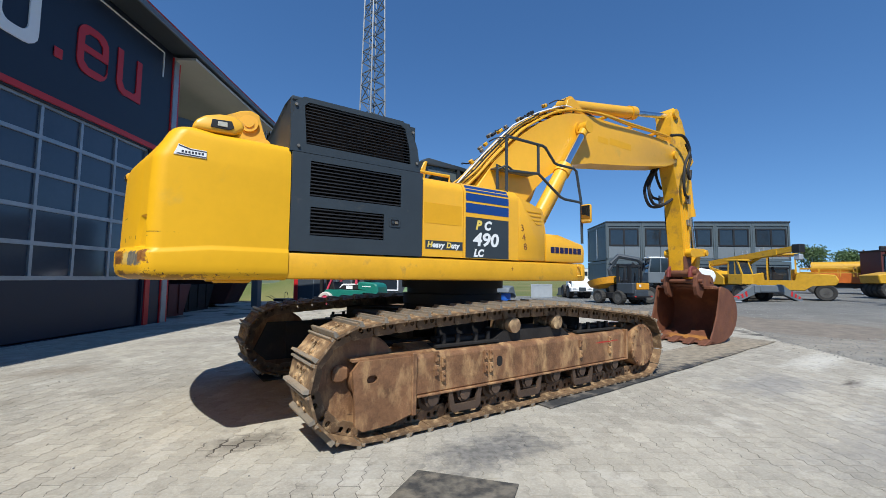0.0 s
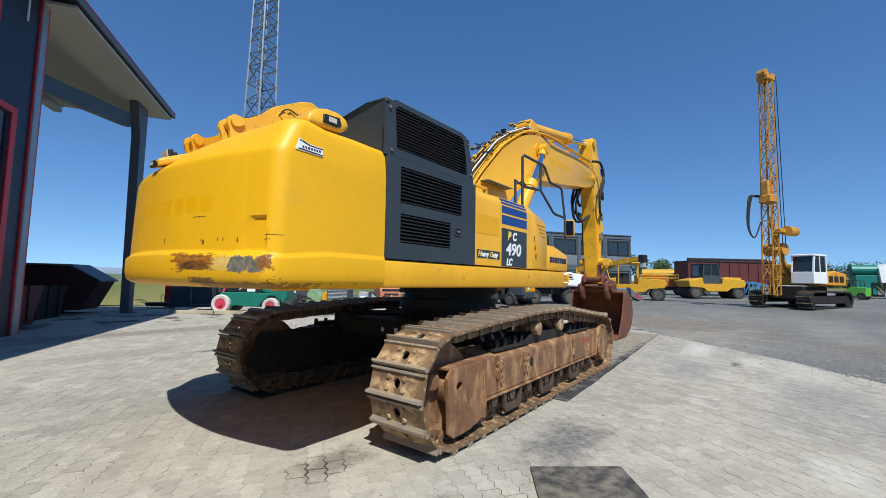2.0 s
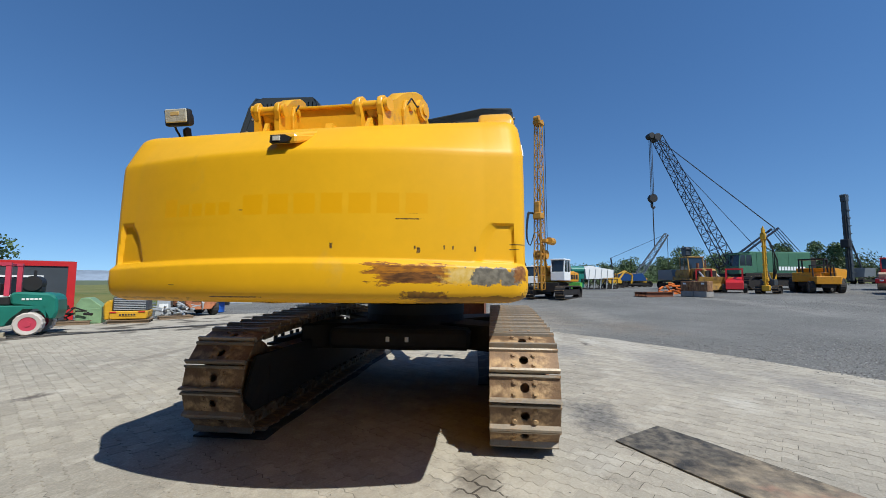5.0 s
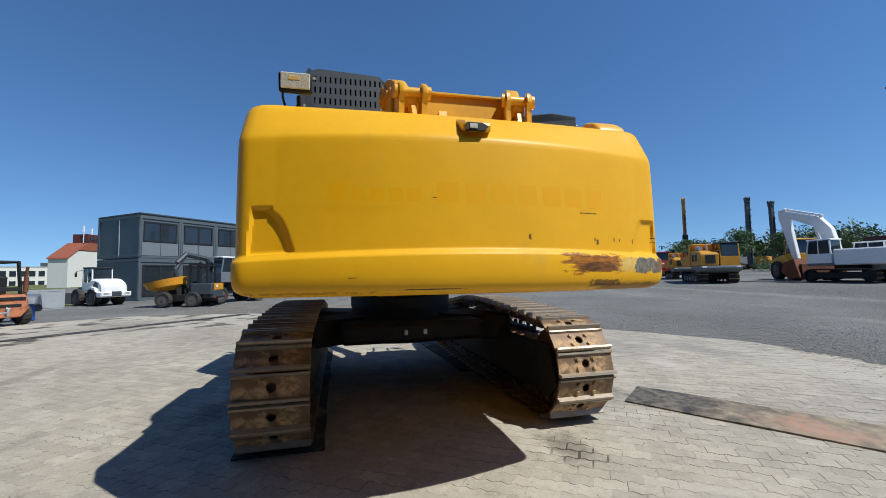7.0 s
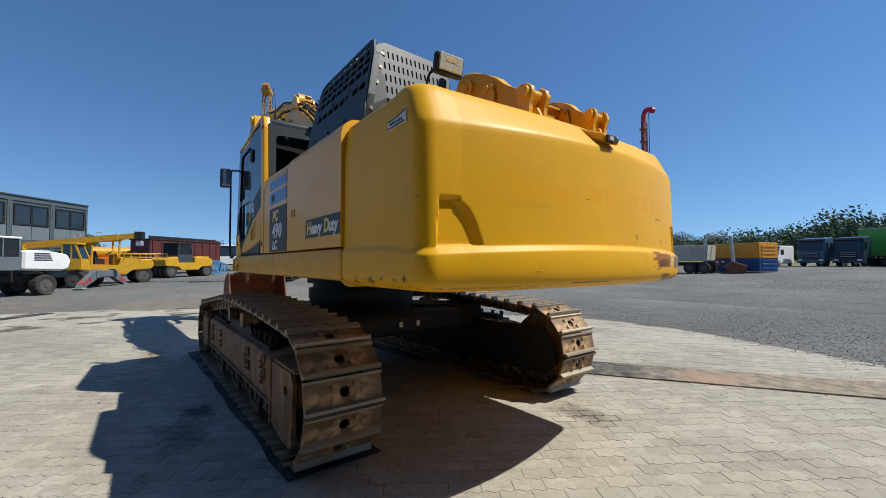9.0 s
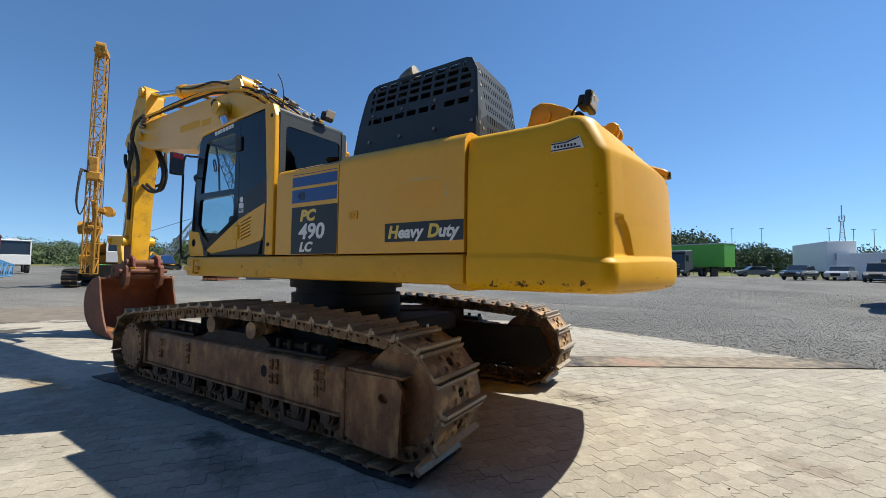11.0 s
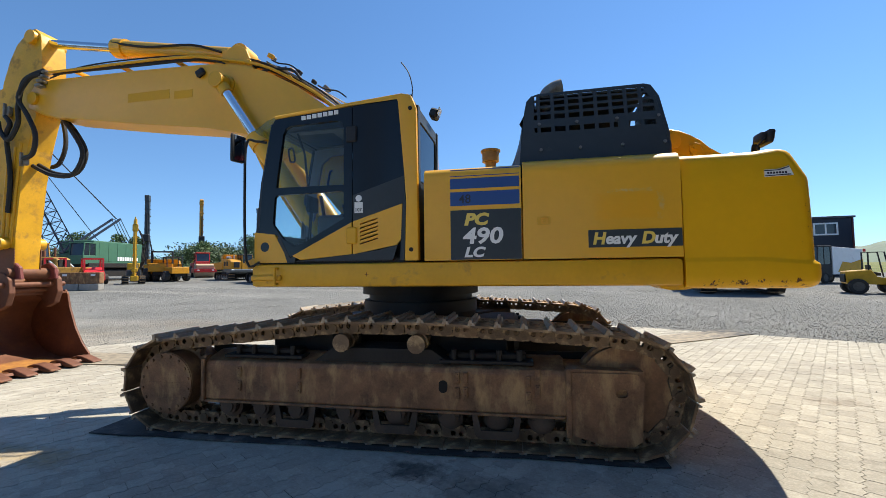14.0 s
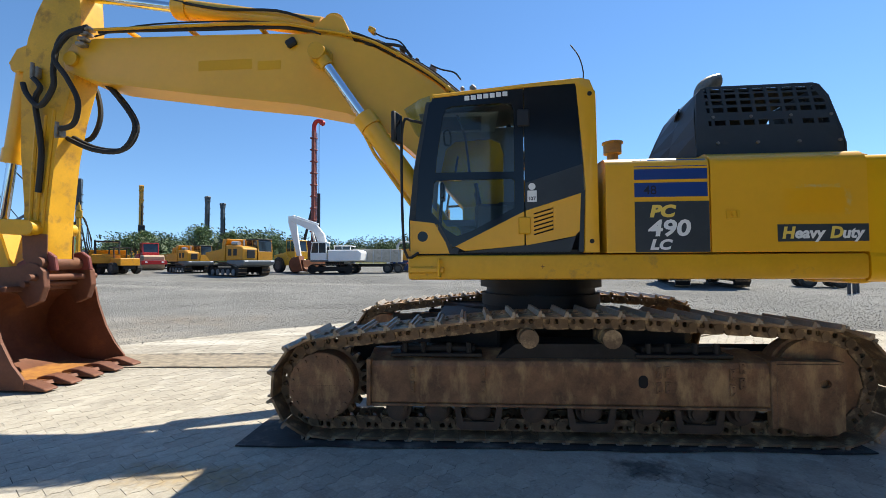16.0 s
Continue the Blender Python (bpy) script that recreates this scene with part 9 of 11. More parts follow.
blk("outrigger_beam", mc, (1.85, -1.1, 0.55), (2.25, 1.1, 1.0), MG)
for s in (1, -1):
    bm = bmesh.new()
    prism(bm, [(s * 0.6, 0.95), (s * 0.95, 1.05), (s * 2.35, 0.28), (s * 2.5, 0.08), (s * 2.2, 0.04), (s * 0.7, 0.60)], 1.9, 2.18, 'x')
    leg = part("outrigger", bm, MG, mc)
    bm = bmesh.new()
    for k in range(3):
        c = 1.65 + 0.28 * k
        prism(bm, [(s * c, 0.66 - 0.15 * k), (s * (c + 0.13), 0.59 - 0.15 * k), (s * (c + 0.05), 0.30 - 0.07 * k), (s * (c - 0.08), 0.36 - 0.07 * k)], 1.895, 2.185, 'x')
    part("hazard_stripe", bm, RED, leg)
    blk("foot_plate", leg, (1.8, s * 2.35 - 0.25, 0.0), (2.3, s * 2.35 + 0.25, 0.06), LG, 0.01)


def rubber_roller(x, y, heading, label, railing):
    t = thing("tyre_roller", x, y, heading, label, "roller", "yellow tyre rollers")
    pro("body", t, [(-2.3, 0.95), (-2.4, 1.5), (-1.2, 1.75), (-1.2, 1.2), (0.4, 1.2), (0.4, 1.75), (2.2, 1.6), (2.35, 1.25), (2.2, 0.95), (1.1, 0.95), (0.8, 0.6), (-0.9, 0.6), (-1.1, 0.95)], -1.0, 1.0, YM, bevel=0.05)
    for k in range(4):
        wheel(t, 1.75, -0.78 + 0.52 * k, 0.52, 0.42)
        wheel(t, -1.75, -0.78 + 0.52 * k, 0.52, 0.42)
    if railing:
        for px in (-1.0, 0.4):
            for py in (-0.8, 0.8):
                bm = bmesh.new()
                bar(bm, (px, py, 1.25), (px, py, 2.85), 0.09)
                part("canopy_post", bm, YM, t)
        blk("canopy", t, (-1.15, -0.95, 2.83), (0.55, 0.95, 2.95), YM, 0.04)
        blk("dashboard", t, (0.15, -0.6, 1.25), (0.45, 0.6, 1.95), YM, 0.05)
        pro("seat", t, [(-0.75, 1.3), (-0.25, 1.3), (-0.25, 1.6), (-0.6, 1.65), (-0.7, 2.15), (-0.82, 2.1)], -0.3, 0.3, BLACK)
        blk("rear_window", t, (-1.03, -0.72, 1.9), (-0.99, 0.72, 2.75), PANE, 0.01)
        bm = bmesh.new()
        tube(bm, [(0.0 + 0.14 * math.cos(a), 0.2 * math.sin(a), 2.0 + 0.10 * math.cos(a)) for a in (2 * math.pi * k / 12 for k in range(13))], 0.018, 6)
        part("steering_wheel", bm, BLACK, t)
    else:
        cabin(t, (-1.1, -0.85, 1.25), (0.35, 0.85, 2.85), DG, roof=BLACK)
    if railing:
        bm = bmesh.new()
        for z in (1.75, 2.0):
            tube(bm, [(0.6, -1.0, z), (3.1, -1.0, z), (3.1, 1.0, z), (0.6, 1.0, z)], 0.03, 6)
        for px, py in ((0.6, -1), (1.5, -1), (2.4, -1), (3.1, -1), (3.1, 1), (2.4, 1), (1.5, 1)):
            bar(bm, (px, py, 1.5), (px, py, 2.0), 0.04)
        part("railing", bm, YM, t)
    else:
        blk("hood", t, (0.7, -0.8, 1.55), (2.1, 0.8, 1.8), YM)


rubber_roller(29.8, 3.85, -76, "yellow rubber-tyred roller with cab and side railing", True)
rubber_roller(36.5, -0.9, -54, "yellow rubber-tyred roller with a dark cab", False)
tr = thing("tipper_trailer", 45.2, -1.4, -50, "long dark red tipper trailer body", "trailer")
pro("body", tr, [(-5.8, 1.2), (5.8, 1.2), (5.9, 3.45), (5.0, 3.5), (-5.8, 3.2)], -1.25, 1.25, DKRED)
for k in range(9):
    for s in (-1.28, 1.28):
        bm = bmesh.new()
        bar(bm, (-5.4 + 1.3 * k, s, 1.3), (-5.4 + 1.3 * k, s, 3.45), 0.1)
        part("rib", bm, DKRED, tr)
blk("rim", tr, (-5.9, -1.32, 3.20), (5.9, 1.32, 3.32), BLACK)
blk("tarp_roll", tr, (-5.8, -1.25, 3.3), (5.0, -1.0, 3.6), BLACK, 0.06)
for x in (-4.4, -3.2, 4.0):
    for y in (0.95, -0.95):
        wheel(tr, x, y, 0.5, 0.35)
tr.scale = (0.76, 0.9, 1.03)
lb = thing("lattice_boom_section", 41.0, -4.2, -24, "light blue lattice boom section lying on the gravel", "boom section")
bm = bmesh.new()
lattice(bm, (-2.6, 0, 0.75), (2.4, 0, 0.55), 1.3, 0.85, 7, 0.06)
part("lattice", bm, SKYB, lb)
oy = thing("road_paver", 44.5, 4.2, -80, "orange machine with a round yellow hood", "paver")
bm = bmesh.new()
rod(bm, (-1.8, 0, 2.2), (1.6, 0, 2.2), 0.55, 14)
part("hood", bm, YM, oy, "round yellow hood", smooth=True)
blk("body", oy, (-2.4, -1.1, 0.9), (2.6, 1.1, 1.75), ORD)
blk("chassis", oy, (-2.2, -0.9, 0.5), (2.4, 0.9, 0.9), BLACK)
for x in (1.7, -1.6):
    for y in (0.9, -0.9):
        wheel(oy, x, y, 0.5, 0.4)
tk = thing("tank_truck", 52.0, -7.2, 170, "white tank truck parked far back", "truck")
bm = bmesh.new()
rod(bm, (-4.0, 0, 2.2), (0.6, 0, 2.2), 1.15, 18)
part("tank", bm, WHITE, tk, smooth=True)
blk("chassis", tk, (-4.2, -0.6, 0.7), (3.0, 0.6, 1.1), BLACK)
cabin(tk, (1.1, -1.2, 0.8), (3.1, 1.2, 3.0), WHITE)
for x in (2.2, -2.2, -3.3):
    for y in (1.0, -1.0):
        wheel(tk, x, y, 0.5, 0.35)

# ---------------------------------------------------------------- drilling rigs, cranes and plant along the yard
LEADER = mat("weathered_orange_steel", (0.50, 0.235, 0.025), 0.55, var=0.3, scale=2, bump=0.1, dirt=(0.18, 0.09, 0.035), amount=0.36, dscale=3)
rg = thing("drill_rig", 25.9, -5.9, 152, "orange crawler drill rig with a tall lattice leader", "drill rig")
crawler(rg, -2.4, 2.2, 1.15, 0.65, 0.95, UNDER)
crawler(rg, -2.4, 2.2, -1.15, 0.65, 0.95, UNDER)
blk("lower_frame", rg, (-1.2, -0.8, 0.5), (1.3, 0.8, 1.2), UNDER)
pro("body", rg, [(-2.4, 1.25), (-2.5, 1.95), (-1.2, 2.1), (0.3, 1.75), (0.3, 1.25)], -1.2, 1.2, OR, bevel=0.05)
for k in range(3):
    blk("body_vent", rg, (-2.1 + 0.6 * k, 1.19, 1.45), (-1.65 + 0.6 * k, 1.215, 1.8), BLACK, 0.01)
blk("main_winch_box", rg, (-1.0, -1.0, 1.9), (0.2, 0.1, 2.5), LEADER, 0.08)
cabin(rg, (-0.2, 0.2, 1.35), (1.2, 1.25, 2.88), WHITE)
bm = bmesh.new()
lattice(bm, (2.0, -0.35, 0.7), (1.70, -0.35, 13.3), 0.58, 0.45, 15, 0.058)
part("leader", bm, LEADER, rg, "weathered orange lattice leader")
bm = bmesh.new()
span(bm, (1.55, -0.42, 0.6), (1.66, -0.28, 8.2), 0.02)
part("guide_beam", bm, LEADER, rg)
bm = bmesh.new()
span(bm, (1.3, -0.65, 13.2), (2.1, -0.05, 13.5), 0.03)
rod(bm, (2.0, -0.55, 13.6), (2.0, -0.15, 13.6), 0.24, 12)
rod(bm, (1.3, -0.55, 13.55), (1.3, -0.15, 13.55), 0.18, 12)
part("leader_head", bm, LEADER, rg)
bm = bmesh.new()
span(bm, (1.7, -0.65, 5.9), (2.4, 0.0, 6.35), 0.05)
span(bm, (1.95, -0.55, 6.3), (2.3, -0.15, 7.2), 0.05)
part("rotary_drive", bm, LEADER, rg)
bm = bmesh.new()
rod(bm, (0.95, -0.1, 3.3), (0.95, -1.1, 3.3), 0.36, 14)
rod(bm, (0.6, 0.2, 4.3), (1.4, 0.2, 4.3), 0.28, 12)
span(bm, (0.8, -0.30, 4.18), (1.85, 0.15, 4.42), 0.03)
span(bm, (0.9, -0.55, 3.2), (1.9, -0.30, 3.4), 0.03)
rod(bm, (0.3, -0.35, 1.8), (1.8, -0.35, 4.8), 0.12, 8)
part("winch", bm, LEADER, rg)
for k in range(4):
    bm = bmesh.new()
    tube(bm, [(2.3, -0.5 - 0.1 * k, 6.3), (2.9 + 0.1 * k, -0.7, 6.2), (3.1 + 0.05 * k, -0.8, 4.6), (2.8, -0.7, 3.9), (2.5, -0.5, 4.8)], 0.035, 6, 4)
    part("hose_loop", bm, RUBBER, rg)
bm = bmesh.new()
for yy in (-0.25, -0.1):
    bar(bm, (1.15, yy, 13.5), (0.9, yy, 3.4), 0.03)
part("cable", bm, BLACK, rg)

pl = thing("screening_plant", 45.0, -13.8, -75, "white and green screening plant on dark steel legs", "plant")
pro("conveyor", pl, [(-2.2, 1.6), (2.6, 2.0), (2.6, 3.2), (-1.6, 3.9), (-2.4, 3.4)], -0.8, 0.8, WHITE)
bm = bmesh.new()
lattice(bm, (-3, 0, 1.0), (3.2, 0, 1.0), 1.5, 1.5, 6, 0.12)
part("frame", bm, UNDER, pl)
bm = bmesh.new()
rod(bm, (-4.6, 0, 3.2), (-2.3, 0, 3.2), 0.6, 14)
span(bm, (-4.4, -0.7, 0.4), (-2.5, 0.7, 2.6), 0.05)
part("engine_house", bm, GREEN, pl)
for k in range(5):
    for s in (-0.82, 0.82):
        bm = bmesh.new()
        bar(bm, (-2.0 + 1.05 * k, s, 0.2), (-1.6 + 1.05 * k, s, 3.3), 0.09)
        part("strut", bm, LG, pl)
shrink(pl, 0.74)
lf = thing("lime_forklift", 41.0, -10.3, 60, "lime green forklift with a black guard", "forklift")
pro("body", lf, [(-1.2, 0.4), (-1.25, 1.4), (0.0, 1.5), (0.9, 0.9), (0.9, 0.4)], -0.6, 0.6, LIME)
for x in (0.6, -0.8):
    for y in (0.5, -0.5):
        wheel(lf, x, y, 0.42, 0.3)
bm = bmesh.new()
for y in (-0.45, 0.45):
    tube(bm, [(0.5, y, 1.0), (0.3, y, 2.2), (-0.7, y, 2.2), (-0.8, y, 1.4)], 0.05, 6)
part("guard", bm, BLACK, lf)
shrink(lf, 0.68)
for i, (x, y, hd_, mt) in enumerate(((53.0, -18.0, -70, YM), (56.0, -22.0, 110, YM))):
    t = thing("yellow_excavator", x, y, hd_, "small yellow excavator parked far back", "excavator", "far yellow excavators")
    crawler(t, -1.8, 1.8, 0.9, 0.5, 0.8)
    crawler(t, -1.8, 1.8, -0.9, 0.5, 0.8)
    pro("body", t, [(-1.9, 0.95), (-2.0, 1.9), (0.3, 2.1), (1.2, 1.5), (1.2, 0.95)], -1.1, 1.1, mt)
    cabin(t, (0.1, 0.1, 1.0), (1.3, 1.1, 2.8), mt)
    bm = bmesh.new()
    tube(bm, [(1.0, -0.3, 1.6), (2.6, -0.3, 3.4), (4.3, -0.3, 2.6), (4.0, -0.3, 0.9)], 0.2, 6)
    part("boom", bm, mt, t)
    shrink(t, 0.68)
bc = thing("blue_crane", 55.3, -21.6, -90, "small blue crawler crane with a short lattice boom", "crane")
crawler(bc, -2, 2, 1.0, 0.6, 0.9)
crawler(bc, -2, 2, -1.0, 0.6, 0.9)
pro("body", bc, [(-2.4, 0.9), (-2.4, 1.9), (0.8, 1.95), (1.4, 0.9)], -1.0, 1.0, BLUEM)
bm = bmesh.new()
lattice(bm, (0.6, 0, 1.8), (4.6, 0, 7.6), 0.9, 0.5, 10, 0.09)
part("lattice_boom", bm, MG, bc)
bm = bmesh.new()
bar(bm, (4.5, 0, 7.6), (-3.2, 0, 4.2), 0.05)
bar(bm, (-3.2, 0, 4.2), (-3.0, 0, 2.6), 0.15)
bar(bm, (4.7, 0, 7.5), (4.7, 0, 3.0), 0.05)
part("cable", bm, BLACK, bc)

NAVYD = mat("dark_navy_steel", (0.014, 0.022, 0.040), 0.5, var=0.2, bump=0.03)
gc = thing("crawler_crane", 41.4, -29.4, 104, "big green crawler crane with a long dark lattice boom", "crane")
crawler(gc, -4.0, 3.6, 2.4, 1.0, 1.4)
crawler(gc, -4.0, 3.6, -2.4, 1.0, 1.4)
blk("engine_house", gc, (-5.2, -1.6, 1.7), (2.0, 1.6, 3.95), CRGREEN, 0.06, "green crane engine house")
bm = bmesh.new()
for k in range(9):
    span(bm, (-4.4 + 0.36 * k, 1.62, 2.0), (-4.4 + 0.36 * k + 0.27, 1.64, 2.4))
part("name_bars", bm, LETTER, gc)
blk("base", gc, (-3, -2.0, 1.0), (3.0, 2.0, 1.7), UNDER)
cabin(gc, (2.0, 0.6, 1.6), (3.6, 1.9, 3.6), CRGREEN)
for k in range(5):
    blk("house_door", gc, (-4.9 + 1.25 * k, 1.6, 1.9), (-3.75 + 1.25 * k, 1.62, 3.8), CRGREEN, 0.008)
blk("ballast", gc, (-5.9, -1.5, 1.3), (-5.2, 1.5, 3.4), UNDER)
G0 = gc.matrix_world.inverted()
bm = bmesh.new()
foot, tip, top = G0 @ Vector((40.7, -26.3, 3.6)), G0 @ Vector((44.2, -21.1, 19.0)), G0 @ Vector((40.6, -31.2, 7.4))
lattice(bm, foot, tip, 1.35, 0.9, 17, 0.085)
part("lattice_boom", bm, NAVYD, gc, "dark blue lattice boom")
bm = bmesh.new()
for s in (-0.4, 0.4):
    bar(bm, foot + Vector((0, s, 0)), top + Vector((0, s, 0)), 0.18)
part("gantry", bm, NAVYD, gc)
bm = bmesh.new()
rod(bm, tip + Vector((0.2, -0.5, 0)), tip + Vector((0.2, 0.5, 0)), 0.45, 14)
rod(bm, tip + Vector((0.9, -0.4, 0.2)), tip + Vector((0.9, 0.4, 0.2)), 0.35, 14)
part("sheave_head", bm, BLACK, gc)
bm = bmesh.new()
bar(bm, tip, top, 0.08)
for k in range(4):
    bar(bm, top + Vector((0, -0.5 + 0.3 * k, 0)), Vector((-5.2 - 0.1 * k, -0.5 + 0.3 * k, 3.9)), 0.05)
bar(bm, tip.lerp(foot, 0.1), Vector((-1, 0, 3.9)), 0.05)
hook = tip + Vector((0.9, 0, -7.6))
for s in (-0.25, 0.0, 0.25):
    bar(bm, tip + Vector((0.9, s, 0)), hook + Vector((0, s, 0.6)), 0.05)
bar(bm, hook, hook + Vector((0, 0, -5.5)), 0.08)
part("cables", bm, BLACK, gc)
bm = bmesh.new()
rod(bm, hook + Vector((0, -0.25, 0.2)), hook + Vector((0, 0.25, 0.2)), 0.5, 12)
tube(bm, [hook, hook + Vector((0.2, 0, -0.6)), hook + Vector((0, 0, -1.0)), hook + Vector((-0.25, 0, -0.8))], 0.1, 6, 3)
part("hook_block", bm, BLACK, gc)

dz = thing("old_bulldozer", 35.9, -21.0, 190, "old yellow crawler tractor with a red radiator grille", "bulldozer")
crawler(dz, -1.9, 1.7, 1.1, 0.6, 1.1)
crawler(dz, -1.9, 1.7, -1.1, 0.6, 1.1)
OLDY = mat("weathered_machine_yellow", (0.36, 0.20, 0.035), 0.6, var=0.35, scale=2, bump=0.1, dirt=(0.15, 0.09, 0.045), amount=0.55, dscale=3)
pro("hood", dz, [(-0.1, 1.0), (1.7, 1.0), (1.85, 1.3), (1.8, 2.05), (1.5, 2.2), (-0.1, 2.25)], -0.62, 0.62, OLDY, bevel=0.06)
blk("radiator_grille", dz, (1.80, -0.5, 1.1), (1.90, 0.5, 2.0), UNDER, 0.02)
for k in range(6):
    for s in (-0.635, 0.635):
        blk("side_louvre", dz, (0.25 + 0.2 * k, s - 0.015, 1.25), (0.36 + 0.2 * k, s + 0.015, 1.95), UNDER, 0.005)
bm = bmesh.new()
rod(bm, (0.9, 0.2, 2.2), (0.9, 0.2, 3.0), 0.07, 10)
rod(bm, (0.4, -0.2, 2.2), (0.4, -0.2, 2.75), 0.12, 12)
part("exhaust_stack", bm, RUST, dz, smooth=True)
bm = bmesh.new()
rod(bm, (-1.95, -0.7, 1.75), (-1.95, 0.7, 1.75), 0.42, 18)
part("fuel_tank", bm, OLDY, dz, smooth=True)
for s in (-1, 1):
    pro("track_fender", dz, [(-1.7, 1.15), (1.0, 1.15), (1.0, 1.22), (-1.3, 1.28), (-1.7, 1.5)], s * 1.1 - 0.32, s * 1.1 + 0.32, OLDY, bevel=0.02)
    bm = bmesh.new()
    bar(bm, (0.2, s * 1.5, 0.55), (2.5, s * 1.5, 0.5), 0.24)
    part("push_arm", bm, OLDY, dz)
    bm = bmesh.new()
    rod(bm, (1.3, s * 0.72, 1.9), (2.5, s * 0.8, 0.9), 0.08, 10)
    part("blade_cylinder", bm, LG, dz)
cabin(dz, (-1.45, -0.8, 1.3), (-0.05, 0.8, 3.35), OLDY, roof=OLDY)
pro("blade", dz, [(2.5, 0.2), (2.7, 0.2), (2.6, 0.8), (2.75, 1.4), (2.6, 1.4), (2.4, 0.8)], -1.8, 1.8, OLDY)
shrink(dz, 1.0)
bs = thing("concrete_blocks", 25.9, -16.2, -65, "stack of grey concrete ballast blocks with a steel plate", "blocks")
for k in range(2):
    blk("block", bs, (-0.35, -1.08 + 1.1 * k, 0.0), (0.35, -0.02 + 1.1 * k, 0.42), CONC, 0.03)
plate_ = blk("steel_plate", bs, (-0.28, -1.1, 0.42), (0.28, 1.1, 1.15), FRAME, 0.02, "dark brown steel box on the blocks")
bm = bmesh.new()
for y in (-0.4, 0.45):
    bar(bm, (-0.3, y, 0.45), (-0.3, y, 1.12), 0.05)
part("stiffener", bm, FRAME, plate_)
for y in (-0.75, 0.75):
    blk("marker", bs, (-0.30, y - 0.12, 0.92), (-0.28, y + 0.12, 1.05), LETTER, 0)
hb = thing("steel_beams", 27.0, -13.6, -65, "pile of rusty steel beams", "beams")
for k in range(4):
    bm = bmesh.new()
    c = -0.9 + 0.6 * k
    prism(bm, [(c - 0.22, 0), (c + 0.22, 0), (c + 0.22, 0.06), (c + 0.04, 0.08), (c + 0.04, 0.52), (c + 0.22, 0.54), (c + 0.22, 0.6), (c - 0.22, 0.6), (c - 0.22, 0.54), (c - 0.04, 0.52), (c - 0.04, 0.08), (c - 0.22, 0.06)], -2.2, 2.2, 'x')
    part("beam", bm, RUST, hb)
shrink(hb, 0.6)
ro = thing("pipe_heap", 31.0, -17.0, 0, "heap of orange hoses and fittings", "hoses")
rnd = random.Random(4)
bm = bmesh.new()
for k in range(30):
    a = Vector((rnd.uniform(-0.9, 0.9), rnd.uniform(-0.9, 0.9), rnd.uniform(0.05, 0.9)))
    rod(bm, a, a + Vector((rnd.uniform(-0.7, 0.7), rnd.uniform(-0.7, 0.7), rnd.uniform(-0.3, 0.3))), 0.09, 6)
part("hoses", bm, ORD, ro)
rm = thing("road_mound", 13.5, 0.3, 0, "low heap of brown earth at the edge of the paving", "earth", z=-0.03)
bm = bmesh.new()
grid = [[bm.verts.new((2.6 * (i / 14 - 0.5) * 2, 3.2 * (j / 14 - 0.5) * 2, max(0.0, 0.16 * (1 - (i / 7 - 1) ** 2) * (1 - (j / 7 - 1) ** 2)) * (0.6 + noise.noise(Vector((i * 0.7, j * 0.7, 0))) * 0.9))) for j in range(15)] for i in range(15)]
for i in range(14):
    for j in range(14):
        bm.faces.new((grid[i][j], grid[i + 1][j], grid[i + 1][j + 1], grid[i][j + 1]))
part("soil", bm, mat("brown_earth", (0.19, 0.158, 0.122), 0.95, var=0.4, bump=0.8, bscale=25), rm, smooth=True)

for i, (x, y, hd_) in enumerate(((34.6, -21.0, 150), (33.3, -22.9, 150))):
    t = thing("red_skid_loader", x, y, hd_, "red skid loader with an open cage", "loader", "red skid loaders")
    pro("body", t, [(-1.3, 0.3), (-1.35, 1.3), (-0.2, 1.4), (1.0, 0.9), (1.1, 0.3)], -0.65, 0.65, RED)
    bm = bmesh.new()
    for a, b in (((-0.6, 1.3), (-0.6, 2.1)), ((0.5, 1.0), (0.4, 2.1)), ((-0.6, 2.1), (0.4, 2.1))):
        for y_ in (-0.6, 0.6):
            bar(bm, (a[0], y_, a[1]), (b[0], y_, b[1]), 0.12)
    for x_ in (-0.6, 0.4):
        bar(bm, (x_, -0.6, 2.1), (x_, 0.6, 2.1), 0.12)
    part("cage", bm, RED, t)
    for x_ in (0.6, -0.7):
        for y_ in (0.75, -0.75):
            wheel(t, x_, y_, 0.4, 0.3)
yd = thing("anchor_drill", 30.33, -23.86, 140, "small yellow anchor drill with an upright mast", "drill rig")
crawler(yd, -1.0, 1.0, 0.5, 0.35, 0.6)
crawler(yd, -1.0, 1.0, -0.5, 0.35, 0.6)
blk("body", yd, (-1.0, -0.42, 0.55), (0.4, 0.42, 1.05), DG)
blk("power_pack", yd, (-0.95, -0.38, 1.05), (-0.2, 0.38, 1.55), YM)
bm = bmesh.new()
span(bm, (0.8, -0.11, 0.3), (1.02, 0.11, 4.7), 0.02)
for k in range(9):
    span(bm, (0.77, -0.14, 0.7 + 0.45 * k), (1.05, 0.14, 0.78 + 0.45 * k), 0.01)
yd_mast = part("mast", bm, YM, yd)
bm = bmesh.new()
span(bm, (0.68, -0.24, 0.2), (1.18, 0.24, 0.62), 0.05)
span(bm, (0.72, -0.18, 0.9), (1.14, 0.18, 1.15), 0.04)
part("clamp", bm, YM, yd_mast)
bm = bmesh.new()
span(bm, (0.74, -0.17, 3.9), (1.16, 0.17, 4.4), 0.04)
rod(bm, (1.12, 0.0, 4.4), (1.12, 0.0, 4.75), 0.09, 10)
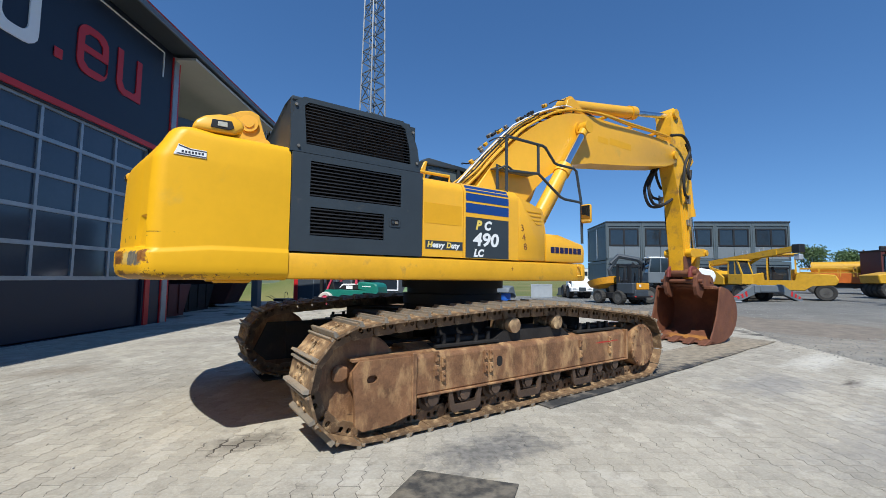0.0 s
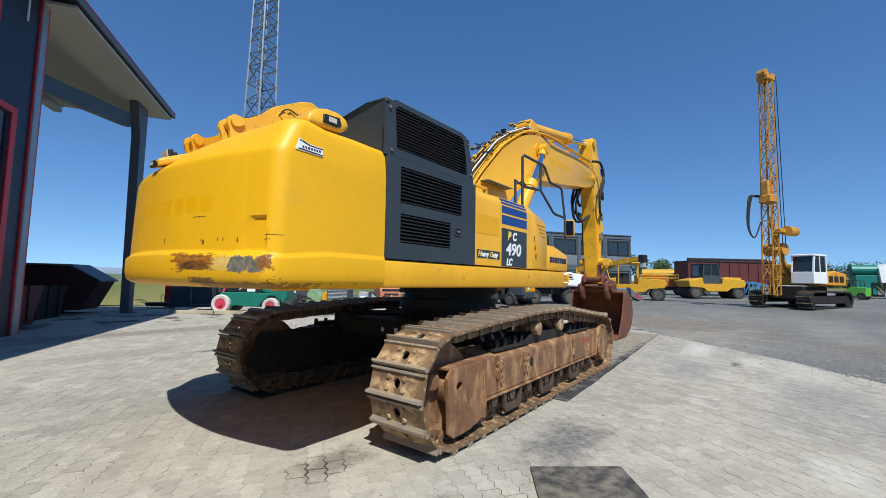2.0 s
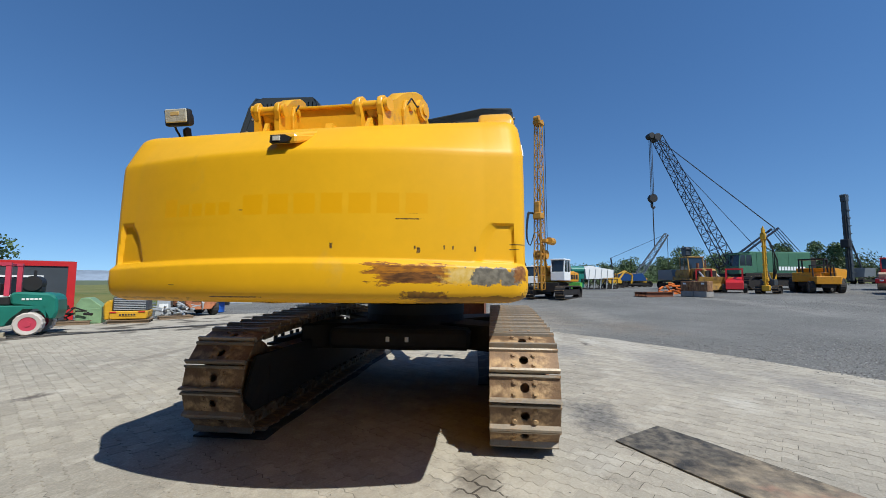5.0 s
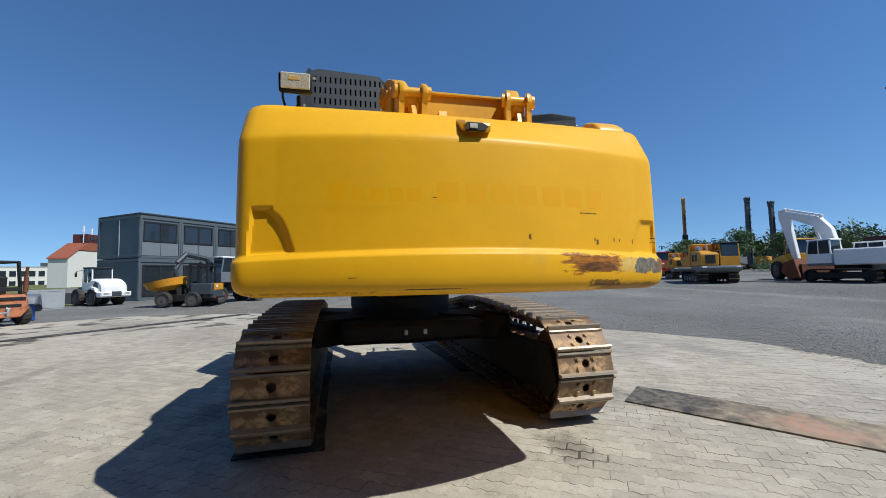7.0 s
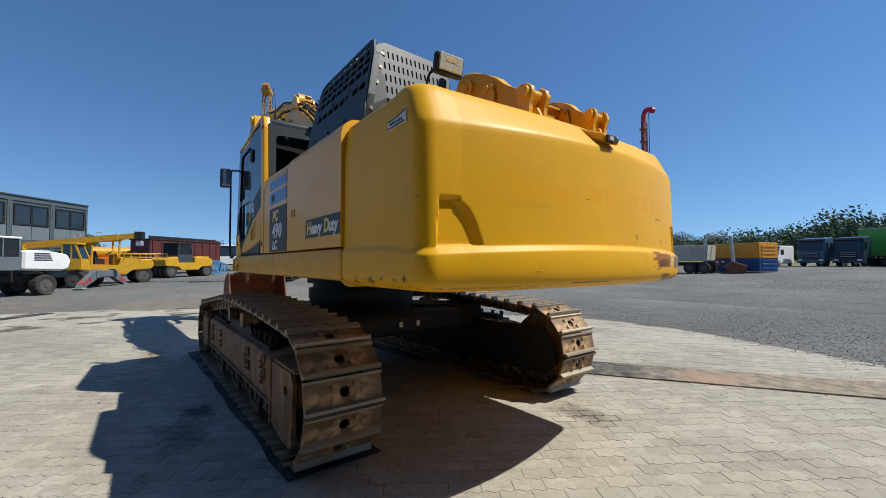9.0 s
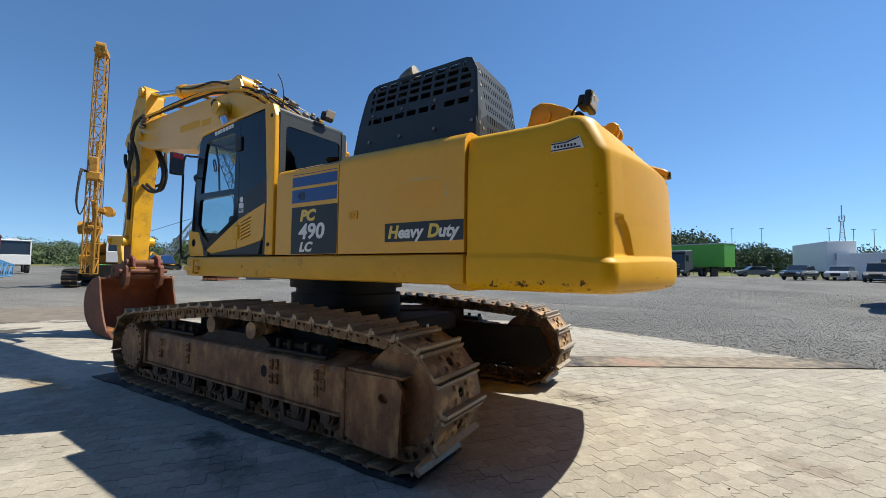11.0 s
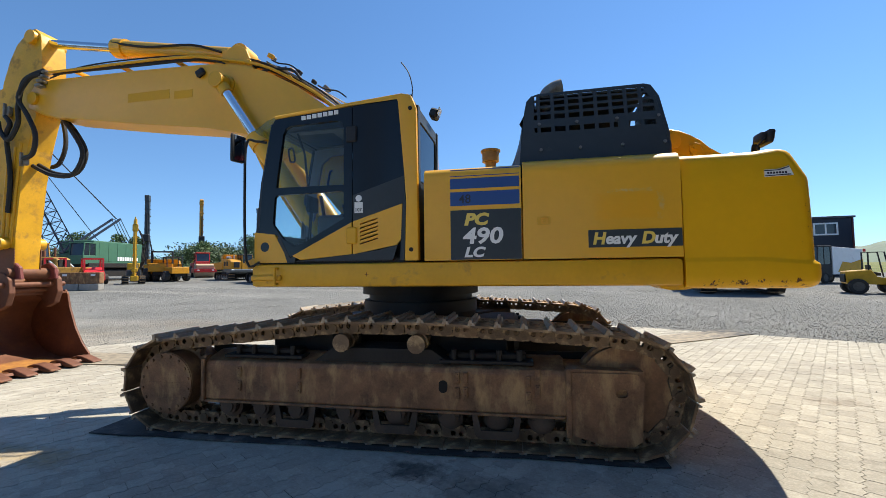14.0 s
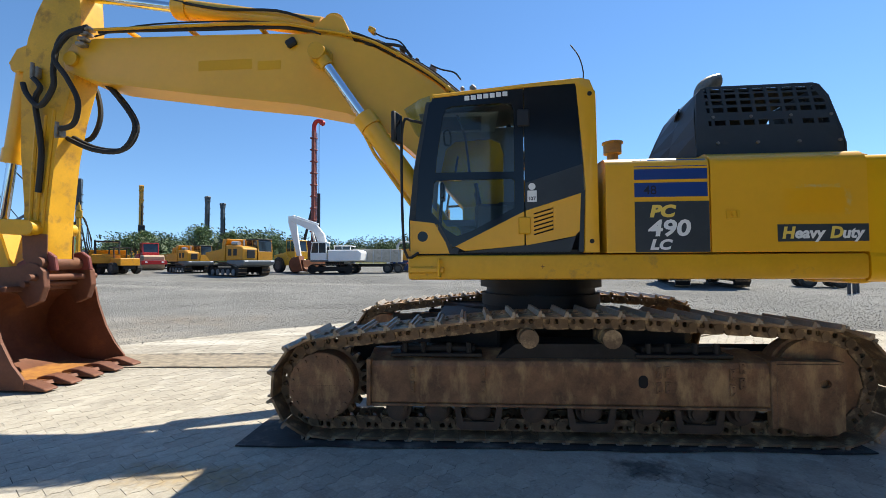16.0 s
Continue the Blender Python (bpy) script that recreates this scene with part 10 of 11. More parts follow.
rod(bm, (0.9, 0, 4.7), (0.9, 0, 4.95), 0.07, 8, 0.03)
part("rotary_head", bm, YM, yd_mast)
bm = bmesh.new()
rod(bm, (1.12, 0.0, 0.6), (1.12, 0.0, 3.9), 0.05, 8)
part("drill_rod", bm, YM, yd_mast)
for k in range(4):
    bm = bmesh.new()
    tube(bm, [(0.95, 0.15, 4.1), (0.8, 0.45 + 0.08 * k, 3.4 - 0.3 * k), (0.55, 0.4 + 0.06 * k, 1.6), (0.0, 0.3, 1.0)], 0.03, 6, 4)
    part("hose", bm, BLACK, yd)
bm = bmesh.new()
rod(bm, (0.1, 0.2, 0.9), (0.85, 0.05, 1.9), 0.06, 8)
part("tilt_cylinder", bm, LG, yd)
shrink(yd, 1.12)


def dumper_truck(x, y, heading, s, label, cabm=YM):
    t = thing("dump_truck", x, y, heading, label, "dumper", "yellow dumpers")
    pro("skip", t, [(-2.2 * s, 1.1 * s), (-1.6 * s, 0.8 * s), (0.2 * s, 0.8 * s), (0.5 * s, 1.75 * s), (-2.5 * s, 1.65 * s)], -1.1 * s, 1.1 * s, OR)
    blk("hood", t, (0.9 * s, -0.8 * s, 0.75 * s), (2.4 * s, 0.8 * s, 1.4 * s), OR)
    blk("chassis", t, (-2.0 * s, -0.5 * s, 0.45 * s), (2.3 * s, 0.5 * s, 0.8 * s), UNDER)
    bm = bmesh.new()
    for y_ in (-0.7 * s, 0.7 * s):
        tube(bm, [(0.5 * s, y_, 1.2 * s), (0.55 * s, y_, 2.35 * s), (1.2 * s, y_, 2.35 * s), (1.3 * s, y_, 1.3 * s)], 0.05 * s, 6)
    span(bm, (0.5 * s, -0.75 * s, 2.33 * s), (1.25 * s, 0.75 * s, 2.42 * s))
    part("cab_frame", bm, BLACK, t)
    for x_ in (1.6 * s, -0.3 * s, -1.4 * s):
        for y_ in (0.95 * s, -0.95 * s):
            wheel(t, x_, y_, 0.52 * s, 0.4 * s)


dumper_truck(33.0, -29.5, 130, 1.18, "yellow-orange dumper with a big skip")
dumper_truck(31.4, -28.4, 160, 0.95, "small yellow-orange dumper with a skip")
rr = thing("soil_compactor", 36.0, -38.0, 140, "red single-drum soil compactor", "roller")
bm = bmesh.new()
rod(bm, (1.6, -1.0, 0.75), (1.6, 1.0, 0.75), 0.75, 20)
part("drum", bm, mat("dusty_drum_steel", (0.34, 0.26, 0.18), 0.6, metal=0.2, var=0.25, bump=0.1), rr, smooth=True)
pro("drum_cover", rr, [(0.7, 1.25), (2.3, 1.05), (2.4, 1.45), (1.9, 1.60), (0.7, 1.62)], -0.95, 0.95, mat("dusty_beige_paint", (0.45, 0.32, 0.21), 0.6, var=0.2, bump=0.05), bevel=0.05, label="dusty beige drum cover")
for y_ in (-0.75, 0.75):
    blk("head_lamp", rr, (2.48, y_ - 0.12, 0.78), (2.53, y_ + 0.12, 0.92), LETTER, 0.01)
pro("drum_frame", rr, [(0.4, 0.6), (2.5, 0.6), (2.5, 1.0), (0.4, 1.1)], -1.15, 1.15, RED)
pro("body", rr, [(-2.4, 0.8), (-2.4, 1.7), (-0.5, 1.8), (0.4, 1.0), (0.3, 0.6)], -0.9, 0.9, RED)
cabin(rr, (-0.7, -0.75, 1.2), (0.7, 0.75, 2.9), RED)
for y_ in (0.8, -0.8):
    wheel(rr, -1.4, y_, 0.7, 0.5)


shrink(rr, 1.0)


def carrier(x, y, heading, label, s=0.82):
    t = thing("crawler_carrier", x, y, heading, label, "carrier", "orange crawler carriers")
    for y_ in (1.0, -1.0):
        crawler(t, -2.9, 2.3, y_, 0.7, 1.0, UNDER)
    for k in range(5):
        for s_ in (1, -1):
            bm = bmesh.new()
            rod(bm, (-2.0 + 0.85 * k, s_ * 1.26, 0.34), (-2.0 + 0.85 * k, s_ * 1.34, 0.34), 0.24, 14)
            part("track_roller", bm, MG, t)
    blk("chassis", t, (-2.4, -0.7, 0.8), (2.3, 0.7, 1.2), DG)
    pro("front_deck", t, [(1.9, 0.75), (2.9, 0.95), (3.05, 1.15), (3.0, 1.32), (0.4, 1.32), (0.4, 1.15)], -1.35, 1.35, MG, bevel=0.03)
    pro("tipper", t, [(-3.3, 1.75), (-2.6, 1.30), (-0.1, 1.30), (0.0, 2.6), (0.35, 3.05), (0.3, 3.12), (-0.4, 3.1), (-0.5, 2.25), (-3.4, 2.05)], -1.30, 1.30, OR, bevel=0.04)
    cabin(t, (0.9, 0.02, 1.32), (2.75, 1.30, 3.02), OR, roof=BLACK)
    blk("windscreen", t, (2.68, 0.12, 1.85), (2.74, 1.22, 2.86), PANE, 0.02)
    hood_ = pro("engine_cover", t, [(0.1, 1.32), (2.75, 1.32), (2.78, 2.25), (2.5, 2.42), (0.1, 2.62)], -1.30, -0.06, OR, bevel=0.06)
    blk("grille", t, (2.76, -0.95, 1.50), (2.82, -0.30, 2.15), BLACK, 0.02)
    for k in range(2):
        blk("side_grille", t, (0.5 + 0.85 * k, -1.32, 1.70), (1.05 + 0.85 * k, -1.28, 2.25), BLACK, 0.02)
    bm = bmesh.new()
    rod(bm, (0.6, -0.95, 2.75), (1.6, -0.95, 2.70), 0.17, 12)
    rod(bm, (1.5, -0.5, 2.5), (1.5, -0.5, 3.0), 0.07, 10)
    part("silencer", bm, LG, t, smooth=True)
    for y_ in (-1.1, 1.1):
        blk("head_lamp", t, (2.98, y_ - 0.14, 1.16), (3.04, y_ + 0.14, 1.28), LETTER, 0.01)
    shrink(t, s)


carrier(27.1, -32.0, 146, "orange crawler carrier with cab and tipper body")
carrier(19.2, -26.8, 148, "orange crawler carrier parked in front of others", 0.95)
carrier(35.8, -43.0, 170, "orange crawler carrier half hidden behind another")

we = thing("white_excavator", 12.9, -31.6, 0, "white crawler excavator with its arm folded down", "excavator")
crawler(we, -2.2, 2.2, 1.25, 0.6, 0.95)
crawler(we, -2.2, 2.2, -1.25, 0.6, 0.95)
blk("slewing_ring", we, (-0.7, -0.7, 0.8), (0.7, 0.7, 1.2), BLACK)
pro("body", we, [(-2.9, 1.25), (-3.0, 2.1), (-2.7, 2.35), (0.3, 2.35), (0.3, 1.2)], -1.4, 1.4, WHITE, bevel=0.08)
blk("deck", we, (0.2, -1.4, 1.2), (2.0, 1.4, 1.4), MG)
cabin(we, (0.4, 0.3, 1.35), (2.0, 1.4, 3.05), WHITE)
pro("boom", we, [(0.6, 1.6), (1.1, 1.5), (2.2, 4.2), (4.5, 5.3), (4.9, 5.75), (4.3, 5.75), (2.0, 5.0), (1.2, 4.0)], -0.5, -0.05, WHITE, bevel=0.03)
pro("arm", we, [(4.3, 5.9), (4.9, 5.85), (4.9, 5.2), (4.0, 1.8), (3.6, 1.8), (4.1, 5.0)], -0.45, -0.1, WHITE, bevel=0.03)
pro("bucket", we, [(3.2, 0.3), (4.1, 0.2), (4.6, 0.8), (4.4, 1.5), (3.6, 1.8)], -0.9, 0.4, RUST)
bm = bmesh.new()
rod(bm, (1.8, -0.28, 5.0), (4.5, -0.28, 5.9), 0.11, 8)
rod(bm, (1.9, -0.6, 1.9), (2.6, -0.6, 4.3), 0.12, 8)
part("cylinders", bm, WHITE, we)
shrink(we, 0.92)
wt = thing("tipper_truck", 10.2, -33.6, 4, "dusty white four-axle tipper truck", "truck")
blk("chassis", wt, (-4.2, -0.5, 0.7), (3.6, 0.5, 1.05), BLACK)
pro("tipper", wt, [(-3.7, 1.2), (1.4, 1.2), (1.6, 2.7), (-3.8, 2.6)], -1.22, 1.22, mat("dusty_white_paint", (0.46, 0.42, 0.34), 0.6, var=0.25, dirt=(0.20, 0.17, 0.13), amount=0.4))
for k in range(6):
    for s in (-1.25, 1.25):
        bm = bmesh.new()
        bar(bm, (-3.5 + 0.95 * k, s, 1.2), (-3.5 + 0.95 * k, s, 2.6), 0.1)
        part("rib", bm, LG, wt)
cabin(wt, (1.8, -1.2, 0.9), (3.8, 1.2, 3.0), WHITE)
for x_ in (2.9, 1.6, -2.2, -3.4):
    for y_ in (1.0, -1.0):
        wheel(wt, x_, y_, 0.5, 0.35)
for s in (-0.85, 0.85):
    blk("tail_light", wt, (-4.42, s - 0.25, 1.0), (-4.36, s + 0.25, 1.16), ORD, 0.01)
shrink(wt, 0.85)
lo2 = thing("yellow_loader", 17.6, -34.0, 150, "yellow wheel loader behind the carriers", "loader")
pro("body", lo2, [(-2.2, 0.7), (-2.3, 1.7), (-0.4, 2.0), (0.4, 1.2), (1.5, 1.1), (1.5, 0.7)], -0.9, 0.9, YM)
cabin(lo2, (-0.6, -0.75, 1.3), (0.8, 0.75, 3.1), YM)
for x_ in (1.2, -1.3):
    for y_ in (0.95, -0.95):
        wheel(lo2, x_, y_, 0.75, 0.55)
pro("loader_bucket", lo2, [(2.4, 0.2), (3.3, 0.1), (3.2, 0.3), (2.8, 0.5), (2.7, 1.2), (2.4, 1.2)], -1.3, 1.3, RUST)

for i, (x, y, h, mt, lean) in enumerate(((59.8, -54.0, 12.5, DG, 0.1), (62.0, -67.6, 14.0, LEADER, -0.3), (52.0, -70.7, 12.4, DG, 0.15), (54.0, -78.5, 12.2, DG, -0.15), (47.0, -24.0, 4.4, DG, 0.1))):
    t = thing("piling_rig", x, y, 120 + 17 * i, "far piling rig with an upright dark leader" if mt == DG else "far piling rig with an orange leader", "drill rig", "far piling rigs")
    crawler(t, -2.2, 2.2, 1.2, 0.6, 0.9)
    crawler(t, -2.2, 2.2, -1.2, 0.6, 0.9)
    pro("body", t, [(-2.4, 1.0), (-2.4, 2.3), (0.6, 2.3), (1.0, 1.0)], -1.2, 1.2, OR if i % 2 else MG)
    bm = bmesh.new()
    bar(bm, (1.7, 0, 0.5), (1.7 + lean, 0, h), 0.62 if h > 6 else 0.42)
    for k in range(9):
        box(bm, (1.7 + lean * k / 9, 0.05, 1.6 + k * h / 11), (0.78, 0.72, 0.16))
    lead = part("leader", bm, mt, t)
    bm = bmesh.new()
    span(bm, (1.25 + lean, -0.34, h - 0.5), (2.15 + lean, 0.34, h + 0.2), 0.06)
    rod(bm, (1.4 + lean, -0.3, h + 0.3), (1.4 + lean, 0.3, h + 0.3), 0.26, 12)
    rod(bm, (2.0 + lean, -0.3, h + 0.3), (2.0 + lean, 0.3, h + 0.3), 0.26, 12)
    part("leader_head", bm, mt, lead)
    bm = bmesh.new()
    rod(bm, (2.15, 0.1, 0.8), (2.15 + lean, 0.1, h * 0.8), 0.10, 8)
    span(bm, (1.95, -0.5, h * 0.42), (2.7, 0.5, h * 0.42 + 1.2), 0.08)
    part("drill_drive", bm, BLACK, lead)
    bm = bmesh.new()
    rod(bm, (-0.6, 0.4, 2.2), (1.5, 0.2, h * 0.5), 0.12, 8)
    part("back_stay", bm, mt, t)
r2 = thing("red_drill_rig", 29.6, -69.0, 160, "tall dark red drill rig with a curved mast head", "drill rig")
crawler(r2, -3, 3, 1.5, 0.8, 1.2)
crawler(r2, -3, 3, -1.5, 0.8, 1.2)
blk("body", r2, (-3.6, -1.6, 1.2), (1.5, 1.6, 4.4), DKRED)
bm = bmesh.new()
span(bm, (0.15, -0.34, 0.6), (0.85, 0.34, 25.2), 0.08)
for k in range(11):
    span(bm, (-0.02, -0.5, 1.6 + 2.2 * k), (1.02, 0.5, 1.85 + 2.2 * k), 0.03)
MASTR = mat("dull_red_mast_paint", (0.26, 0.055, 0.040), 0.55, var=0.25, bump=0.05)
mast_ = part("mast", bm, MASTR, r2)
bm = bmesh.new()
for y_ in (-0.36, 0.36):
    span(bm, (0.85, y_ - 0.06, 0.8), (0.95, y_ + 0.06, 24.8))
part("slide_rail", bm, MASTR, mast_)
bm = bmesh.new()
tube(bm, [(0.5, 0, 25.1), (0.6, 0, 26.3), (1.3, 0, 26.9), (2.6, 0, 26.5)], 0.4, 8, 3)
rod(bm, (2.4, -0.3, 26.4), (2.4, 0.3, 26.4), 0.5, 14)
part("mast_head", bm, RED, r2)
bm = bmesh.new()
rod(bm, (1.7, 0, 1), (1.7, 0, 13.2), 0.30, 10)
part("kelly_bar", bm, BLACK, r2)
bm = bmesh.new()
span(bm, (1.0, -0.7, 4.6), (2.3, 0.7, 6.0), 0.1)
part("rotary_drive", bm, BLACK, r2)
bm = bmesh.new()
bar(bm, (1.7, 0, 26.2), (1.7, 0, 13.2), 0.08)
bar(bm, (-2.4, 0.3, 3), (0.2, 0.3, 11.5), 0.35)
part("cable", bm, BLACK, r2)

# ---------------------------------------------------------------- the far side: trucks, vans, cars and site huts
gn = thing("generator_container", 6.1, -37.2, -20, "yellow and blue generator container with side louvres", "container")
blk("lower_body", gn, (-2.6, -1.2, 0.1), (2.6, 1.2, 1.35), BLUEM)
up_ = blk("upper_body", gn, (-2.6, -1.2, 1.35), (2.6, 1.2, 2.75), OR)
for k in range(7):
    blk("louvre", gn, (-2.66, -0.9, 0.35 + 0.33 * k), (-2.58, 0.9, 0.52 + 0.33 * k), OR if k > 2 else BLUEM, 0.01)

shrink(gn, 0.85)

lg = thing("loading_crane", 5.7, -34.6, 20, "pale folded loading crane with a rusty grab bucket", "crane")
bm = bmesh.new()
tube(bm, [(2.0, 0, 0.05), (1.9, 0, 2.6), (1.6, 0, 3.0), (0.2, 0, 2.9), (0.1, 0, 0.8)], 0.12, 8)
rod(bm, (1.7, 0, 2.85), (0.4, 0, 3.1), 0.07, 8)
rod(bm, (0.25, 0, 2.6), (0.15, 0, 1.2), 0.09, 8)
part("jib", bm, LG, lg)
pro("grab", lg, [(-0.6, 0.05), (0.5, 0.0), (0.7, 0.5), (0.15, 0.95), (-0.75, 0.6)], -0.5, 0.5, RUST)


def van(x, y, heading, mt, label, h=2.4, name="van"):
    t = thing(name, x, y, heading, label, "van", "parked vans")
    pro("body", t, [(-2.6, 0.35), (2.5, 0.35), (2.55, 0.95), (1.7, 1.25), (1.1, h), (-2.6, h)], -0.95, 0.95, mt, bevel=0.06)
    bm = bmesh.new()
    prism(bm, [(1.72, 1.28), (1.74, 1.28), (1.18, h - 0.12), (1.14, h - 0.12)], -0.82, 0.82)
    part("windscreen", bm, PANE, t)
    for s in (-1, 1):
        blk("side_window", t, (0.3, s * 0.94 - 0.02, 1.35), (1.2, s * 0.94 + 0.02, 1.95), PANE, 0.01)
        blk("headlight", t, (2.45, s * 0.7 - 0.12, 0.75), (2.57, s * 0.7 + 0.12, 0.95), LETTER, 0.02)
    blk("grille", t, (2.5, -0.5, 0.55), (2.58, 0.5, 0.75), BLACK, 0.01)
    for x_ in (1.65, -1.6):
        for y_ in (0.85, -0.85):
            wheel(t, x_, y_, 0.36, 0.24)


van(8.6, -57.6, 84, WHITE, "white delivery van parked by the trees")
van(11.3, -57.0, 84, WHITE, "white delivery van parked beside another")


def lorry(x, y, heading, mt, label):
    t = thing("lorry", x, y, heading, label, "truck", "parked lorries")
    pro("cab", t, [(-1.2, 0.9), (1.1, 0.5), (1.2, 1.5), (0.95, 3.1), (-1.2, 3.3)], -1.2, 1.2, mt, bevel=0.06)
    bm = bmesh.new()
    prism(bm, [(1.19, 1.75), (1.22, 1.75), (1.02, 2.85), (0.99, 2.85)], -1.05, 1.05)
    part("windscreen", bm, PANE, t)
    blk("grille", t, (1.12, -0.7, 0.9), (1.22, 0.7, 1.5), BLACK, 0.02)
    for z_ in (1.05, 1.25, 1.45):
        blk("grille_bar", t, (1.20, -0.62, z_), (1.25, 0.62, z_ + 0.05), LG, 0.008)
    for s_ in (-1, 1):
        blk("headlamp", t, (1.22, s_ * 0.92 - 0.18, 0.62), (1.31, s_ * 0.92 + 0.18, 0.80), LETTER, 0.02)
        blk("mirror", t, (0.85, s_ * 1.38 - 0.08, 1.9), (1.0, s_ * 1.38 + 0.08, 2.6), BLACK, 0.03)
        blk("side_window", t, (0.0, s_ * 1.2 - 0.015, 1.85), (0.85, s_ * 1.2 + 0.015, 2.65), PANE, 0.01)
    blk("sun_visor", t, (0.95, -1.1, 2.82), (1.2, 1.1, 2.95), BLACK, 0.03)
    blk("bumper", t, (0.9, -1.2, 0.4), (1.28, 1.2, 0.85), mt, 0.04)
    blk("chassis", t, (-6.0, -0.5, 0.7), (-1.0, 0.5, 1.05), BLACK)
    for x_ in (0.2, -4.2, -5.3):
        for y_ in (1.0, -1.0):
            wheel(t, x_, y_, 0.5, 0.35)


lorry(5.3, -59.0, 82, mat("lorry_blue_paint", (0.035, 0.085, 0.14), 0.35), "blue lorry cab parked by the trees")
lorry(2.4, -59.6, 82, mat("dark_blue_paint", (0.012, 0.03, 0.07), 0.4), "dark blue lorry cab parked by the trees")
lorry(-2.4, -54.5, 70, DG, "dark lorry cab parked beside a green trailer")
gt = thing("box_trailer", -4.0, -60.5, 150, "bright green box trailer with a pale roof", "trailer")
blk("box", gt, (-6.5, -1.25, 1.2), (4.5, 1.25, 4.1), LIME, 0.04)
blk("roof", gt, (-6.55, -1.28, 4.1), (4.55, 1.28, 4.22), LG, 0.02)
blk("landing_legs", gt, (2.5, -0.8, 0.0), (2.7, 0.8, 1.2), BLACK)
for x_ in (-3.0, -4.2, -5.4):
    for y_ in (1.0, -1.0):
        wheel(gt, x_, y_, 0.5, 0.35)


def car(x, y, heading, mt, label, h=1.45, long=0.0):
    t = thing("car", x, y, heading, label, "car", "parked cars")
    pro("body", t, [(-2.1, 0.3), (2.15, 0.3), (2.2, 0.7), (1.9, 0.88), (1.1, 0.95), (-1.7 - long, 0.98), (-2.15, 0.9)], -0.88, 0.88, mt, bevel=0.07)
    pro("greenhouse", t, [(1.05, 0.93), (0.35, h), (-1.15 - long, h), (-1.75 - long, 0.96)], -0.76, 0.76, PANE, bevel=0.05)
    pro("roof", t, [(0.40, h - 0.03), (0.30, h + 0.02), (-1.1 - long, h + 0.02), (-1.2 - long, h - 0.03)], -0.74, 0.74, mt)
    for s in (-1, 1):
        blk("headlight", t, (2.08, s * 0.62 - 0.16, 0.62), (2.22, s * 0.62 + 0.16, 0.78), LETTER, 0.02)
    blk("grille", t, (2.14, -0.35, 0.45), (2.22, 0.35, 0.72), BLACK, 0.01)
    for x_ in (1.35, -1.3):
        for y_ in (0.78, -0.78):
            wheel(t, x_, y_, 0.32, 0.22)


car(-11.0, -66.0, 15, MG, "dark grey estate car parked on the grass edge")
car(-13.0, -49.0, 62, mat("dark_car_paint", (0.02, 0.04, 0.05), 0.25, coat=0.6), "old dark green saloon car")
car(-16.8, -52.4, 66, mat("silver_car_paint", (0.55, 0.56, 0.58), 0.3, metal=0.3, coat=0.5), "silver saloon car on the gravel")
car(-18.6, -48.8, 68, DG, "dark grey family van", 1.75, 0.3)
car(-22.6, -32.4, 165, mat("blue_silver_paint", (0.25, 0.30, 0.36), 0.3, metal=0.4, coat=0.5), "silver-blue car parked before the far hall")
hut = thing("site_hut", -23.0, -56.0, 162, "long white site hut with a small window", "container")
blk("body", hut, (-5.5, -1.25, 0.15), (5.5, 1.25, 3.0), WHITE, 0.03)
blk("window", hut, (-2.2, -1.28, 1.4), (-1.2, -1.24, 2.3), PANE, 0.01)
blk("window", hut, (1.2, 1.24, 1.4), (2.2, 1.28, 2.3), PANE, 0.01)
blk("base", hut, (-5.4, -1.1, 0.0), (5.4, 1.1, 0.15), UNDER, 0)
bt2 = thing("white_trailer", -17.5, -60.5, 100, "white box trailer with cooling units on its end", "trailer")
blk("box", bt2, (-6, -1.3, 0.9), (3.0, 1.3, 4.3), WHITE, 0.03)
for y_ in (-0.6, 0.2):
    blk("cooling_unit", bt2, (3.0, y_, 2.2), (3.12, y_ + 0.6, 2.9), LG, 0.02)
for y_ in (1.0, -1.0):
    wheel(bt2, -3.5, y_, 0.5, 0.35)
pt = thing("pylon", -59.0, -239.0, 0, "distant lattice radio tower", "mast")
bm = bmesh.new()
lattice(bm, (0, 0, 0), (0, 0, 27), 4.2, 1.0, 9, 0.18)
lattice(bm, (0, 0, 27), (0, 0, 30), 2.2, 2.2, 1, 0.25)
bar(bm, (0, 0, 28), (0, 0, 36), 0.4)
part("lattice", bm, LG, pt)
shrink(pt, 0.8)

for x, y, h in ((-16.1, -185.2, 15.5), (-25.0, -184.5, 15.2), (-42.8, -181.6, 14.5), (-48.5, -180.3, 14.0), (-53.0, -179.2, 13.6)):
    t = thing("street_lamp", x, y, 0, "distant thin street lamp above the trees", "lamp", "distant street lamps")
    bm = bmesh.new()
    rod(bm, (0, 0, 0), (0, 0, h), 0.14, 8, 0.09)
    part("pole", bm, LG, t)
    blk("lamp_head", t, (-0.6, -0.2, h), (0.6, 0.2, h + 0.2), MG, 0.03)
vo = thing("tail_excavator", -13.3, -20.3, -104, "dark grey and orange crawler excavator seen from behind", "excavator")
crawler(vo, -2.4, 2.4, 1.3, 0.65, 1.0)
crawler(vo, -2.4, 2.4, -1.3, 0.65, 1.0)
blk("centre_frame", vo, (-1.2, -1.0, 0.5), (1.2, 1.0, 1.1), BLACK)
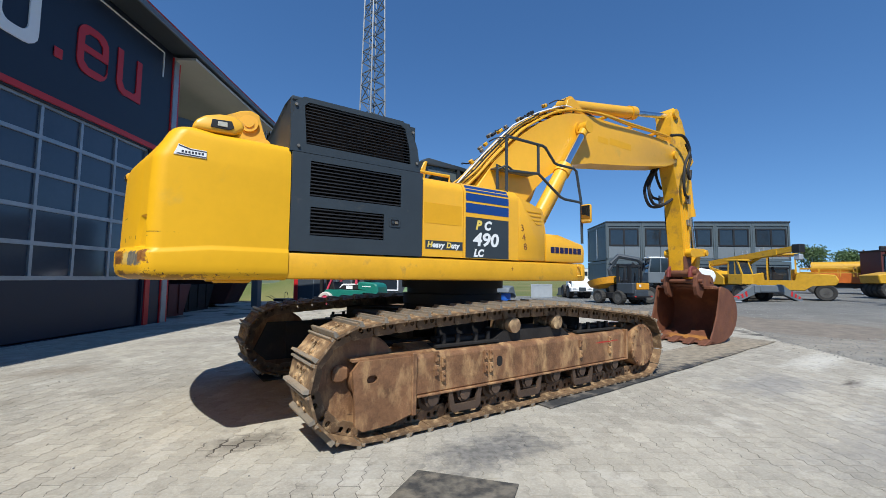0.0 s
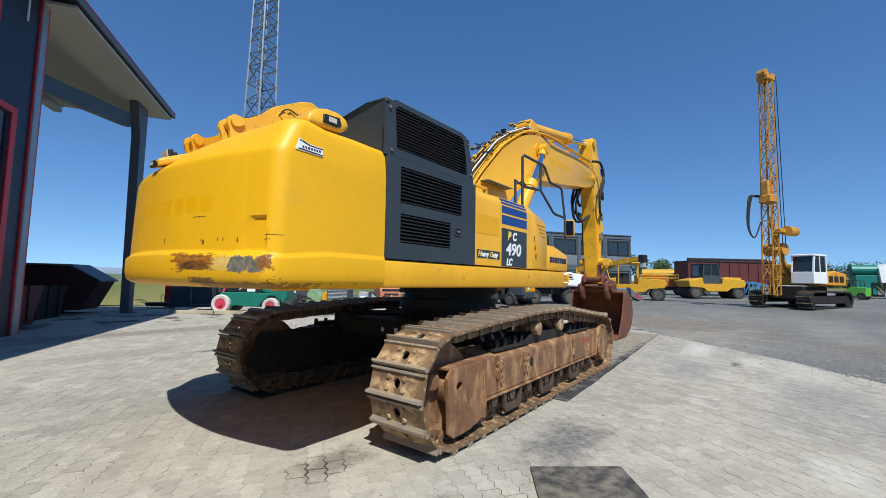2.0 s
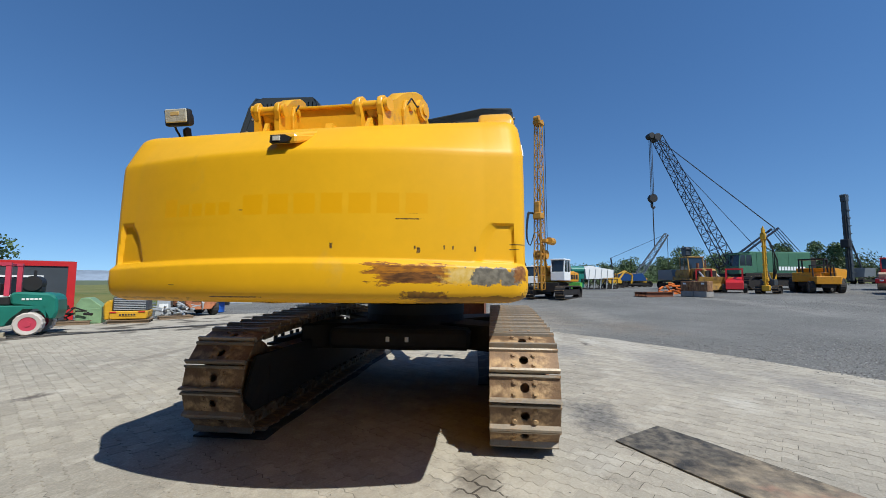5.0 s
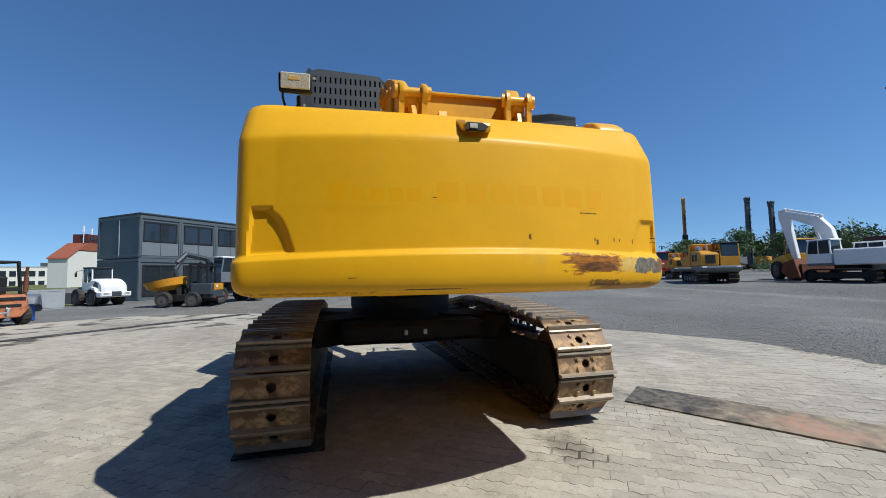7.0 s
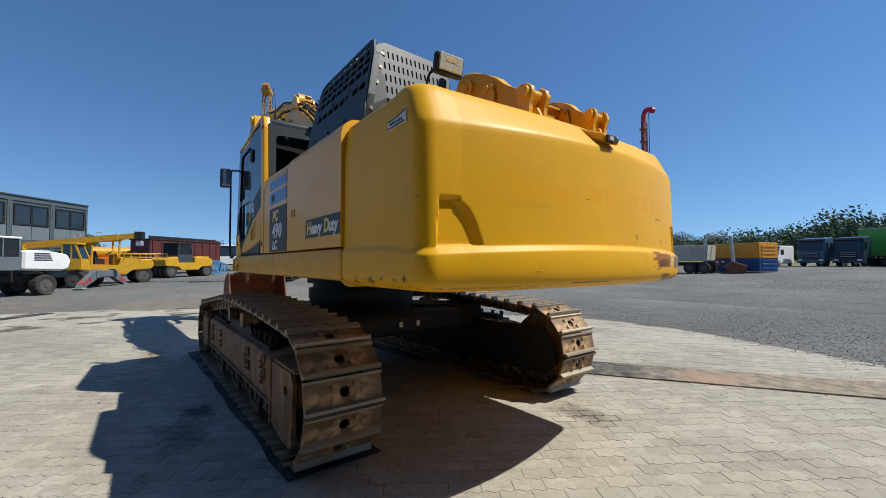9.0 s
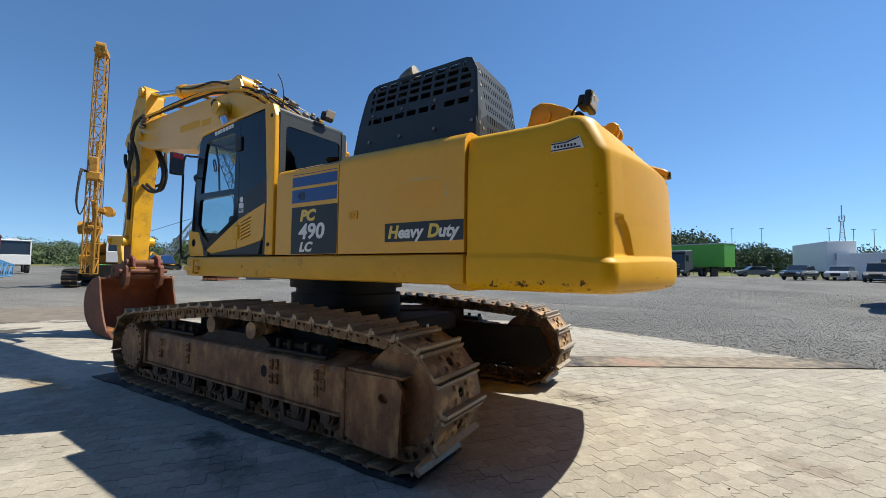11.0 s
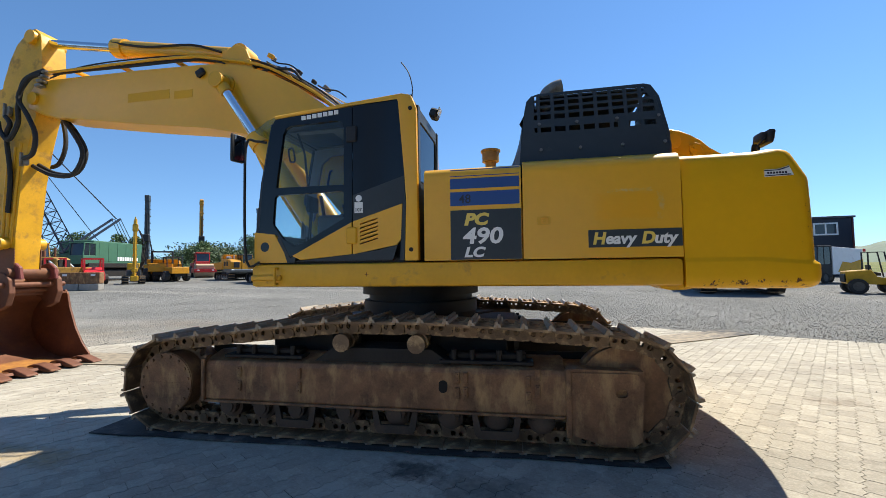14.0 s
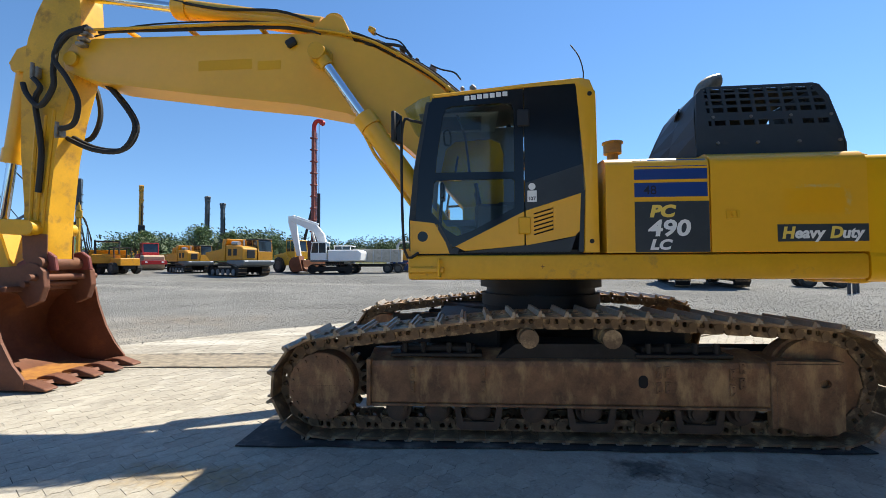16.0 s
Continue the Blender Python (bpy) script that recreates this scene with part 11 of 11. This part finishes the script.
pro("counterweight", vo, [(-1.62, -1.6), (-2.0, -1.45), (-2.15, -0.9), (-2.2, 0.0), (-2.15, 0.9), (-2.0, 1.45), (-1.62, 1.6), (-0.6, 1.62), (-0.6, -1.62)], 1.10, 2.55, DG, 'z', 0.05)
blk("body", vo, (-0.7, -1.5, 1.2), (1.8, 1.5, 2.5), MG)
blk("engine_hood", vo, (-1.9, 0.42, 2.62), (0.3, 1.3, 3.0), ORD)
blk("hood_deck", vo, (-1.9, -1.3, 2.5), (0.3, 0.40, 2.66), DG, 0.04)
blk("grab_rail", vo, (-1.8, 1.3, 2.5), (0.6, 1.4, 3.0), BLACK)
bm = bmesh.new()
for k in range(5):
    span(bm, (-2.225, 0.72 - 0.30 * k - 0.22, 1.82), (-2.20, 0.72 - 0.30 * k, 2.02))
part("name_bars", bm, LETTER, vo)
for s in (-1.2, 1.2):
    bm = bmesh.new()
    prism(bm, [(s - 0.25, 2.15), (s + 0.2, 2.3), (s + 0.25, 2.2), (s - 0.1, 2.05), (s + 0.1, 1.8), (s, 1.78)], -2.17, -2.14, 'x')
    part("red_mark", bm, RED, vo)
cabin(vo, (0.6, 0.5, 1.3), (2.2, 1.55, 3.2), DG)
pro("boom", vo, [(0.8, 1.9), (1.5, 1.8), (2.5, 3.3), (3.5, 4.4), (4.3, 4.7), (4.2, 5.0), (3.2, 5.0), (2.2, 4.2), (1.3, 3.1)], -0.42, 0.10, DG)
pro("arm", vo, [(3.2, 4.95), (3.5, 5.2), (4.5, 5.05), (5.3, 2.0), (5.0, 1.9), (4.1, 4.6)], -0.25, 0.10, DG)
for y in (-0.58, 0.26):
    bm = bmesh.new()
    rod(bm, (1.3, y, 1.9), (2.2, y, 3.2), 0.10, 10)
    rod(bm, (2.2, y, 3.2), (2.7, y, 4.0), 0.06, 10)
    part("boom_cylinder", bm, MG, vo)
for k in range(7):
    bm = bmesh.new()
    y = -0.54 + 0.12 * k
    tube(bm, [(0.7, y, 2.5), (0.95, y + 0.02 * (k % 2), 3.2), (1.5, y + 0.02, 3.95), (2.0, y, 4.15 + 0.05 * (k % 3)), (2.6, y * 0.8, 4.6)], 0.034, 6, 4)
    part("hose", bm, MG if k % 3 == 1 else BLACK, vo)
for k in range(3):
    bm = bmesh.new()
    tube(bm, [(2.6, -0.1 + 0.1 * k, 4.65), (2.5, -0.05 + 0.1 * k, 5.1), (3.1, -0.05 + 0.1 * k, 5.3), (3.6, -0.05 + 0.08 * k, 5.05)], 0.045, 6, 4)
    part("arm_hose", bm, BLACK, vo)
bm = bmesh.new()
bar(bm, (-0.5, -1.25, 2.5), (-0.5, -1.35, 3.35), 0.07)
bar(bm, (-0.5, -1.45, 2.5), (-0.5, -1.35, 3.35), 0.07)
part("red_rail", bm, RED, vo)
blk("air_cleaner", vo, (-0.6, -1.42, 2.5), (-0.1, -0.7, 2.78), DG, 0.05)
blk("side_box", vo, (-0.3, -1.75, 2.9), (0.1, -1.5, 3.25), BLACK, 0.03)
shrink(vo, 1.1)
yl = thing("compact_loader", -19.3, -19.0, 160, "small yellow and black wheel loader with a roll bar", "loader")
pro("body", yl, [(-1.2, 0.55), (-1.25, 1.25), (-0.2, 1.35), (0.0, 0.9), (0.9, 0.85), (0.9, 0.5)], -0.5, 0.5, YM, bevel=0.04)
blk("grille", yl, (-1.29, -0.4, 0.65), (-1.22, 0.4, 1.1), BLACK)
for x in (0.75, -0.8):
    for y in (0.6, -0.6):
        wheel(yl, x, y, 0.42, 0.34)
bm = bmesh.new()
for y in (-0.45, 0.45):
    tube(bm, [(-0.3, y, 1.2), (-0.3, y, 2.3), (0.35, y, 2.3), (0.55, y, 0.9)], 0.04, 6)
part("roll_bar", bm, BLACK, yl)
pro("seat", yl, [(-0.2, 1.0), (0.25, 1.0), (0.25, 1.15), (-0.1, 1.2), (-0.15, 1.6), (-0.25, 1.6)], -0.25, 0.25, BLACK)
bm = bmesh.new()
rod(bm, (-0.3, 0, 2.34), (-0.3, 0, 2.5), 0.06, 10)
part("beacon", bm, RED, yl)
shrink(yl, 0.92)
for k, (x, y) in enumerate(((-17.1, -14.8), (-17.7, -15.2), (-18.3, -15.7))):
    t = thing("bollard", x, y, 30, "dark steel post standing in the gravel", "post", "dark posts")
    bm = bmesh.new()
    rod(bm, (0, 0, 0), (0, 0, 1.2), 0.07, 12)
    rod(bm, (0, 0, 1.2), (0, 0, 1.24), 0.085, 12)
    part("pole", bm, DG, t)
sw = thing("road_sweeper", -23.7, -28.85, 15, "black and white road sweeper with a yellow side", "sweeper")
cabin(sw, (0.8, -1.0, 0.5), (2.5, 1.0, 2.9), BLACK)
pro("body", sw, [(-2.8, 0.7), (0.75, 0.7), (0.75, 2.9), (-2.8, 2.7)], -1.05, 1.05, WHITE)
for s in (-1.06, 1.06):
    pro("side_panel", sw, [(-2.8, 0.9), (0.2, 0.9), (-0.4, 1.7), (-1.4, 1.6), (-2.8, 1.9)], s - 0.015, s + 0.015, YM, bevel=0)
for x_ in (1.6, -1.6):
    for y_ in (0.9, -0.9):
        wheel(sw, x_, y_, 0.45, 0.3)
sw.scale = (0.66, 0.85, 0.9)
h2 = thing("far_hall", -28.2, -43.7, -7, "dark far hall with white-framed windows and a pale sign", "building", z=0.2)
blk("wall", h2, (-7.2, -14, 0), (4.4, 0, 6.2), HALLB, 0.02)
blk("eaves", h2, (-7.4, -14.2, 6.2), (4.6, 0.25, 6.4), DG, 0.02)
blk("corner_trim", h2, (-7.3, -0.05, 0.0), (-7.15, 0.08, 6.2), DKRED, 0.01)
for x_ in (-1.9, -6.0):
    bm = bmesh.new()
    plate(bm, rect(x_, 4.45, x_ + 2.1, 5.75), [rect(x_ + 0.15, 4.6, x_ + 0.98, 5.6), rect(x_ + 1.12, 4.6, x_ + 1.95, 5.6)], 0.0, 0.06)
    w_ = part("window", bm, WHITE, h2)
    blk("pane", w_, (x_ + 0.12, 0.01, 4.55), (x_ + 1.98, 0.03, 5.65), PANE, 0)
for k in range(4):
    blk("sign_bar", h2, (-1.9 + 0.68 * k, 0.0, 3.75), (-1.38 + 0.68 * k, 0.05, 4.2), LETTER, 0.02)
blk("sign_bar", h2, (-3.6, 0.0, 3.75), (-2.6, 0.05, 4.15), RED, 0.02)
blk("door", h2, (0.6, 0.0, 0.0), (2.2, 0.05, 2.3), DKRED, 0.01)
h4 = thing("grey_hall", -36.0, -37.0, -45, "pale grey hall with a green plinth band", "building", z=0.0)
blk("wall", h4, (-14, -10, 1.9), (0, 0, 6.4), LG, 0.02)
blk("plinth", h4, (-14, -10, 0), (0.02, 0.02, 1.1), MG, 0.01)
blk("green_band", h4, (-14, -10, 1.1), (0.03, 0.03, 1.9), GREEN, 0.01)
blk("eaves", h4, (-14.2, -10.2, 6.4), (0.15, 0.15, 6.6), DG, 0.01)

# ---------------------------------------------------------------- distant houses, fence, trees
hs = thing("distant_house", 86.0, 51.0, -14, "distant white building with a red pitched roof", "building", z=-0.4)
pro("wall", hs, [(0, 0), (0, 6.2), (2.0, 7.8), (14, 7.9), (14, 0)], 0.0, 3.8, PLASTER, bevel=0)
pro("roof", hs, [(-0.25, 6.1), (-0.2, 6.35), (4.1, 9.5), (14.2, 9.5), (14.2, 7.9), (2.1, 7.9)], -0.12, 3.95, ROOFR, bevel=0)
top_ = blk("roof_house", hs, (4.6, 0.4, 9.5), (11.5, 3.4, 11.3), DKRED, 0)
for x_ in (5.2, 6.7, 8.2):
    blk("window", top_, (x_, 0.36, 10.2), (x_ + 0.9, 0.40, 10.9), PANE, 0)
bm = bmesh.new()
for z in (10.0, 10.5):
    bar(bm, (3.6, 0.1, z), (12.0, 0.1, z), 0.08)
for k in range(7):
    bar(bm, (3.6 + 1.4 * k, 0.1, 9.4), (3.6 + 1.4 * k, 0.1, 10.5), 0.08)
part("railing", bm, DG, hs)
for x_, h_ in ((4.3, 12.9), (6.2, 12.6), (9.4, 14.0)):
    bm = bmesh.new()
    bar(bm, (x_, 1.0, 9.5), (x_, 1.0, h_), 0.12)
    span(bm, (x_ - 0.14, 0.9, h_ - 1.3), (x_ + 0.14, 1.1, h_))
    part("antenna", bm, WHITE, hs)
h3 = thing("distant_office", 146.0, 97.0, -58, "distant white office block with rows of windows", "building", z=-1.2)
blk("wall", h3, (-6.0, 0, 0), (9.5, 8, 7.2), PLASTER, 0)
blk("roof_edge", h3, (-6.1, -0.1, 7.2), (9.6, 8.1, 7.4), LG, 0)
blk("roof_box", h3, (5.6, 2.0, 7.4), (8.2, 4.0, 8.6), DG, 0)
for fl_ in range(2):
    for k in range(7):
        blk("window", h3, (-5.3 + 2.1 * k, -0.06, 1.2 + 3.1 * fl_), (-3.9 + 2.1 * k, 0.02, 2.9 + 3.1 * fl_), PANE, 0)

fn = thing("fence", -8.0, -76.0, 0, "low wire fence along the far field", "fence")
for k in range(22):
    blk("post", fn, (-22 + 2.6 * k, -0.06, 0), (-21.88 + 2.6 * k, 0.06, 1.9), GALV, 0)
bm = bmesh.new()
for z in (0.4, 0.9, 1.4, 1.85):
    bar(bm, (-22, 0, z), (33, 0, z), 0.03)
part("wire", bm, GALV, fn)


def leaf_cloud(bm, c, rx, ry, rz, n, size, rnd):
    """Small leaf clumps scattered through an uneven crown."""
    lobes = [(Vector((rnd.uniform(-0.6, 0.6) * rx, rnd.uniform(-0.6, 0.6) * ry, rnd.uniform(-0.5, 0.6) * rz)), rnd.uniform(0.35, 0.65)) for _ in range(7)]
    for _ in range(n):
        o, s = rnd.choice(lobes)
        d = Vector((rnd.gauss(0, 1), rnd.gauss(0, 1), rnd.gauss(0, 1))).normalized() * (rnd.random() ** 0.4) * s
        p = Vector(c) + o + Vector((d.x * rx, d.y * ry, d.z * rz))
        u = Vector((rnd.gauss(0, 1), rnd.gauss(0, 1), rnd.gauss(0, 0.7))).normalized()
        v = u.orthogonal().normalized()
        w = u.cross(v)
        a = size * rnd.uniform(0.6, 1.4)
        bm.faces.new([bm.verts.new(p + a * q) for q in (v, w * 0.6, -v, -w * 0.6)])


def tree(x, y, h, seed, label="leafy green tree beyond the yard"):
    rnd = random.Random(seed)
    t = thing("tree", x, y, rnd.uniform(0, 360), label, "tree", "trees beyond the yard")
    bm = bmesh.new()
    rod(bm, (0, 0, 0), (0.1, 0, h * 0.45), h * 0.035, 8, h * 0.02)
    for k in range(6):
        a = 2 * math.pi * k / 6 + rnd.random()
        rod(bm, (0.1, 0, h * (0.3 + 0.03 * k)), (h * 0.24 * math.cos(a), h * 0.24 * math.sin(a), h * (0.55 + 0.06 * k)), h * 0.012, 6, h * 0.004)
    part("trunk", bm, BARK, t)
    bm = bmesh.new()
    leaf_cloud(bm, (0, 0, h * 0.62), h * 0.36, h * 0.36, h * 0.34, 2600, h * 0.021, rnd)
    part("crown", bm, LEAF, t)


for i, (az, d, h) in enumerate(((66, 38, 6.0), (69, 41, 6.5), (62, 44, 6.0), (6, 66, 5.5), (9.5, 70, 6.0), (-27, 78, 7.5), (-30, 84, 6.5), (-36, 90, 7.5), (-40, 80, 7), (-24, 86, 6.0), (-53, 84, 7.5), (-57, 90, 7), (-47, 85, 6.5), (-63, 92, 6), (-20, 75, 5.5))):
    tree(d * math.cos(radians(az)), d * math.sin(radians(az)), h, 20 + i)
rnd = random.Random(77)
bm = bmesh.new()
for k in range(430):
    az = rnd.uniform(-118, 2)
    hill = math.exp(-((az + 88) / 9) ** 2) + 0.75 * math.exp(-((az + 60) / 12) ** 2)
    d = rnd.uniform(105, 150)
    h = rnd.uniform(3.0, 6.2) * (1 + 0.9 * hill)
    x, y = d * math.cos(radians(az)), d * math.sin(radians(az))
    leaf_cloud(bm, (x, y, rise(x, y) + h * 0.45), h * 0.75, h * 0.75, h * 0.55, 900, h * 0.030, rnd)
    leaf_cloud(bm, (x, y, rise(x, y) + h * 0.3), h * 0.6, h * 0.6, h * 0.36, 110, h * 0.11, rnd)
tagged(obj("far_woods", bm, LEAFD), "dark green belt of trees along the horizon", "woods", kind="stuff")
bm = bmesh.new()
for k in range(70):
    az = rnd.uniform(-75, -12)
    d = rnd.uniform(62, 100)
    h = rnd.uniform(1.2, 2.6)
    x, y = d * math.cos(radians(az)), d * math.sin(radians(az))
    leaf_cloud(bm, (x, y, rise(x, y) + h * 0.4), h, h, h * 0.5, 420, h * 0.045, rnd)
tagged(obj("bushes", bm, LEAF), "bright green bushes along the edge of the yard", "bushes", kind="stuff")

def ridge(name, r, az0, az1, height, seed, colour, label):
    """A long low range of hills far off, with a front and a back slope."""
    bm = bmesh.new()
    rows = []
    n = 90
    for k in range(n + 1):
        a = radians(az0 + (az1 - az0) * k / n)
        u = noise.noise(Vector((k * 0.09, seed, 0.3))) * 0.5 + noise.noise(Vector((k * 0.35, seed, 4.1))) * 0.12
        h = height * (0.75 + u) * min(1.0, k / 12, (n - k) / 12)
        rows.append([bm.verts.new(((r + d) * math.cos(a), (r + d) * math.sin(a), z)) for d, z in ((0, -12), (r * 0.10, h * 0.55), (r * 0.2, h), (r * 0.4, -12))])
    for A, B in zip(rows, rows[1:]):
        for k in range(3):
            bm.faces.new((A[k], B[k], B[k + 1], A[k + 1]))
    # haze of the distance is put into the base colour; the air is clear
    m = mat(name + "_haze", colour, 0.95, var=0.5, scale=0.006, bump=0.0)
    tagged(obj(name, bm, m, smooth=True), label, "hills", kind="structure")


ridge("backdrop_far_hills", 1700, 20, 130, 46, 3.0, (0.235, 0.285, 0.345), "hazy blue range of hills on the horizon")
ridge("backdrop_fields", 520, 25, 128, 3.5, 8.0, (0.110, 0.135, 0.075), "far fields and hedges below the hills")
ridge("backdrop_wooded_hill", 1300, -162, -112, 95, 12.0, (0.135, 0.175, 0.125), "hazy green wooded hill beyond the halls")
gbk = thing("grass_bank", 9.5, 27.5, -40, "grassy bank of dry earth behind the site cabin", "bank", z=-0.35)
bm = bmesh.new()
grid = [[bm.verts.new((13.0 * (i / 15 - 1), 5.0 * (j / 8 - 1), max(0.0, 1.9 * (1 - (i / 15 - 1) ** 2) * (1 - (j / 8 - 1) ** 2)) * (0.85 + 0.35 * noise.noise(Vector((i * 0.5, j * 0.6, 2.0)))))) for j in range(17)] for i in range(31)]
for i in range(30):
    for j in range(16):
        bm.faces.new((grid[i][j], grid[i + 1][j], grid[i + 1][j + 1], grid[i][j + 1]))
part("turf", bm, GRASS, gbk, smooth=True)
rnd = random.Random(31)
bm = bmesh.new()
for k in range(9):
    x, y, h = rnd.uniform(-9, 6), rnd.uniform(-1, 3), rnd.uniform(0.4, 0.9)
    leaf_cloud(bm, (x, y, 1.1 + h * 0.4), h, h, h * 0.6, 260, h * 0.07, rnd)
part("shrub", bm, LEAF, gbk)

# ---------------------------------------------------------------- paving stones


PL, PW, GAP, AMP = 0.225, 0.145, 0.0028, 0.014
wave = [(0.0, 0.0), (PL * 0.125, AMP), (PL * 0.375, AMP), (PL * 0.5, 0.0), (PL * 0.625, -AMP), (PL * 0.875, -AMP), (PL, 0.0)]
wave = [(x, AMP * (1 if (x / PL * 4) % 2 < 1 else -1) * (0 if i in (0, 3, 6) else 1)) for i, (x, _) in enumerate(wave)]
edge = [(GAP, 0.0)] + [(x, w) for x, w in wave[1:-1]] + [(PL - GAP, 0.0)]
stone = [(x, w + GAP) for x, w in edge] + [(x, w + PW - GAP) for x, w in reversed(edge)]
UX, UY = Vector((0.56, 0.828)).normalized(), Vector((-0.828, 0.56)).normalized()
verts, faces = [], []
singles = []
rnd = random.Random(31)
nS = len(stone)
for j in range(-95, 96):
    for i in range(-60, 61):
        a, c = (i + 0.5 * (j % 2)) * PL, j * PW
        cx, cy = UX.x * a + UY.x * c - 1.5, UX.y * a + UY.y * c + 0.8
        if (cx + 1.5) ** 2 + (cy - 0.8) ** 2 > 110 or not inside(cx, cy, APRON) or not inside(cx + 0.2, cy + 0.2, APRON):
            continue
        dz = rnd.uniform(-0.0018, 0.0012)
        if -4.55 < cx < -2.95 and -4.3 < cy < 0.75 and len(singles) < 298:
            singles.append((cx, cy, dz))
            continue
        base = len(verts)
        for z in (dz, -0.02):
            verts += [(cx + UX.x * p + UY.x * q, cy + UX.y * p + UY.y * q, z) for p, q in stone]
        faces.append(tuple(range(base, base + nS)))
        faces += [(base + k, base + nS + k, base + nS + (k + 1) % nS, base + (k + 1) % nS) for k in range(nS)]
me_ = bpy.data.meshes.new("paving_stones")
me_.from_pydata(verts, [], faces)
me_.materials.append(PAVER)
stones = new("paving_stones", me_)
stones.parent = pavement
stones["kind"] = "stuff"
def lone_stone(shrink_by):
    """One stone; the worn ones are smaller, so that the dark joint round them is wide."""
    pts = [(PL / 2 + (p - PL / 2) * (1 - shrink_by / PL * 2), PW / 2 + (q - PW / 2) * (1 - shrink_by / PW * 2)) for p, q in stone]
    me = bpy.data.meshes.new("paving_stone")
    me.from_pydata([(p, q, z) for z in (0.0, -0.02) for p, q in pts], [], [tuple(range(nS))] + [(k, nS + k, nS + (k + 1) % nS, (k + 1) % nS) for k in range(nS)])
    me.materials.append(PAVER)
    return me


whole_stone, worn_stone = lone_stone(0.0), lone_stone(0.008)
turn = math.degrees(math.atan2(UX.y, UX.x))
for cx, cy, dz in singles:
    ob = new("paving_stone", worn_stone if ((cx + 3.1) / 0.40) ** 2 + ((cy + 1.05) / 0.26) ** 2 < 1 else whole_stone)
    ob.parent = pavement
    ob.matrix_local = pose(cx, cy, dz, 0, 0, turn)

# loose stones: thick along the edge of the gravel, a few strewn over the paving
PEBBLE = bpy.data.materials.new("pale_gravel_stones")
PEBBLE.use_nodes = True
pn = PEBBLE.node_tree
pg, pr = pn.nodes.new("ShaderNodeNewGeometry"), pn.nodes.new("ShaderNodeValToRGB")
pr.color_ramp.elements[0].color, pr.color_ramp.elements[1].color = (0.15, 0.145, 0.135, 1), (0.34, 0.33, 0.31, 1)
pn.links.new(pg.outputs["Random Per Island"], pr.inputs[0])
pn.links.new(pr.outputs[0], pn.nodes["Principled BSDF"].inputs["Base Color"])
pn.nodes["Principled BSDF"].inputs["Roughness"].default_value = 0.9


def pebbles(name, spots, label):
    verts, faces = [], []
    rnd = random.Random(len(spots))
    for x, y, z, s in spots:
        base = len(verts)
        for d in ((1, 0, 0), (0, 1, 0), (-1, 0, 0), (0, -1, 0), (0, 0, 0.7), (0, 0, -0.6)):
            verts.append((x + s * (d[0] + rnd.uniform(-0.3, 0.3)), y + s * (d[1] + rnd.uniform(-0.3, 0.3)), z + s * (0.35 + d[2] + rnd.uniform(-0.15, 0.15))))
        faces += [tuple(base + k for k in f) for f in ((0, 1, 4), (1, 2, 4), (2, 3, 4), (3, 0, 4), (1, 0, 5), (2, 1, 5), (3, 2, 5), (0, 3, 5))]
    me = bpy.data.meshes.new(name)
    me.from_pydata(verts, [], faces)
    me.materials.append(PEBBLE)
    tagged(new(name, me), label, "stones", kind="stuff")


rnd = random.Random(99)
spots = []
while len(spots) < 70000:
    a, d = rnd.uniform(-math.pi, math.pi * 0.35), 5 + 24 * rnd.random() ** 1.3
    x, y = d * math.cos(a), d * math.sin(a)
    if inside(x, y, APRON) or (x > 5 and y > -9 and rnd.random() < 0.7):
        continue
    spots.append((x, y, rise(x, y) - 0.03, rnd.choice((0.009, 0.011, 0.013, 0.016, 0.021))))
pebbles("gravel_stones", spots, "loose grey and pale gravel stones over the yard")
spots = []
edge_pts = [Vector(p) for p in APRON]
while len(spots) < 5000:
    k = rnd.randrange(len(edge_pts))
    p = edge_pts[k].lerp(edge_pts[(k + 1) % len(edge_pts)], rnd.random())
    wide = rnd.choice((0.12, 0.25, 0.5))
    x, y = p.x + rnd.gauss(0, wide), p.y + rnd.gauss(0, wide)
    spots.append((x, y, 0.0 if inside(x, y, APRON) else -0.03, rnd.choice((0.006, 0.008, 0.010, 0.014))))
for k in range(420):
    x, y = rnd.uniform(-7, 8), rnd.uniform(-6.5, 9)
    if inside(x, y, APRON):
        spots.append((x, y, 0.0, rnd.choice((0.004, 0.005, 0.006, 0.008, 0.012))))
pebbles("strewn_stones", spots, "small stones and crumbs strewn over the paving")
